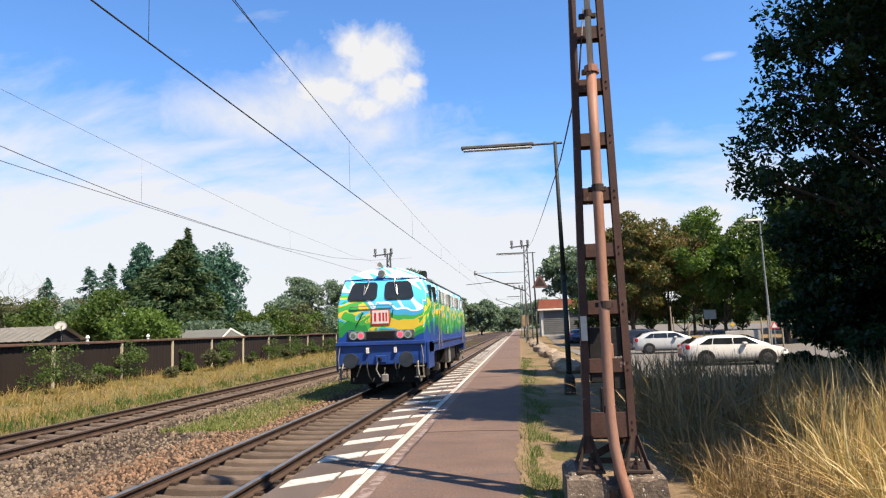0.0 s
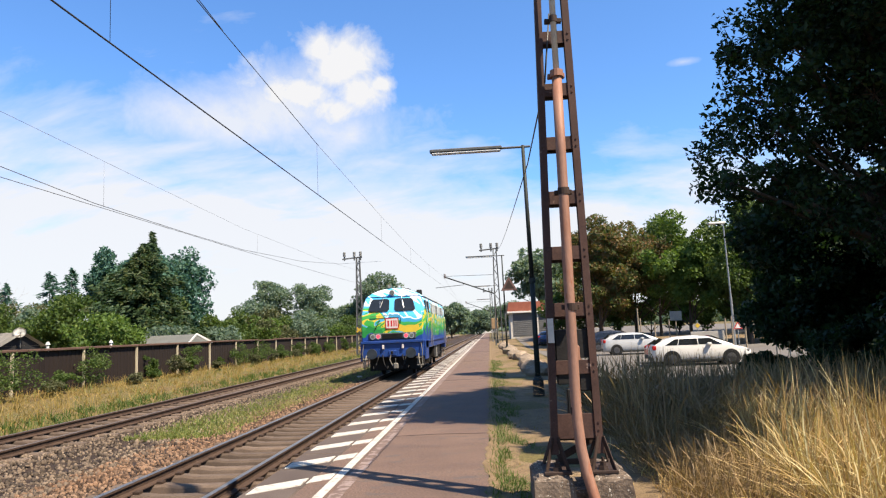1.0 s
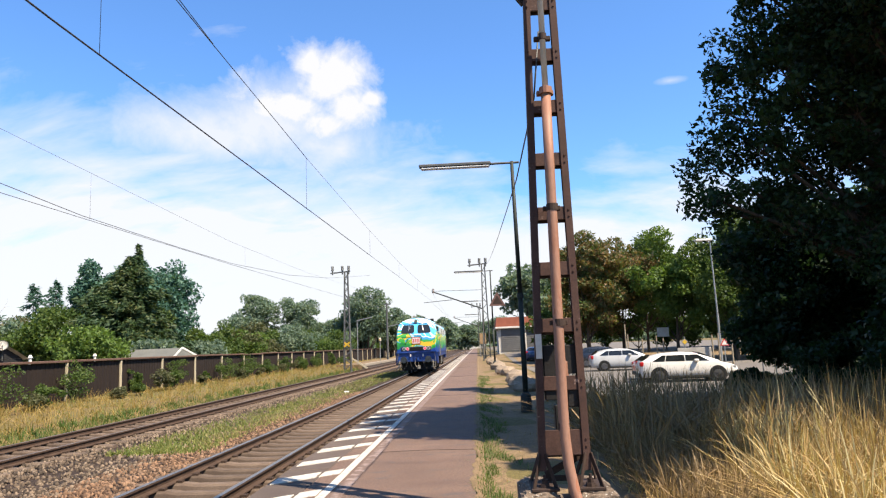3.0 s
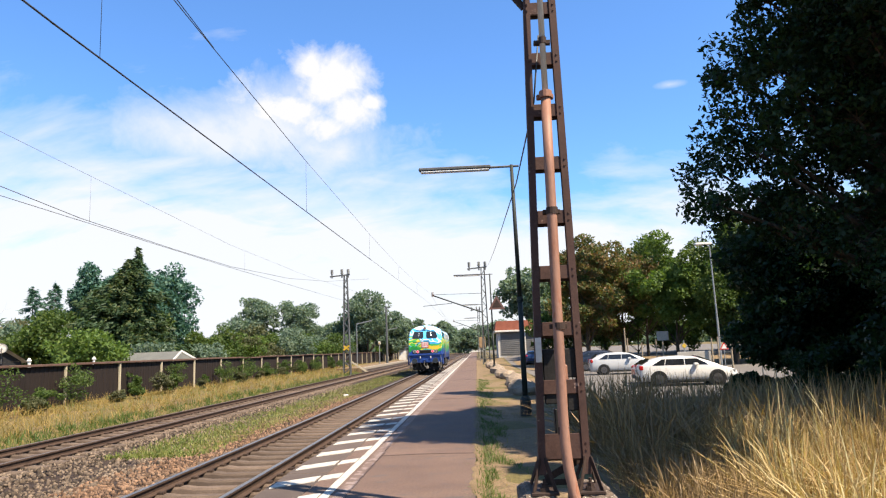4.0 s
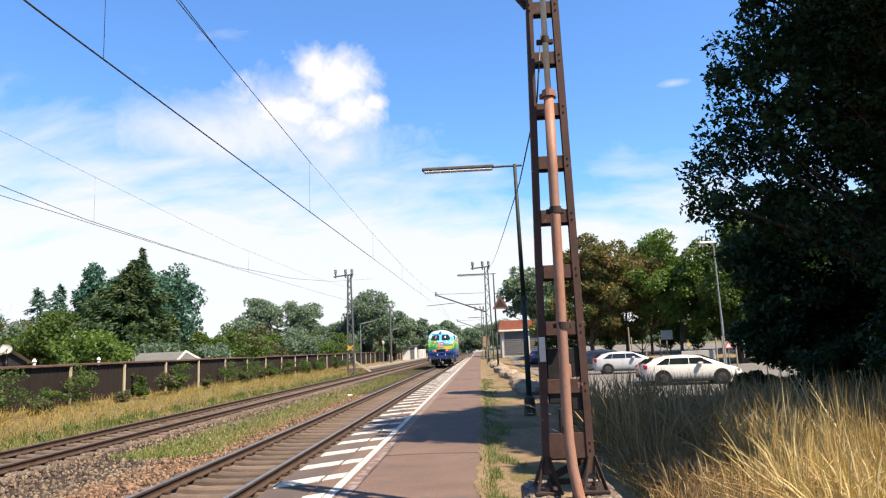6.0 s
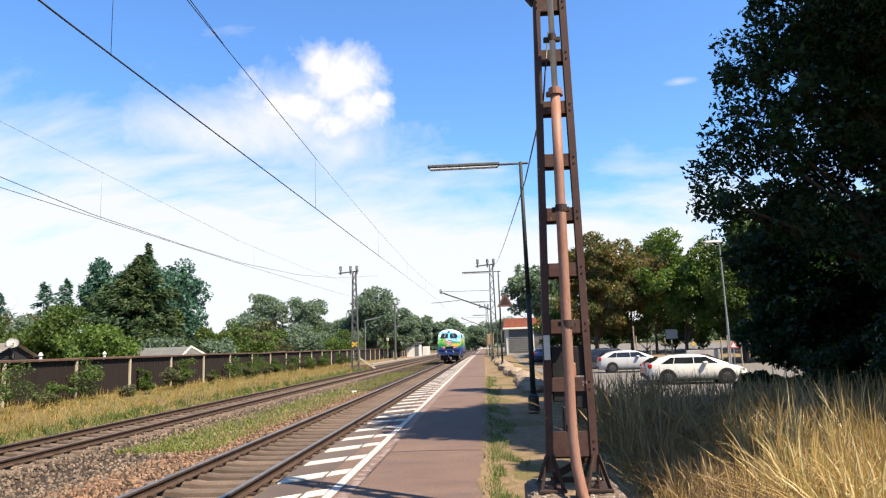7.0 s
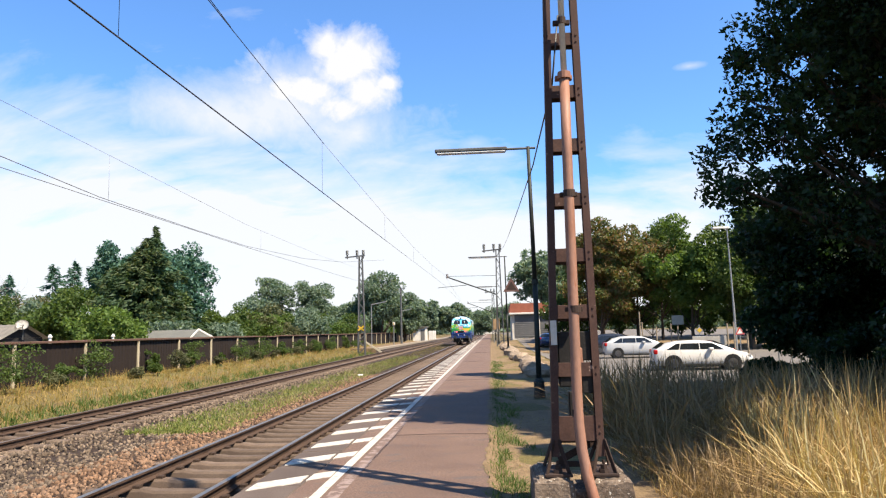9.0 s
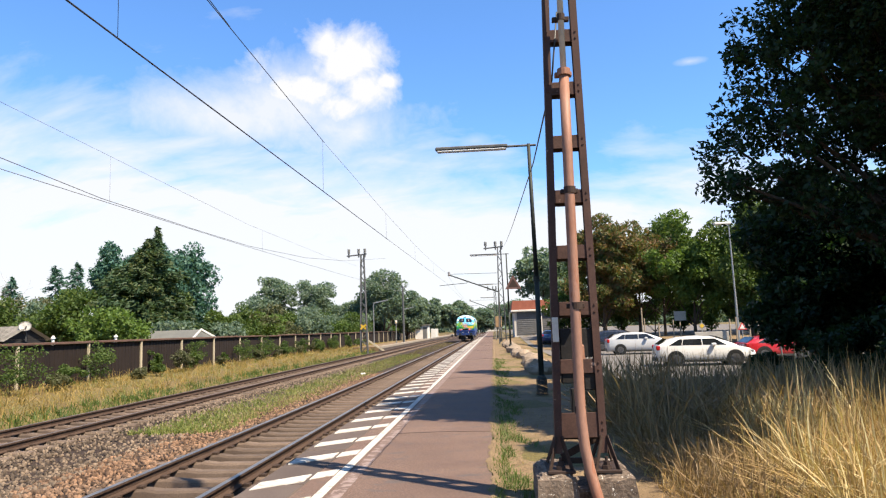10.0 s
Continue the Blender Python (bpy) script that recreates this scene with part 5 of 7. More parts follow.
def build_conifer(x, y, height, spread, mat, label, seed, layers=26, per=90, size=0.22, group="", power=0.95):
    """A spruce: whorls of drooping branches set with long narrow sprays."""
    rng = np.random.default_rng(seed)
    z0 = float(ground_z(x, y))
    tree = thing("conifer_tree", x, y, z0, label, "tree", group)
    bm = bmesh.new()
    tube(bm, (0, 0, -0.2), (0, 0, height * 0.96), 0.02 * height, 0.01, 8)
    P, A = [], []
    n_branch = int(layers * 9)
    for i in range(n_branch):
        u = (i + rng.random()) / n_branch
        z = height * (0.05 + 0.94 * u)
        an = rng.uniform(0, 6.283)
        R = spread * (1 - u) ** power * rng.uniform(0.3, 1.2) * (1 + 0.22 * math.sin(2 * an + 9 * u + seed)) + 0.12
        out = np.array([math.cos(an), math.sin(an), 0.0])
        side = np.array([-out[1], out[0], 0.0])
        k = int(per * (0.25 + 0.75 * R / spread))
        t = rng.random(k) ** 0.6
        w = 0.24 * R * (1.15 - t) + 0.05
        p = out * (R * t)[:, None] + side * (rng.normal(0, 1, k) * w * 0.6)[:, None]
        p[:, 2] = z - 0.30 * R * t ** 1.6 + 0.10 * R * np.maximum(0, t - 0.75) * 4 + rng.normal(0, 0.16, k) + rng.uniform(0, 0.28) * R * t - np.abs(rng.normal(0, 0.12, k)) * R * 0.5
        d = out * 0.8 + side * rng.normal(0, 0.7, k)[:, None] + np.array([0, 0, -0.25]) + rng.normal(0, 0.25, (k, 3))
        P.append(p)
        A.append(d / np.linalg.norm(d, axis=1)[:, None])
        if i % 14 == 0:
            tube(bm, (0, 0, z), tuple(out * R * 0.8 + np.array([0, 0, z - 0.18 * R])), 0.03, 0.01, 5)
    part("trunk", bm, M["bark"], tree)
    p, d = np.concatenate(P), np.concatenate(A)
    n = len(p)
    s = size * rng.uniform(0.7, 1.5, n)
    b = np.cross(d, rng.normal(size=(n, 3)))
    b /= np.linalg.norm(b, axis=1)[:, None] + 1e-9
    b = b * (s * 0.26)[:, None]
    v = np.stack([p + d * s[:, None], p - d * (s * 0.5)[:, None] - b, p - d * (s * 0.5)[:, None] + b], 1).reshape(-1, 3)
    from_arrays("crown", v, np.arange(n * 3).reshape(n, 3), mat, tree)
    return tree


def blades(name, x, y, height, mat, label, seed, width=0.006, lean=0.35, base=None, heads=0.0, category="grass"):
    """Standing grass: each blade a bent tapering strip, some with a seed head."""
    rng = np.random.default_rng(seed)
    n = len(x)
    z = ground_z(x, y) if base is None else np.full(n, base)
    h = height * (0.3 + 0.85 * rng.random(n) ** 1.7)
    an = rng.uniform(0, 6.28, n)
    ln = np.abs(rng.normal(0, lean, n)) * h
    dx, dy = np.cos(an) * ln, np.sin(an) * ln
    ab = an + rng.normal(0, 1.3, n)
    bx, by = np.cos(ab) * ln * 0.7, np.sin(ab) * ln * 0.7
    fa = rng.uniform(0, 6.28, n)
    wx, wy = np.cos(fa) * width, np.sin(fa) * width
    ts = np.array([0.0, 0.45, 0.8, 1.0])
    wide = np.array([1.0, 0.8, 0.55, 0.12])
    v = np.zeros((n, 4, 2, 3))
    for i, (t, w) in enumerate(zip(ts, wide)):
        has = np.where((rng.random(n) < heads) & (i == 2), 2.6, 1.0)
        px, py, pz = x + dx * t * t + bx * t * (1 - t), y + dy * t * t + by * t * (1 - t), z - 0.03 + h * (t - 0.18 * t * t * np.minimum(1, ln / (h + 1e-6)) * 2)
        for s, k in ((-1, 0), (1, 1)):
            v[:, i, k, 0] = px + s * wx * w * has
            v[:, i, k, 1] = py + s * wy * w * has
            v[:, i, k, 2] = pz
    o = (np.arange(n) * 8)[:, None]
    q = np.concatenate([o + np.array([[2 * i, 2 * i + 1, 2 * i + 3, 2 * i + 2]]) for i in range(3)], 0)
    ob = from_arrays(name, v, q, mat)
    return tagged(ob, label, category, kind="stuff")


def scatter(n, x0, x1, y0, y1, seed, near=1.0, tuft=0):
    rng = np.random.default_rng(seed)
    if tuft:
        m = max(1, n // tuft)
        cx, cy = rng.uniform(x0, x1, m), y0 + (y1 - y0) * rng.random(m) ** near
        k = rng.integers(0, m, n)
        return cx[k] + rng.normal(0, 0.07, n), cy[k] + rng.normal(0, 0.07, n)
    return rng.uniform(x0, x1, n), y0 + (y1 - y0) * rng.random(n) ** near


# large dark trees beside the platform
def build_spreading_tree(x, y, mat, label, seed, lumps, trunk=0.24, fork=2.2, leaf=0.055, density=1.0):
    """A tree whose limbs each carry a lobe of the crown, made of many small sprays of leaves."""
    rng = np.random.default_rng(seed)
    z0 = float(ground_z(x, y))
    tree = thing("broadleaf_tree", x, y, z0, label, "tree")
    bm = bmesh.new()
    tube(bm, (0, 0, -0.15), (0.03, 0, fork), trunk * 1.2, trunk * 0.85, 10)
    tube(bm, (0.03, 0, fork), (0.1, 0.1, fork + 4.0), trunk * 0.85, trunk * 0.3, 9)
    cs, rs, ns = [], [], []
    for lx, ly, lz, lr in lumps:
        start = Vector((0.05, 0.03, min(fork + 3.6, max(fork, lz - 1.2 - 0.35 * math.hypot(lx, ly)))))
        end = Vector((lx, ly, lz))
        kink = start.lerp(end, 0.5) + Vector(rng.normal(0, 0.16, 3))
        tube(bm, start, kink, 0.075, 0.05, 6, caps=False)
        tube(bm, kink, end, 0.05, 0.018, 6, caps=False)
        for k in range(int(34 * lr * lr * density)):
            d = rng.normal(size=3)
            d /= np.linalg.norm(d)
            c = np.array([lx, ly, lz]) + d * lr * rng.uniform(0.35, 1.0) * np.array([1, 1, 0.85])
            cs.append(c)
            rs.append(rng.uniform(0.15, 0.34))
            ns.append(int(rng.uniform(28, 60)))
            if k % 3 == 0:
                tube(bm, end, tuple(c), 0.012, 0.005, 4, caps=False)
    part("trunk", bm, M["bark"], tree)
    v, f = leaf_cloud(cs, rs, ns, leaf, rng, 0.8, whole=True)
    from_arrays("crown", v, f, mat, tree)
    return tree


rngl = np.random.default_rng(5)
NEAR_LOBES = [(-3.4, -0.2, 3.95, 0.7), (-2.85, 0.3, 3.75, 0.8), (-3.2, 0.2, 4.6, 0.75), (-2.5, 0.0, 4.8, 0.95), (-2.75, 0.1, 5.4, 0.8), (-2.8, 0.1, 6.4, 0.75), (-2.35, 0.3, 6.9, 0.9), (-2.0, 0.2, 7.7, 0.7), (-1.3, 0.0, 8.6, 0.8), (-2.1, -0.3, 6.0, 1.0), (-2.0, 0.2, 3.6, 0.85), (-1.5, 0.6, 4.4, 1.0), (-1.2, -0.3, 3.2, 0.85), (-0.7, 0.4, 3.7, 1.0), (-0.6, -0.5, 2.5, 0.85), (0.2, 0.0, 2.8, 0.95), (0.9, 0.3, 2.1, 0.9), (0.0, -0.7, 1.7, 0.8), (0.5, -0.6, 1.2, 0.8), (0.1, -0.5, 2.4, 0.85), (-1.6, 0.2, 5.4, 0.95), (-1.3, 0.1, 7.0, 1.0), (-1.2, 0.3, 8.2, 1.0)]
while len(NEAR_LOBES) < 56:
    d = rngl.normal(size=3)
    d *= 0.95 * rngl.random() ** 0.4 / np.linalg.norm(d)
    p = (0.2 + 2.0 * d[0], 2.0 * d[1], 6.0 + 3.4 * d[2])
    if p[2] > 3.2 - 0.7 * p[0]:
        NEAR_LOBES.append((*p, rngl.uniform(0.55, 0.85)))
build_spreading_tree(7.6, 11.6, M["leaf_dark"], "large dark tree standing beside the platform", 11, NEAR_LOBES)
# tall trees mostly out of view, added to shade platform and grass
build_tree("broadleaf_tree", 10.4, 17.0, 17.5, 2.7, M["leaf_dark"], "tall dark tree added to shade the platform with its high crown", 31, 42000, 0.16, 0.28, 0.58, 130, squash=0.8)
build_tree("broadleaf_tree", 8.9, 10.2, 15.5, 4.3, M["leaf_dark"], "tall dark tree added for shade, with a high broad crown", 17, 52000, 0.17, 0.30, 0.52, 170, squash=0.8)
build_tree("broadleaf_tree", 8.9, 7.9, 15.0, 3.5, M["leaf_dark"], "tall dark tree added to shade the grass and platform", 18, 40000, 0.17, 0.30, 0.45, 140, squash=0.8)
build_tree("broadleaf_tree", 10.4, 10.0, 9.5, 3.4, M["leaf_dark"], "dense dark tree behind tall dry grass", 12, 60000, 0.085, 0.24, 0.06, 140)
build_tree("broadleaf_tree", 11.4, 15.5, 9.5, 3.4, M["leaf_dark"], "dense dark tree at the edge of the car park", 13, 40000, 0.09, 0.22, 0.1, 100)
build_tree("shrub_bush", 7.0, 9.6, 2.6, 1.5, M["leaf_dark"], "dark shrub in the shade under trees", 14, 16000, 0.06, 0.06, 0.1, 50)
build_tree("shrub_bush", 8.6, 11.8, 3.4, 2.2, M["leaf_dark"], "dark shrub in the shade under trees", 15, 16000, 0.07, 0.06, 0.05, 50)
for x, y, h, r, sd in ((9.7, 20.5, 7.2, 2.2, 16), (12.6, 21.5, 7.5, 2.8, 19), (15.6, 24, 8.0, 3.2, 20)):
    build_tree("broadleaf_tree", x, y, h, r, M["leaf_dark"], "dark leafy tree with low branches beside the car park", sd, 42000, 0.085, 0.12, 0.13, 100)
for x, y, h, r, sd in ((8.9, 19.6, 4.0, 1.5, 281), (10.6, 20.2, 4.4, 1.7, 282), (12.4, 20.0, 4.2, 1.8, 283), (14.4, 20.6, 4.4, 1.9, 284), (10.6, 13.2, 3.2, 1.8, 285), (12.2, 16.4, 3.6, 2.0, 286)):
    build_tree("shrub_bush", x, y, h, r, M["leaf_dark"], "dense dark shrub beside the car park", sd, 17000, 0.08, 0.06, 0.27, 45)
for i in range(13):
    build_tree("hedge_bush", 9 + i * 3.6, 84 + (i % 3), 6.2, 2.9, M["leaf_mid"], "green hedge behind the car park lawn", 260 + i, 2600, 0.2, 0.08, 0.05, 22, group="hedge behind the lawn")
# slim tree out of view, added only to shade the grass by the mast
build_tree("broadleaf_tree", 5.5, 5.5, 9.0, 0.95, M["leaf_dark"], "slim unseen tree added to shade the grass", 290, 14000, 0.13, 0.14, 0.66, 60)
# low bushes added to darken the bright strip under the trees
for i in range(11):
    build_tree("low_bush", 5.9 + 0.85 * i, 14.6 + 0.5 * (i % 3) + 0.1 * i, 0.86 if i < 2 else 1.45, 0.62 if i < 2 else 0.8, M["leaf_dark"], "low dark bush added to fill the deep shade beside the car park", 295 + i, 2600, 0.06, 0.03, 0.05, 20, group="low shaded bushes")
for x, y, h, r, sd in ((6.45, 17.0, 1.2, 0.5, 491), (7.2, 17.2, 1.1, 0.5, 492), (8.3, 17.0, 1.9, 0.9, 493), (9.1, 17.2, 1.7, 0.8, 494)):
    build_tree("low_bush", x, y, h, r, M["leaf_dark"], "low dark bush added to fill the deep shade beside the car park", sd, 3600, 0.06, 0.03, 0.05, 22, group="low shaded bushes")
# row of trees round the car park
ROW = [(10.2, 62, 10.2, 3.4, "leaf_brown", 21), (14.2, 66, 11.6, 4.2, "leaf_brown", 22), (17.5, 60, 9.2, 3.6, "leaf_light", 23), (21.5, 58, 9.8, 3.8, "leaf_mid", 24), (25.5, 63, 10.5, 4.2, "leaf_mid", 25),
       (30.5, 60, 10.0, 4.0, "leaf_mid", 26), (13.0, 78, 12.0, 4.5, "leaf_mid", 27), (35, 52, 9.0, 4.2, "leaf_mid", 28), (20, 80, 13.0, 5.0, "leaf_mid", 29), (29, 78, 12.0, 5.0, "leaf_mid", 30), (40, 60, 11, 5, "leaf_mid", 31)]
for x, y, h, r, mk, sd in ROW:
    build_tree("broadleaf_tree", x, y, h + 1.9, r * 1.1, M[mk], {"leaf_brown": "car park tree with partly browned leaves", "leaf_light": "bright green car park tree", "leaf_mid": "green leafy tree beside the car park"}[mk], sd, 21000, 0.15, 0.15, 0.17, 64, group="trees round the car park")
build_tree("broadleaf_tree", 9.4, 118, 16.8, 5.0, M["leaf_hazy"], "tall tree behind the station building", 41, 7000, 0.32, 0.3, 0.2, 45)
build_tree("broadleaf_tree", 14.6, 124, 13.5, 4.5, M["leaf_hazy"], "tall tree behind the station building", 42, 6000, 0.32, 0.3, 0.2, 45)
# left: behind the fence
build_conifer(-29.8, 58, 10.3, 6.6, M["needle_olive"], "broad dark spruce with brownish lower branches", 51, 34, 180, 0.30, power=0.8)
build_conifer(-30.3, 60.5, 11.9, 4.4, M["needle_olive"], "slender spruce rising over its neighbours", 52, 18, 60, 0.24)
build_tree("broadleaf_tree", -38.6, 69, 12.4, 3.6, M["needle"], "blue-green tree with a ragged crown", 57, 24000, 0.18, 0.2, 0.10, 110, squash=0.95)
build_conifer(-47.0, 75, 10.7, 4.2, M["needle"], "slender spruce in the gardens", 54, 11, 60, 0.28, power=0.8)
build_conifer(-49.6, 75, 10.4, 4.2, M["needle"], "slender spruce in the gardens", 55, 11, 60, 0.28, power=0.8)
build_conifer(-54.9, 75, 9.2, 4.4, M["needle"], "slender spruce in the gardens", 58, 11, 60, 0.28, power=0.8)
build_tree("broadleaf_tree", -31.0, 63.5, 11.5, 4.4, M["needle"], "rounded blue-green tree beside spruces", 56, 30000, 0.19, 0.2, 0.10, 150, squash=0.95)
build_tree("broadleaf_tree", -34.6, 66.5, 11.2, 3.8, M["needle_olive"], "dull green tree between spruces", 60, 24000, 0.19, 0.2, 0.10, 120, squash=0.95)
build_tree("broadleaf_tree", -35.5, 55, 6.2, 3.6, M["leaf_mid"], "leafy green tree behind the garden fence", 59, 9000, 0.15, 0.15, 0.1, 50)


def build_bare_tree(x, y, height, seed):
    rng = np.random.default_rng(seed)
    tree = thing("bare_tree", x, y, float(ground_z(x, y)), "leafless grey tree with fine bare twigs", "tree", "bare trees in the gardens")
    bm = bmesh.new()
    tube(bm, (0, 0, -0.1), (0.05, 0, height * 0.3), 0.14, 0.10, 8)
    part("trunk", bm, M["twig"], tree)
    for i in range(7):
        bm = bmesh.new()
        an = i * 0.9 + rng.uniform(-0.2, 0.2)
        limb(bm, rng, (0.04, 0, height * rng.uniform(0.18, 0.3)), (math.cos(an), math.sin(an), rng.uniform(1.0, 2.2)), height * rng.uniform(0.4, 0.62), 0.06, 3)
        part("branch", bm, M["twig"], tree)
    return tree


for x, y, h, sd in ((-57.5, 70, 8.6, 801), (-54.0, 66, 7.6, 802), (-61.0, 73, 9.4, 803), (-51.0, 70, 7.2, 804)):
    build_bare_tree(x, y, h, sd)
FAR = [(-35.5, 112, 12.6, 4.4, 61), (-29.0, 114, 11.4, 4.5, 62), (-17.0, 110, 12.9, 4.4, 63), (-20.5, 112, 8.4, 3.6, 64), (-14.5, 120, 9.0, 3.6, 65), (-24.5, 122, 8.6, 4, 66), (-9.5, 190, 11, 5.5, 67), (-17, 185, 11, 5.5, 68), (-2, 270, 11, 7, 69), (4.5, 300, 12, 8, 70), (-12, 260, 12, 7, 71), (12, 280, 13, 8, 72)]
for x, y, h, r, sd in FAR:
    build_tree("broadleaf_tree", x, y, h, r, M["leaf_hazy"], "distant rounded green tree beyond the fence", sd, 13000, 0.19 if y < 150 else 0.36, 0.25, 0.10, 85, group="distant trees", lobed=0.35)
rngb = np.random.default_rng(81)
for i in range(4, 38):
    y = 30 + 3.2 * i + rngb.uniform(-1, 1)
    x = -17.8 - rngb.uniform(1.0, 8.0) - (4.0 if y < 70 else 0)
    h = rngb.uniform(2.8, 4.3) * (1.0 if y < 75 else 1.12)
    mk = ("leaf_light", "leaf_mid", "leaf_hazy", "leaf_mid")[i % 4]
    build_tree("garden_bush", x, y, h, h * 0.62, M[mk], "leafy garden shrub behind the fence", 100 + i, 4400, 0.13, 0.06, 0.12, 26, group="garden shrubs")
for i in range(16):
    x = -62 + i * 2.6 + rngb.uniform(-1, 1)
    y = 62 + rngb.uniform(-4, 14)
    build_tree("garden_bush", x, y, rngb.uniform(4.6, 6.8) * (1.12 if x < -44 else 1.0), 3.0, M["leaf_olive" if x < -46 else ("leaf_olive", "leaf_mid", "leaf_hazy")[i % 3]], "tall hedge shrub in the gardens", 160 + i, 5000, 0.15, 0.08, 0.12, 28, group="garden shrubs")
for i in range(34):
    y = 22 + i * 1.75 + rngb.uniform(-0.9, 0.9)
    h = rngb.uniform(0.6, 1.15) if i % 3 else rngb.uniform(1.2, 1.8)
    build_tree("verge_bush", -16.2 + rngb.uniform(-0.3, 0.9), y, h, h * rngb.uniform(0.28, 0.6) + 0.1, M[("leaf_mid", "leaf_olive", "leaf_mid")[i % 3]], "green weedy bush growing along the fence", 200 + i, 1500, 0.045, 0.015, 0.04, 18, group="verge bushes")
for i in range(12):
    y = 66 + 3.0 * i + rngb.uniform(-1, 1)
    build_tree("garden_bush", -(0.30 + 0.10 * rngb.random()) * y, y, rngb.uniform(3.7, 4.7), 2.9, M[("leaf_mid", "leaf_light", "leaf_hazy")[i % 3]], "tall leafy shrub in the gardens", 460 + i, 4800, 0.15, 0.08, 0.12, 28, group="garden shrubs")
for x, y, h, r, sd in ((20.6, 55, 9.4, 3.0, 481), (23.4, 57, 10.0, 3.4, 482), (26.5, 56, 10.4, 3.6, 483)):
    build_tree("broadleaf_tree", x, y, h, r, M["leaf_mid"], "green leafy tree beside the car park", sd, 16000, 0.13, 0.13, 0.26, 60, group="trees round the car park")
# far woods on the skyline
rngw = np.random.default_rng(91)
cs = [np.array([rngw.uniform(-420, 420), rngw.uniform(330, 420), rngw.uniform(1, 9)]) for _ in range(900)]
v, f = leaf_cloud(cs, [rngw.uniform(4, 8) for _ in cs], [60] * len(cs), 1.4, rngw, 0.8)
tagged(from_arrays("far_woods", v, f, M["leaf_hazy"]), "distant belt of green woodland", "woods", kind="stuff")

M["grass_olive"] = leafy("grass_olive", [(0.10, 0.15, 0.03), (0.19, 0.23, 0.05), (0.32, 0.30, 0.09), (0.40, 0.31, 0.13)], 0.35)
M["grass_dull"] = leafy("grass_dull", [(0.12, 0.10, 0.045), (0.20, 0.155, 0.07), (0.28, 0.21, 0.11)], 0.3)
# grass
x, y = scatter(26000, 1.75, 5.8, 4.4, 8.8, 301, 1.0, 7)
keep = (x > 2.12 + 0.14 * (y - 4)) & (y < 9.2)
blades("tall_dry_grass", x[keep], y[keep], 0.90, M["grass_dry"], "tall straw-yellow dry grass with seed heads", 302, 0.0037, 0.72, heads=0.6)
x, y = scatter(1500, 3.0, 6.2, 6.4, 9.2, 361, 1.0, 4)
blades("tall_seed_stems", x, y, 1.30, M["grass_dry"], "tall pale seed stems rising out of dry grass", 362, 0.0026, 0.6, heads=0.9)
# strip of grass by the mast, coloured as if shaded
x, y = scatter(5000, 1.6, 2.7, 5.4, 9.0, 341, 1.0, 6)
blades("brown_edge_grass", x, y, 0.55, M["grass_shaded"], "tangled dry grass beside the mast, shade in its brown colour", 342, 0.004, 0.8, heads=0.3)
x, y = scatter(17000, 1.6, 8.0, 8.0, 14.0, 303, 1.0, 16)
blades("tall_brown_grass", x, y, 1.12, M["grass_shaded"], "tall dry grass with tree shade in its dull brown colour", 304, 0.0065, 0.7, heads=0.45)
x, y = scatter(9000, 1.5, 5.5, 4.6, 9.0, 305, 1.0, 6)
blades("low_dry_grass", x, y, 0.30, M["grass_dry"], "short matted dry grass", 306, 0.007, 0.9)
x, y = scatter(30000, -0.14, 0.48, 5.0, 34, 307, 1.7, 9)
m = np.sin(y * 1.9 + x * 5) + np.sin(y * 0.73 + 1 - x * 9) + np.sin(y * 4.1 + 2 + x * 14) - x * 5.0 > -1.7
blades("edge_grass", x[m], y[m], 0.12, M["grass_green"], "green weeds along the platform edge", 308, 0.005, 1.0)
x, y = scatter(7000, 0.3, 2.0, 4.6, 40, 309, 1.3, 4)
blades("lawn_dry", x, y, 0.07, M["grass_verge"], "short dry yellow lawn beside the platform", 310, 0.006, 0.9)
x, y = scatter(15000, -16.9, -12.1, 13, 95, 311, 1.4, 6)
blades("verge_grass", x, y, 0.46, M["grass_verge"], "golden dry verge grass along the fence", 312, 0.009, 0.9)
x, y = scatter(3500, -16.9, -12.0, 13, 95, 331, 1.4, 8)
blades("verge_grass", x, y, 0.36, M["grass_olive"], "olive-green grass mixed into the dry verge", 332, 0.010, 0.9)
x, y = scatter(9000, -12.5, -11.7, 13, 70, 313, 1.4, 7)
blades("verge_weeds", x, y, 0.28, M["grass_green"], "green weeds beside the far track", 314, 0.011, 0.6)
x, y = scatter(30000, -8.2, -6.0, 15, 60, 315, 1.7, 5)
blades("track_weeds", x, y, 0.17, M["grass_olive"], "green and yellow weeds between the tracks", 316, 0.010, 0.8, base=-0.60)
x, y = scatter(8000, -8.0, -5.9, 34, 110, 317, 1.0, 9)
blades("track_dry_grass", x, y, 0.2, M["grass_dull"], "dry pale grass between the tracks", 318, 0.014, 0.6, base=-0.60)

# ---- cars ----
def car_paint(name, colour):
    m = surface(name, [tuple(c * 0.94 for c in colour), colour], 2, 60, 0.3, bump=0.0, grain=0.04, coat=0.5)
    return m


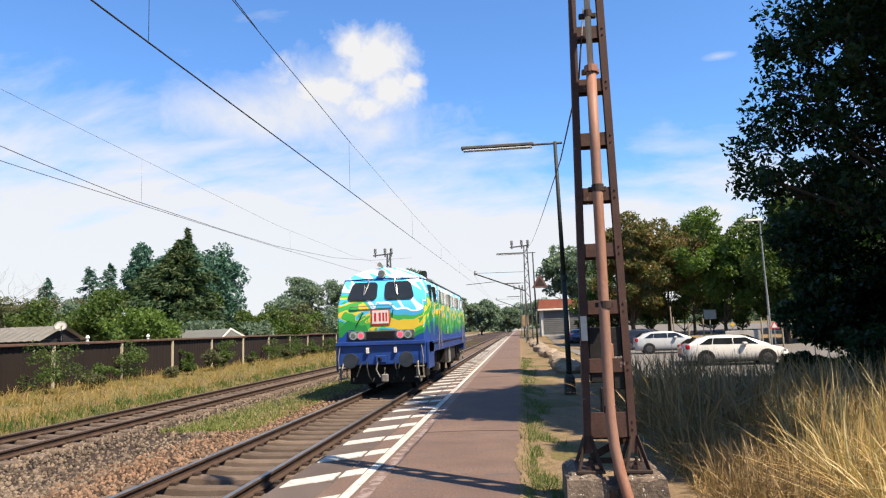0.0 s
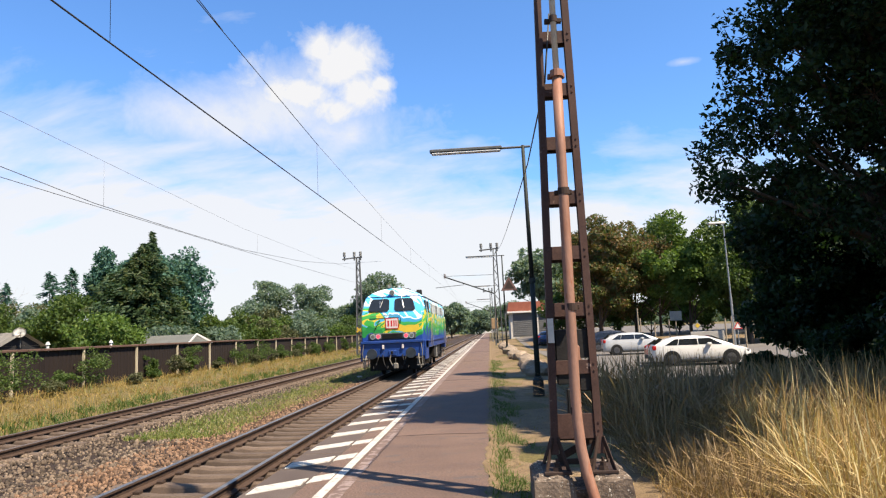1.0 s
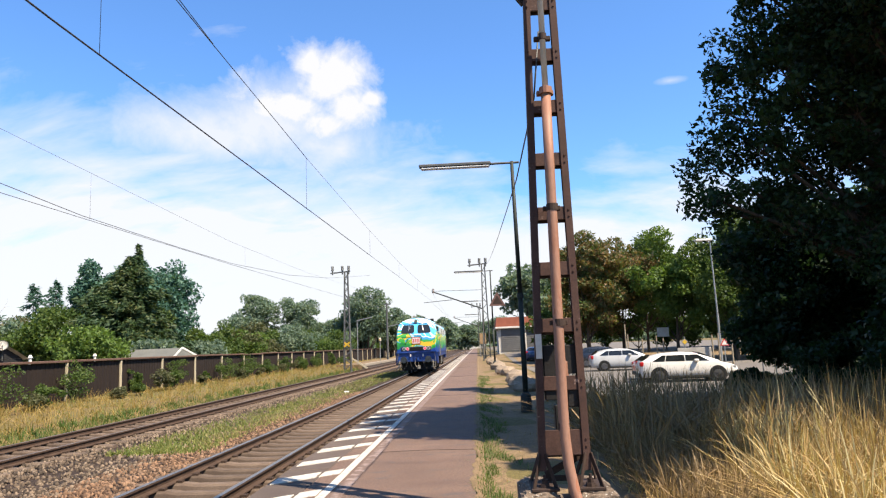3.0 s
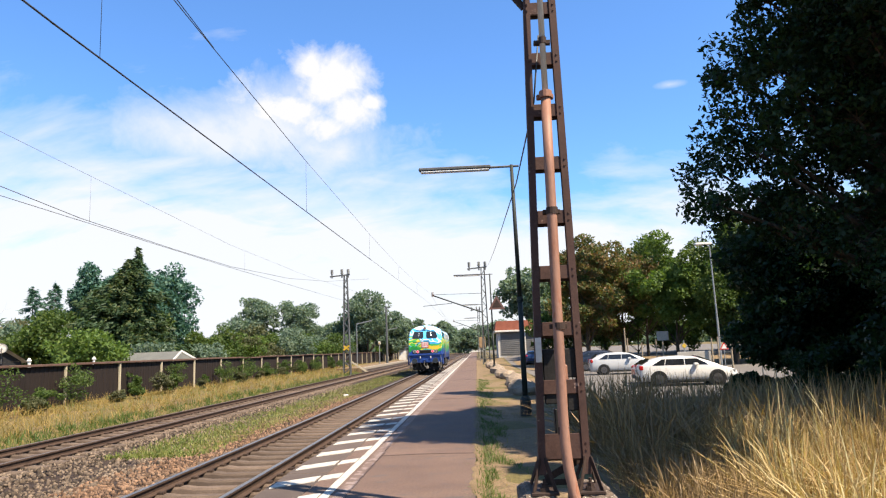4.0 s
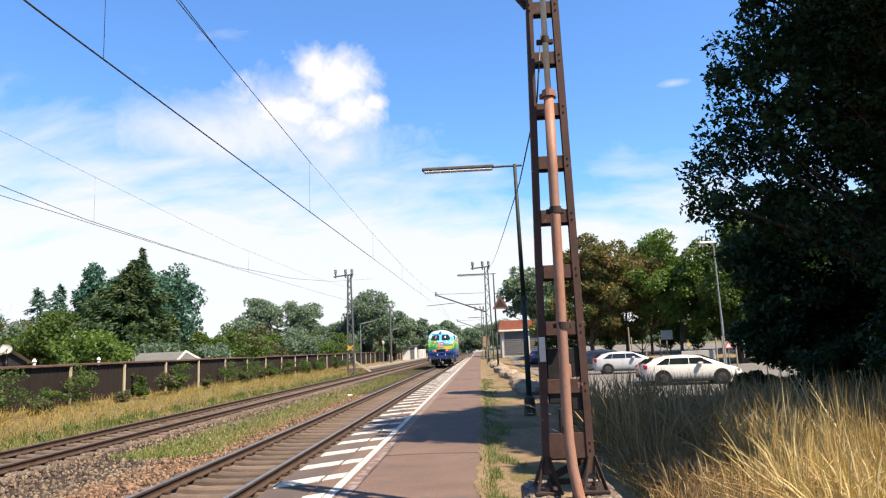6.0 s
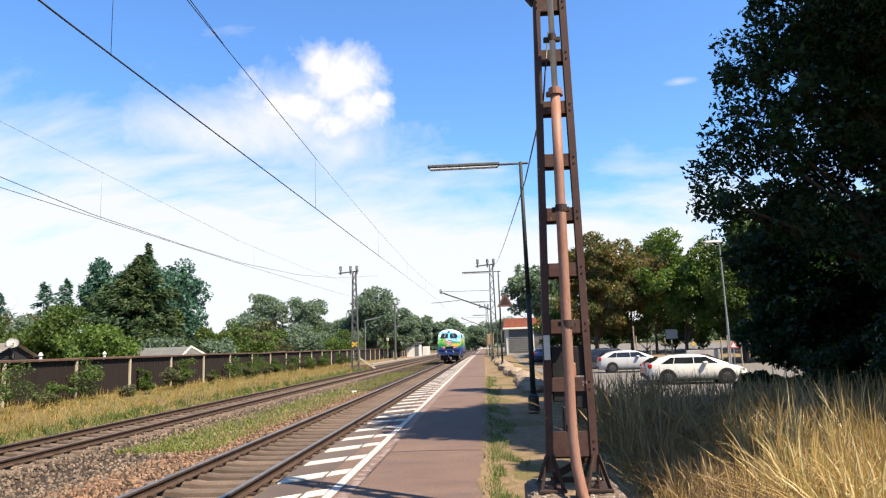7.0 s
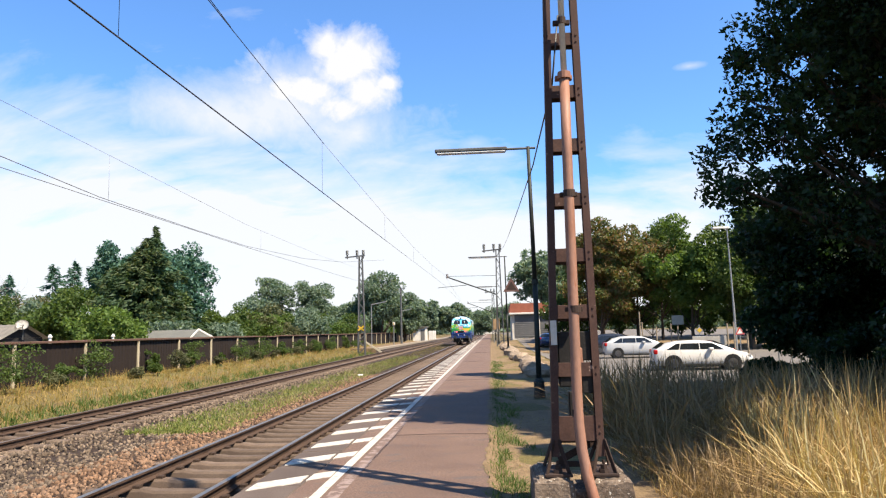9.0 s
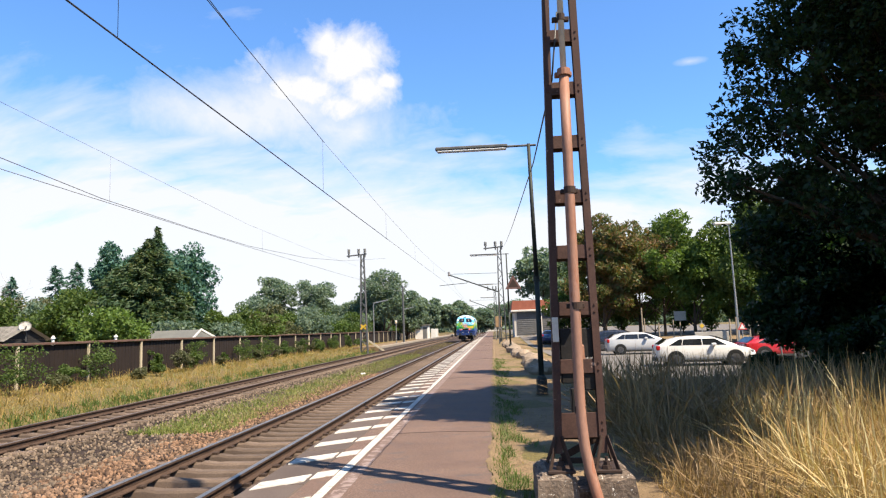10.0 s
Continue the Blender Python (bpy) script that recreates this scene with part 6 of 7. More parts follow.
M["paint_white"] = car_paint("paint_white", (0.80, 0.80, 0.80))
M["paint_silver"] = car_paint("paint_silver", (0.55, 0.57, 0.60))
M["paint_navy"] = car_paint("paint_navy", (0.02, 0.025, 0.04))
M["paint_blue"] = car_paint("paint_blue", (0.02, 0.05, 0.16))
M["paint_red"] = car_paint("paint_red", (0.50, 0.02, 0.03))
M["car_glass"] = surface("car_glass", [(0.012, 0.015, 0.018), (0.02, 0.024, 0.028)], 2, 20, 0.08, bump=0.0)
M["tyre"] = surface("tyre", [(0.015, 0.015, 0.015), (0.03, 0.03, 0.03)], 8, 60, 0.9, bump=0.1)
M["rim"] = surface("rim", [(0.18, 0.18, 0.19), (0.28, 0.28, 0.29)], 8, 60, 0.35, metal=0.8, bump=0.0)
M["tail_lens"] = surface("tail_lens", [(0.35, 0.01, 0.012), (0.5, 0.02, 0.02)], 8, 60, 0.2, bump=0.0)
M["head_lens"] = surface("head_lens", [(0.25, 0.26, 0.27), (0.5, 0.52, 0.54)], 8, 60, 0.15, metal=0.3, bump=0.0)
M["trim_black"] = surface("trim_black", [(0.02, 0.02, 0.02), (0.035, 0.035, 0.035)], 8, 60, 0.6, bump=0.05)


def build_car(name, x, y, rz, paint, label, length=4.5, tall=1.46, wagon=True, base=None):
    """A parked car with its nose towards its own +x."""
    z0 = (float(ground_z(x, y)) if base is None else base) + 0.03
    car = thing(name, x, y, z0, label, "car", "cars in the car park", rz=rz)
    h = length / 2
    k = tall / 1.46
    tail = 0.20 if wagon else 0.32
    xs = [-h, -h + 0.06, -h + tail, -h + 0.55, -h + 1.1, -h + 1.9, -h + 2.5, -h + 2.95, -h + 3.45, h - 0.75, h - 0.28, h - 0.06, h]
    top = [0.80, 1.00, 1.10, 1.29, 1.42, 1.46, 1.40, 1.24, 1.02, 0.94, 0.82, 0.70, 0.56]
    belt = [0.76, 0.94, 0.98, 0.98, 0.97, 0.95, 0.94, 0.93, 0.92, 0.85, 0.74, 0.62, 0.52]
    wid = [0.74, 0.82, 0.86, 0.89, 0.90, 0.905, 0.905, 0.90, 0.895, 0.87, 0.80, 0.70, 0.62]
    bm = bmesh.new()
    rings = []
    for px, t, b, w in zip(xs, top, belt, wid):
        t, b = t * k, b * k
        up = max(0.0, min(1.0, (t - b) / 0.45))
        wr = w * (1 - 0.26 * up)
        half = [(w * 0.90, 0.22), (w * 0.99, 0.36), (w, 0.62 * k if b > 0.66 else b * 0.8), (w * 0.965, b), (wr + (w * 0.965 - wr) * 0.12, t - 0.05 * up - 0.01), (wr * 0.8, t - 0.012), (0.0, t)]
        ring = [bm.verts.new((px, yy, zz)) for yy, zz in half] + [bm.verts.new((px, -yy, zz)) for yy, zz in half[-2::-1]]
        rings.append(ring)
    n = len(rings[0])
    for a, b in zip(rings, rings[1:]):
        for i in range(n):
            bm.faces.new((a[i], a[(i + 1) % n], b[(i + 1) % n], b[i]))
    bm.faces.new(rings[0])
    bm.faces.new(rings[-1][::-1])
    bmesh.ops.recalc_face_normals(bm, faces=bm.faces[:])
    part("body", bm, paint, car, smooth=True)
    side_y = lambda zz, zb, zt, w: w * 0.965 + (w * 0.74 - w * 0.965) * max(0, (zz - zb) / (zt - zb)) * 0.88
    for s in (-1, 1):
        for x0, x1, x2, x3 in ((-h + 0.58, -h + 1.12, -h + 1.20, -h + 1.04), (-h + 1.15, -h + 2.0, -h + 2.0, -h + 1.23), (-h + 2.04, -h + 3.05, -h + 2.56, -h + 2.04)):
            bm = bmesh.new()
            vs = []
            for out in (0.012, -0.03):
                for px, zz in ((x0, 1.02), (x1, 1.01), (x2, 1.31), (x3, 1.31)):
                    vs.append(bm.verts.new((px, s * (side_y(zz, 0.96, 1.44, 0.90) + out), zz * k)))
            for q in ((0, 1, 2, 3), (7, 6, 5, 4), (0, 4, 5, 1), (1, 5, 6, 2), (2, 6, 7, 3), (3, 7, 4, 0)):
                bm.faces.new([vs[i] for i in q])
            bmesh.ops.recalc_face_normals(bm, faces=bm.faces[:])
            part("side_window", bm, M["car_glass"], car, "dark side glass")
        for wx in (-h + 0.85, h - 0.92):
            bm = bmesh.new()
            tube(bm, (wx, s * 0.66, 0.32), (wx, s * 0.90, 0.32), 0.38, 0.38, 24)
            part("wheel_arch", bm, M["trim_black"], car)
            bm = bmesh.new()
            tube(bm, (wx, s * 0.70, 0.32), (wx, s * 0.905, 0.32), 0.32, 0.315, 24)
            wh = part("wheel", bm, M["tyre"], car)
            bm = bmesh.new()
            tube(bm, (wx, s * 0.88, 0.32), (wx, s * 0.912, 0.32), 0.215, 0.20, 20)
            for a in range(5):
                an = a * 1.2566
                bar(bm, (wx, s * 0.915, 0.32), (wx + 0.19 * math.cos(an), s * 0.915, 0.32 + 0.19 * math.sin(an)), 0.05, 0.012)
            part("rim", bm, M["rim"], wh)
        bm = bmesh.new()
        box(bm, h - 1.92, h - 1.72, s * 0.96 - 0.09, s * 0.96 + 0.09, 0.97 * k, 1.10 * k, 0.03)
        part("wing_mirror", bm, paint, car)
        bm = bmesh.new()
        box(bm, -h + 0.02, -h + 0.20, s * 0.72 - 0.13, s * 0.72 + 0.13, 0.80 * k, 1.02 * k, 0.03)
        part("tail_light", bm, M["tail_lens"], car, "red tail light")
        bm = bmesh.new()
        box(bm, h - 0.34, h - 0.10, s * 0.60 - 0.16, s * 0.60 + 0.16, 0.60 * k, 0.74 * k, 0.03)
        part("headlight", bm, M["head_lens"], car)
        bm = bmesh.new()
        box(bm, -h + 0.9, h - 1.0, s * 0.86 - 0.04, s * 0.86 + 0.04, 0.18, 0.30, 0.02)
        part("sill", bm, M["trim_black"], car)
    for px0, z0s, px1, z1s, wd, nm in ((-h + 3.40, 1.03, -h + 2.62, 1.405, 0.72, "windscreen"), (-h + 0.17, 1.06, -h + 0.52, 1.33, 0.70, "rear_window")):
        bm = bmesh.new()
        off = 0.014 if nm == "windscreen" else -0.014
        vs = []
        for dz in (0.012, -0.03):
            for px, zz, yy in ((px0, z0s, -wd), (px0, z0s, wd), (px1, z1s, wd * 0.84), (px1, z1s, -wd * 0.84)):
                vs.append(bm.verts.new((px + off, yy, zz * k + dz + 0.012)))
        for q in ((0, 1, 2, 3), (7, 6, 5, 4), (0, 4, 5, 1), (1, 5, 6, 2), (2, 6, 7, 3), (3, 7, 4, 0)):
            bm.faces.new([vs[i] for i in q])
        bmesh.ops.recalc_face_normals(bm, faces=bm.faces[:])
        part(nm, bm, M["car_glass"], car)
    for nm, px in (("front_bumper", h - 0.10), ("rear_bumper", -h + 0.03)):
        bm = bmesh.new()
        box(bm, px - 0.06, px + 0.09, -0.66, 0.66, 0.24, 0.42, 0.03)
        part(nm, bm, M["trim_black"], car)
    return car


build_car("parked_car", 9.72, 32.5, -6, M["paint_white"], "white hatchback parked on pale asphalt beyond the grass", 4.3, 1.34)
build_car("parked_car", 9.75, 46.0, -4, M["paint_silver"], "silver estate car parked in the car park", 4.3, 1.43)
build_car("parked_car", 9.7, 53.0, -4, M["paint_navy"], "dark car parked behind the silver one", 4.3, 1.55)
build_car("parked_car", 6.4, 72.0, 80, M["paint_blue"], "dark blue car near the station building", 4.2, 1.45)
RED_CAR = build_car("moving_car", 9.75, 34.8, 0, M["paint_red"], "small red car driving through the car park", 3.6, 1.22)


# ---- station building, boulders, car park fittings ----
M["roof_red"] = surface("roof_red", [(0.30, 0.095, 0.06), (0.42, 0.15, 0.10)], 1.5, 30, 0.8, bump=0.2, grain=0.2)
M["plaster"] = surface("plaster", [(0.62, 0.60, 0.56), (0.74, 0.72, 0.68)], 1.5, 40, 0.9, bump=0.1, grain=0.08)
M["shutter"] = surface("shutter", [(0.15, 0.155, 0.165), (0.20, 0.205, 0.215)], 1.5, 40, 0.6, metal=0.2, bump=0.05)
M["roof_grey"] = surface("roof_grey", [(0.31, 0.30, 0.28), (0.44, 0.42, 0.39)], 1.2, 30, 0.85, bump=0.2, grain=0.2)
M["shed_black"] = surface("shed_black", [(0.018, 0.018, 0.02), (0.03, 0.03, 0.032)], 1.2, 30, 0.8, bump=0.1)
M["white_paint"] = surface("white_paint", [(0.70, 0.70, 0.68), (0.80, 0.80, 0.78)], 3, 40, 0.6, bump=0.03, grain=0.06)
M["red_paint"] = surface("red_paint", [(0.55, 0.04, 0.03), (0.62, 0.06, 0.04)], 3, 40, 0.5, bump=0.0)
M["yellow_paint"] = surface("yellow_paint", [(0.62, 0.40, 0.04), (0.72, 0.48, 0.06)], 3, 40, 0.5, bump=0.0)
M["green_paint"] = surface("green_paint", [(0.02, 0.16, 0.09), (0.03, 0.22, 0.12)], 3, 40, 0.5, bump=0.0)
M["tan_wood"] = surface("tan_wood", [(0.30, 0.20, 0.11), (0.42, 0.29, 0.17)], 3, 40, 0.8, bump=0.1)
M["wood_post"] = surface("wood_post", [(0.30, 0.24, 0.17), (0.42, 0.35, 0.26)], 5, 40, 0.9, bump=0.2)


def build_station():
    b = thing("station_building", 3.4, 93, 0.42, "low building with red roof edge and grey roller shutters", "building")
    bm = bmesh.new()
    box(bm, 0.0, 10.5, 0.5, 9, -0.3, 3.2)
    part("wall", bm, M["plaster"], b)
    bm = bmesh.new()
    prism(bm, [(-0.35, 3.35), (10.9, 3.35), (10.7, 4.6), (-0.15, 4.6)], 0.1, 9.4)
    part("roof", bm, M["roof_red"], b, "red tiled roof edge")
    bm = bmesh.new()
    box(bm, -0.4, 10.95, 0.0, 9.5, 3.12, 3.35, 0.02)
    part("fascia", bm, M["white_paint"], b)
    for i in range(3):
        bm = bmesh.new()
        ribbed(bm, 0.0, 3.05, 0.35 + 3.4 * i, 3.4 + 3.4 * i, 0.03, 24, "x")
        bmesh.ops.translate(bm, vec=(0, 0.45, 0), verts=bm.verts[:])
        part("roller_shutter", bm, M["shutter"], b, "closed grey roller shutter")
        bm = bmesh.new()
        box(bm, 3.4 + 3.4 * i, 3.75 + 3.4 * i, 0.3, 0.6, -0.2, 3.12)
        part("pillar", bm, M["plaster"], b)


def build_boulders():
    rng = np.random.default_rng(401)
    y = 22.5
    while y < 62:
        r = rng.uniform(0.22, 0.42)
        bm = bmesh.new()
        bmesh.ops.create_icosphere(bm, subdivisions=2, radius=1.0)
        off = rng.uniform(0, 50)
        for v in bm.verts:
            d = 1 + 0.32 * noise.noise(v.co * 1.1 + Vector((off, 0, 0))) + 0.12 * noise.noise(v.co * 3 + Vector((0, off, 0)))
            v.co = Vector((v.co.x * r * 1.15, v.co.y * r * 1.1, v.co.z * r * 0.8)) * d
        x = 1.55 + rng.uniform(-0.12, 0.18) - 0.0135 * (y - 25)
        ob = link_mesh("boulder", bm, M["boulder"])
        ob.matrix_basis = pose(x, y, float(ground_z(x, y)) + r * 0.30, 0, 0, rng.uniform(0, 360))
        tagged(ob, "weathered grey-brown boulder lining the platform path", "boulder", "row of boulders")
        y += r * 2.1 + rng.uniform(0.0, 0.5)


def post_thing(name, x, y, h, r, mat, label, category, group=""):
    bm = bmesh.new()
    tube(bm, (0, 0, -0.1), (0, 0, h), r, r * 0.9, 10)
    ob = link_mesh(name, bm, mat)
    ob.matrix_basis = pose(x, y, float(ground_z(x, y)))
    return tagged(ob, label, category, group)


def build_sign(x, y, top, kind_of, label):
    s = thing("road_sign", x, y, float(ground_z(x, y)), label, "road sign")
    bm = bmesh.new()
    tube(bm, (0, 0, -0.1), (0, 0, top), 0.035, 0.035, 8)
    part("pole", bm, M["galv"], s)
    if kind_of == "triangle":
        for nm, k, yy, mt in (("sign_plate", 0.30, -0.05, "red_paint"), ("sign_field", 0.19, -0.062, "white_paint")):
            bm = bmesh.new()
            prism(bm, [(-k, top - 0.38 - k * 0.55), (k, top - 0.38 - k * 0.55), (0, top - 0.38 + k * 1.1)], yy, yy + 0.01)
            part(nm, bm, M[mt], s)
    elif kind_of == "diamond":
        for nm, k, yy, mt in (("sign_plate", 0.27, -0.05, "galv"), ("sign_field", 0.19, -0.062, "yellow_paint")):
            bm = bmesh.new()
            prism(bm, [(-k, top - 0.4), (0, top - 0.4 - k), (k, top - 0.4), (0, top - 0.4 + k)], yy, yy + 0.01)
            part(nm, bm, M[mt], s)
    else:
        bm = bmesh.new()
        box(bm, -0.5, 0.5, -0.06, -0.04, top - 0.8, top, 0.01)
        part("sign_plate", bm, M["galv"], s)


def build_street_lamp(x, y):
    z = float(ground_z(x, y))
    lamp = thing("street_lamp", x, y, z, "tall grey street lamp with a flat white head", "street lamp")
    bm = bmesh.new()
    tube(bm, (0, 0, -0.1), (0, 0, 3.6), 0.09, 0.08, 10)
    tube(bm, (0, 0, 3.6), (-0.06, 0, 8.9), 0.065, 0.05, 10)
    part("pole", bm, M["galv"], lamp)
    bm = bmesh.new()
    box(bm, -1.12, 0.06, -0.22, 0.22, 8.85, 9.02, 0.04)
    part("lamp_head", bm, M["white_paint"], lamp)


build_station()
build_boulders()
build_street_lamp(17.55, 50)
build_sign(16.4, 46, 1.9, "triangle", "small red and white triangular road sign on a post")
build_sign(15.65, 52, 2.05, "diamond", "yellow diamond road sign with white border")
build_sign(16.3, 60, 2.9, "square", "grey rectangular sign seen from behind")
for x, y, h in ((16.05, 48, 2.1), (16.65, 48.5, 2.2), (15.9, 44.0, 1.7), (11.7, 55, 3.2), (13.2, 56, 2.0), (12.3, 57, 2.4), (14.6, 57, 2.2), (15.4, 58, 2.0)):
    post_thing("wooden_post", x, y, h, 0.055, M["wood_post"], "weathered wooden post at the edge of the car park", "post", "wooden posts")
bm = bmesh.new()
box(bm, -1.2, 1.2, -0.04, 0.04, 0.0, 1.25, 0.02)
ob = link_mesh("notice_board", bm, M["roof_grey"])
ob.matrix_basis = pose(15.6, 50.6, float(ground_z(15.6, 50.6)) - 0.02)
tagged(ob, "pale grey board standing at the car park's edge", "board")
stop = thing("stop_sign_box", 12.5, 30.0, float(ground_z(12.5, 30)) + 0.02, "green and white sign box on two posts in tree shade", "sign")
for nm, z0, z1, w, mt in (("sign_panel", 1.5, 1.95, 0.32, "white_paint"), ("sign_header", 1.95, 2.1, 0.36, "green_paint")):
    bm = bmesh.new()
    box(bm, -w, w, -0.06, 0.06, z0, z1, 0.01)
    part(nm, bm, M[mt], stop)
for sx in (-0.27, 0.27):
    bm = bmesh.new()
    tube(bm, (sx, 0, 0), (sx, 0, 1.5), 0.03, 0.03, 8)
    part("post", bm, M["galv"], stop)
bm = bmesh.new()
box(bm, -2.6, 2.6, -0.12, 0.12, -0.1, 0.18, 0.03)
ob = link_mesh("kerb", bm, M["plaster"])
ob.matrix_basis = pose(12.8, 26.3, float(ground_z(12.8, 26.3)), 0, 0, -4)
tagged(ob, "pale concrete kerb in dappled shade", "kerb", kind="structure")
sheet("dry_lawn", np.arange(4, 62, 1.5), np.arange(56, 80, 1.5), lambda x, y: ground_z(x, y) + 0.07, M["dry_soil"], "sun-bleached lawn under the car park trees", "lawn")

# ---- far platform and gardens ----
M["pale_edge"] = surface("pale_edge", [(0.30, 0.26, 0.22), (0.40, 0.36, 0.31)], 2, 40, 0.9, bump=0.1)
M["roof_felt"] = surface("roof_felt", [(0.12, 0.125, 0.12), (0.17, 0.175, 0.165)], 1.2, 30, 0.9, bump=0.2, grain=0.2)
def build_far_platform():
    p = thing("platform_2", -11.5, 0, 0, "far side platform with pale concrete edge", "platform", kind="structure")
    bm = bmesh.new()
    box(bm, -3.0, -0.32, 70, 260, -0.7, -0.02, 0.0)
    part("platform_surface", bm, M["dry_soil"], p)
    bm = bmesh.new()
    box(bm, -0.32, 0.02, 70, 260, -0.25, 0.03, 0.02)
    part("platform_edge", bm, M["pale_edge"], p, "pale concrete edge")
    bm = bmesh.new()
    box(bm, -0.28, -0.02, 70, 260, -0.75, -0.25)
    part("platform_wall", bm, M["coping"], p)
    bm = bmesh.new()
    bar(bm, (-1.3, 69.0, 0.73), (0.5, 69.0, -0.5), 0.12, 0.16)
    part("ramp_rail", bm, M["post"], p, "pale sloping ramp rail")


def build_platform_things():
    for x, y, h in ((-12.2, 72, 4.6), (-12.2, 97, 4.6)):
        lamp = thing("platform_lamp", x, y, -0.02, "slender grey lamp post on the far platform", "street lamp", "far platform lamps")
        bm = bmesh.new()
        tube(bm, (0, 0, 0), (0, 0, h), 0.06, 0.045, 8)
        part("pole", bm, M["galv"], lamp)
        bm = bmesh.new()
        bar(bm, (0, 0, h - 0.05), (1.6, 0, h + 0.25), 0.12, 0.10)
        part("lamp_head", bm, M["galv"], lamp)
    mast = thing("signal_mast", -11.9, 95, -0.02, "grey pole mast on the far platform", "railway mast")
    bm = bmesh.new()
    tube(bm, (0, 0, 0), (0, 0, 7.8), 0.16, 0.12, 10)
    part("pole", bm, M["grey_steel"], mast)
    bm = bmesh.new()
    bar(bm, (-0.5, 0, 7.6), (0.6, 0, 7.6), 0.1, 0.1)
    part("head_bracket", bm, M["grey_steel"], mast)
    sig = thing("signal_post", -11.6, 85, -0.02, "small signal on a post with orange lamp", "signal")
    bm = bmesh.new()
    tube(bm, (0, 0, 0), (0, 0, 2.7), 0.06, 0.06, 8)
    part("pole", bm, M["galv"], sig)
    bm = bmesh.new()
    box(bm, -0.13, 0.13, -0.12, 0.1, 2.45, 2.85, 0.03)
    part("signal_head", bm, M["white_paint"], sig)
    bm = bmesh.new()
    tube(bm, (0, -0.14, 2.62), (0, -0.11, 2.62), 0.09, 0.09, 12)
    part("lens", bm, M["yellow_paint"], sig)
    hut = thing("platform_shelter", -11.9, 120, -0.02, "small white shelter with flat roof on the far platform", "shelter")
    bm = bmesh.new()
    box(bm, -1.1, 1.1, 0, 4, 0, 2.3)
    part("wall", bm, M["white_paint"], hut)
    bm = bmesh.new()
    box(bm, -1.3, 1.3, -0.3, 4.3, 2.3, 2.5, 0.03)
    part("roof", bm, M["roof_felt"], hut)
    bm = bmesh.new()
    box(bm, 0.25, 0.95, -0.03, 0.02, 0.0, 2.0)
    part("door", bm, M["shutter"], hut)
    for x, y in ((-11.4, 131), (-11.6, 138)):
        bm = bmesh.new()
        box(bm, -0.5, 0.5, -0.4, 0.4, 0, 1.7, 0.04)
        ob = link_mesh("platform_cabinet", bm, M["white_paint"])
        ob.matrix_basis = pose(x, y, -0.02)
        tagged(ob, "small white cabinet on the far platform", "cabinet", "platform cabinets")
    # signs fixed to the left mast
    bm = bmesh.new()
    bar(bm, (-0.32, 0, 2.30), (0.22, 0, 2.70), 0.05, 0.16)
    bar(bm, (-0.32, 0.055, 2.70), (0.22, 0.055, 2.30), 0.05, 0.16)
    ob = link_mesh("track_board", bm, M["yellow_paint"])
    ob.matrix_basis = pose(-11.75 - LEAN * 64, 63.72, -0.5)
    tagged(ob, "faded orange crossed boards fixed to a catenary mast", "sign")
    bm = bmesh.new()
    box(bm, -0.12, 0.12, -0.08, 0.08, -0.05, 0.10, 0.02)
    ob = link_mesh("concrete_marker", bm, M["white_paint"])
    ob.matrix_basis = pose(-6.55, 34.0, -0.60, 0, 0, 20)
    tagged(ob, "small white marker block lying in the ballast", "marker")
    box_ = thing("platform_cabinet", 1.15, 85, -0.04, "tan notice cabinet on posts beside the platform", "cabinet")
    bm = bmesh.new()
    box(bm, -0.4, 0.4, -0.1, 0.1, 1.6, 2.9, 0.04)
    part("cabinet_body", bm, M["tan_wood"], box_)
    for sx in (-0.45, 0.45):
        bm = bmesh.new()
        tube(bm, (sx * 0.7, 0, 0), (sx * 0.7, 0, 1.6), 0.05, 0.05, 8)
        part("leg", bm, M["galv"], box_)
    house = thing("house", -1.8, 330, 0.0, "white house at the far end of the line", "house")
    bm = bmesh.new()
    box(bm, -3.2, 2.6, 0, 8, -0.5, 3.6)
    part("wall", bm, M["white_paint"], house)
    bm = bmesh.new()
    prism(bm, [(-3.5, 3.6), (2.9, 3.6), (-0.3, 5.4)], -0.3, 8.3)
    part("roof", bm, M["roof_grey"], house)


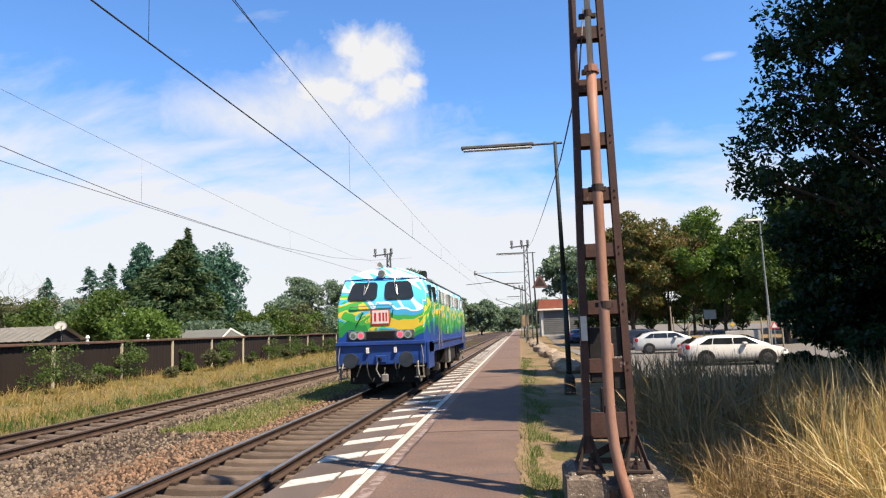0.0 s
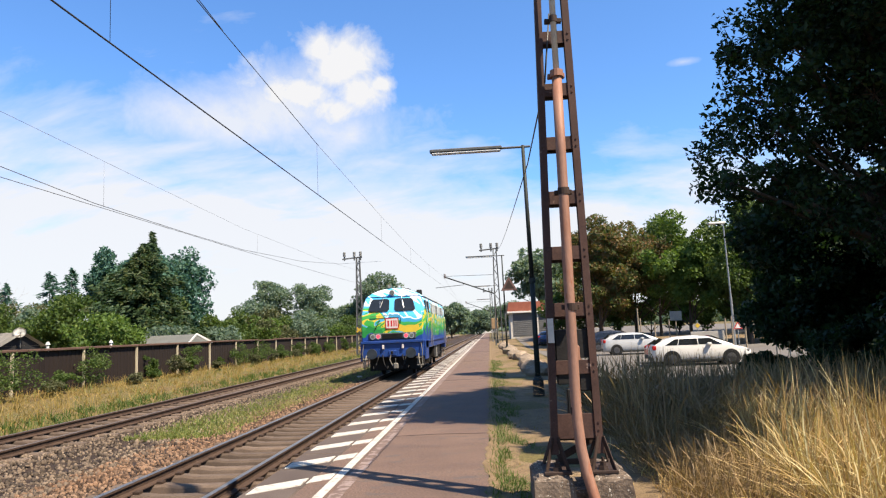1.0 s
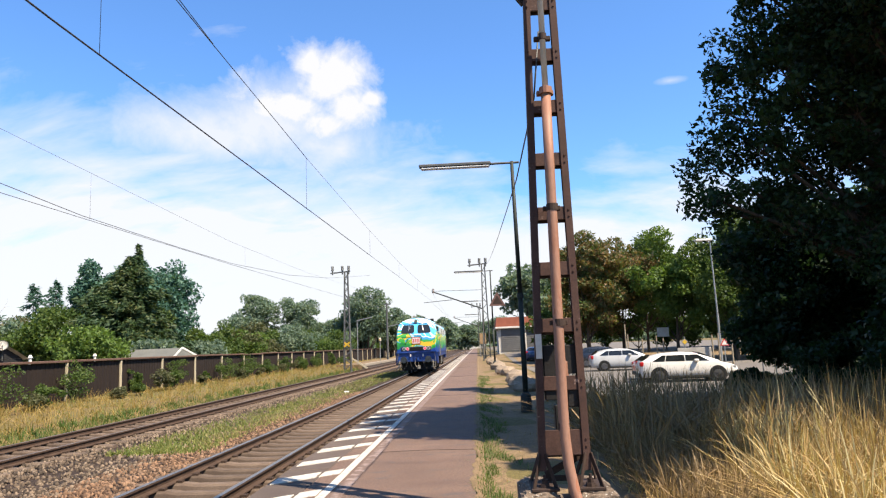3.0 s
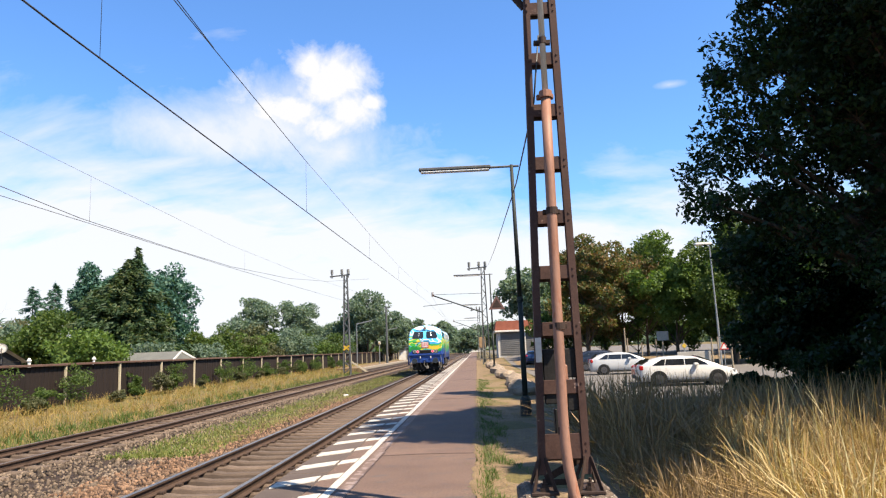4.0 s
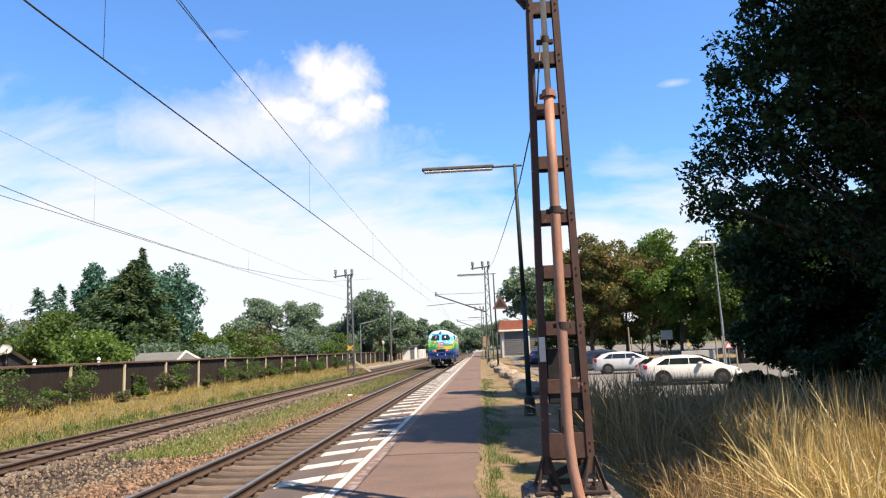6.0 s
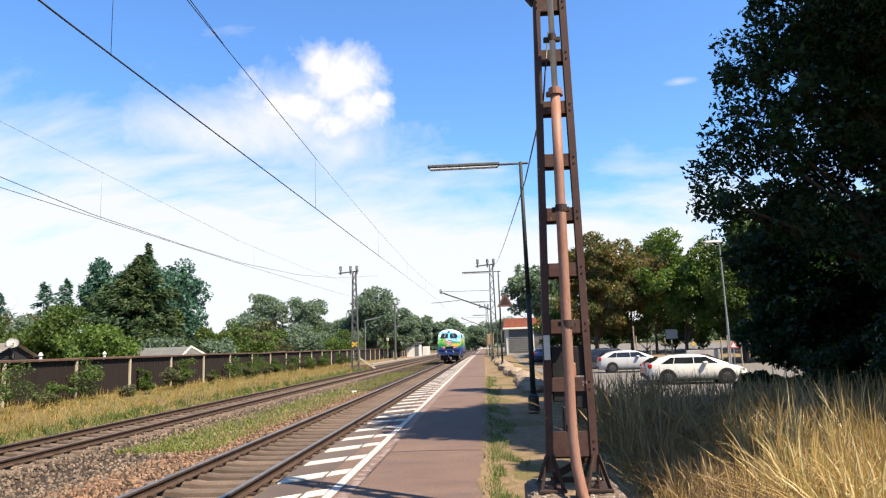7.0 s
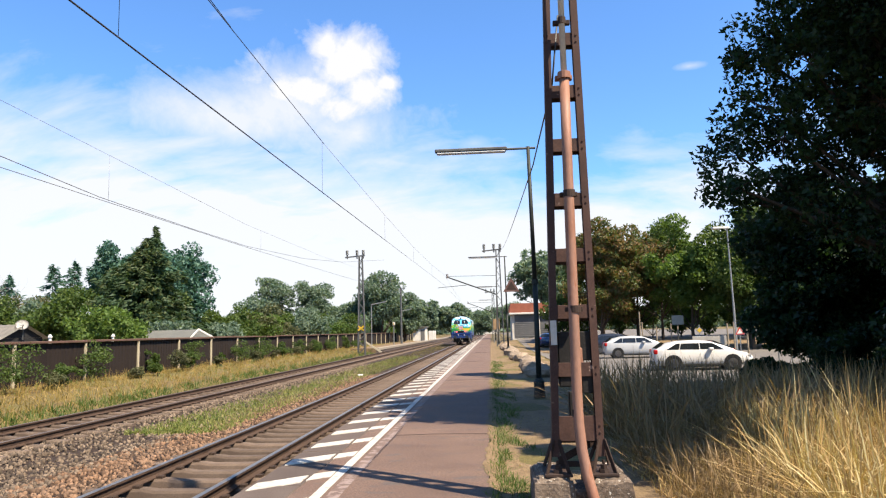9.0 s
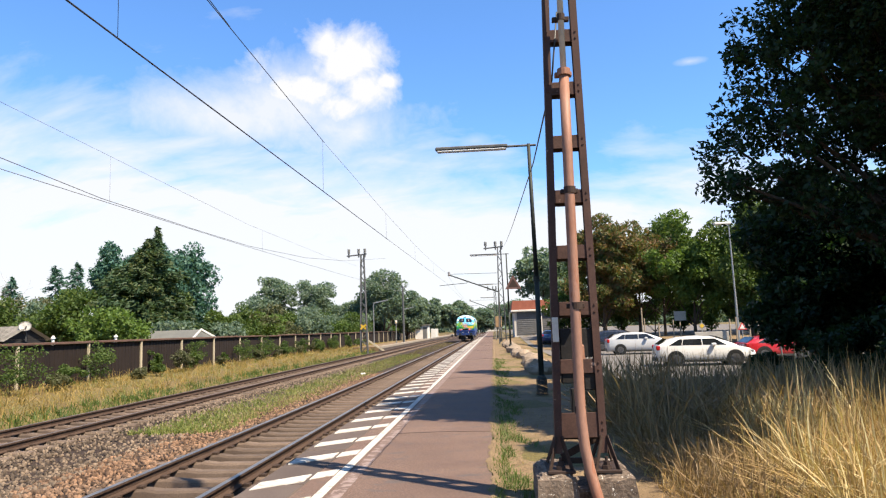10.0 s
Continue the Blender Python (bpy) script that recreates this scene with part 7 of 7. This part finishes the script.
def build_garden_sheds():
    shed = thing("garden_shed", -24.9, 33.5, -0.1, "black-stained garden shed with a pale ribbed roof", "shed")
    bm = bmesh.new()
    box(bm, -9.0, 0.0, 0.1, 3.4, 0, 1.84)
    part("wall", bm, M["shed_black"], shed)
    bm = bmesh.new()
    tri = [[bm.verts.new((x, y, z)) for y, z in ((0.1, 1.85), (3.4, 1.85), (1.75, 2.5))] for x in (-0.12, 0.0)]
    bm.faces.new(tri[0])
    bm.faces.new(tri[1][::-1])
    for k in range(3):
        bm.faces.new((tri[0][k], tri[1][k], tri[1][(k + 1) % 3], tri[0][(k + 1) % 3]))
    bmesh.ops.recalc_face_normals(bm, faces=bm.faces[:])
    part("gable", bm, M["shed_black"], shed)
    for y0, sg in ((-0.25, 1), (3.75, -1)):
        bm = bmesh.new()
        n = 44
        top = []
        for k in range(n + 1):
            x = -9.2 + 9.45 * k / n
            dz = 0.025 * (k % 2)
            top.append([bm.verts.new((x, y0, 1.76 + dz)), bm.verts.new((x, 1.75, 2.56 + dz))])
        for a, b in zip(top, top[1:]):
            bm.faces.new((a[0], b[0], b[1], a[1]))
        bmesh.ops.solidify(bm, geom=bm.faces[:], thickness=0.03)
        part("roof", bm, M["roof_grey"], shed, "pale ribbed roof sheets")
    dish = thing("satellite_dish", -24.7, 34.9, 1.635, "round white satellite dish on a shed gable", "satellite dish")
    bm = bmesh.new()
    rings = []
    for i in range(5):
        r = 0.32 * i / 4
        rings.append([bm.verts.new((r * math.cos(a * math.pi / 10), -0.10 * (1 - (r / 0.32) ** 2) * -1, 0.82 + r * math.sin(a * math.pi / 10))) for a in range(20)])
    for a, b in zip(rings, rings[1:]):
        for i in range(20):
            bm.faces.new((a[i], b[i], b[(i + 1) % 20], a[(i + 1) % 20]))
    bmesh.ops.solidify(bm, geom=bm.faces[:], thickness=0.02)
    bmesh.ops.rotate(bm, cent=(0, 0, 0.82), matrix=pose(0, 0, 0, -32, 0, 32).to_3x3(), verts=bm.verts[:])
    part("reflector", bm, M["white_paint"], dish, smooth=True)
    bm = bmesh.new()
    path_tube(bm, [(0, 0.1, 0.0), (0, 0.1, 0.82)], 0.03, 8)
    path_tube(bm, [(0, 0.1, 0.4), (0.25, -0.3, 0.75)], 0.018, 6)
    path_tube(bm, [(0, 0.1, 0.45), (-0.25, 0.15, 0.45)], 0.03, 6)
    path_tube(bm, [(0, 0.1, 0.1), (-0.25, 0.15, 0.1)], 0.03, 6)
    part("mount", bm, M["grey_steel"], dish)
    hut = thing("garden_hut", -21.4, 45, -0.1, "garden hut with pale grey pitched roof and white verge boards", "shed")
    bm = bmesh.new()
    box(bm, -2.4, 1.1, 0.2, 3.6, 0, 1.6)
    part("wall", bm, M["tan_wood"], hut)
    bm = bmesh.new()
    vs = [bm.verts.new(c) for c in ((-2.6, 0, 1.58), (1.4, 0, 1.58), (1.1, 2.0, 2.2), (-2.4, 2.0, 2.2), (-2.6, 4.0, 1.58), (1.4, 4.0, 1.58))]
    for q in ((0, 1, 2, 3), (3, 2, 5, 4), (0, 3, 4), (1, 5, 2)):
        bm.faces.new([vs[i] for i in q])
    bmesh.ops.recalc_face_normals(bm, faces=bm.faces[:])
    bmesh.ops.solidify(bm, geom=bm.faces[:], thickness=0.06)
    part("roof", bm, M["roof_felt"], hut)
    bm = bmesh.new()
    bar(bm, (1.44, -0.05, 1.56), (1.15, 2.0, 2.2), 0.05, 0.14)
    bar(bm, (1.15, 2.0, 2.2), (1.44, 4.05, 1.56), 0.05, 0.14)
    part("verge_board", bm, M["white_paint"], hut)
    for x, y in ((-17.75, 26.8), (-17.8, 31.6)):
        v = thing("vent_pipe", x, y, -0.1, "white vent pipe with a cap behind the fence", "vent pipe", "vent pipes")
        bm = bmesh.new()
        tube(bm, (0, 0, 0), (0, 0, 1.78), 0.07, 0.06, 8)
        part("pipe_body", bm, M["white_paint"], v)
        bm = bmesh.new()
        tube(bm, (0, 0, 1.78), (0, 0, 1.90), 0.10, 0.04, 10)
        part("cap", bm, M["white_paint"], v)


def build_far_house():
    house = thing("far_building", 1.4, 293, -0.3, "low white building far along the line", "building")
    bm = bmesh.new()
    box(bm, -3.6, 3.6, 0, 6, 0, 2.9)
    part("wall", bm, M["white_paint"], house)
    bm = bmesh.new()
    box(bm, -3.9, 3.9, -0.4, 6.4, 2.9, 3.3, 0.05)
    part("roof", bm, M["roof_grey"], house)
    for x in (-2.2, 0.0, 2.2):
        bm = bmesh.new()
        box(bm, x - 0.55, x + 0.55, -0.05, 0.05, 1.0, 2.2)
        part("window", bm, M["shutter"], house)


build_far_house()
build_far_platform()
build_platform_things()
build_garden_sheds()


# ---- what moves ----
def motions():
    gone = lambda t: 9.147 * t - 0.0747 * t * t  # metres travelled, slowing a little
    walk(LOCO, [(0.5 * k, pose(TRACK_X[0], 20.5 + gone(0.5 * k), RAIL_Z)) for k in range(21)])
    walk(RED_CAR, [(t, pose(x - LEAN * 34.8, 34.8, -0.52)) for t, x in ((0.0, 9.75), (8.7, 9.75), (9.1, 10.4), (9.4, 11.2), (9.7, 12.6), (10.0, 14.0))])
    step = 2 / FPS
    for ws, y0 in WHEELSETS:
        walk(ws, [(k * step, pose(0, y0, 0.4775, -math.degrees(gone(k * step) / 0.4775), 0, 0)) for k in range(151)])


motions()
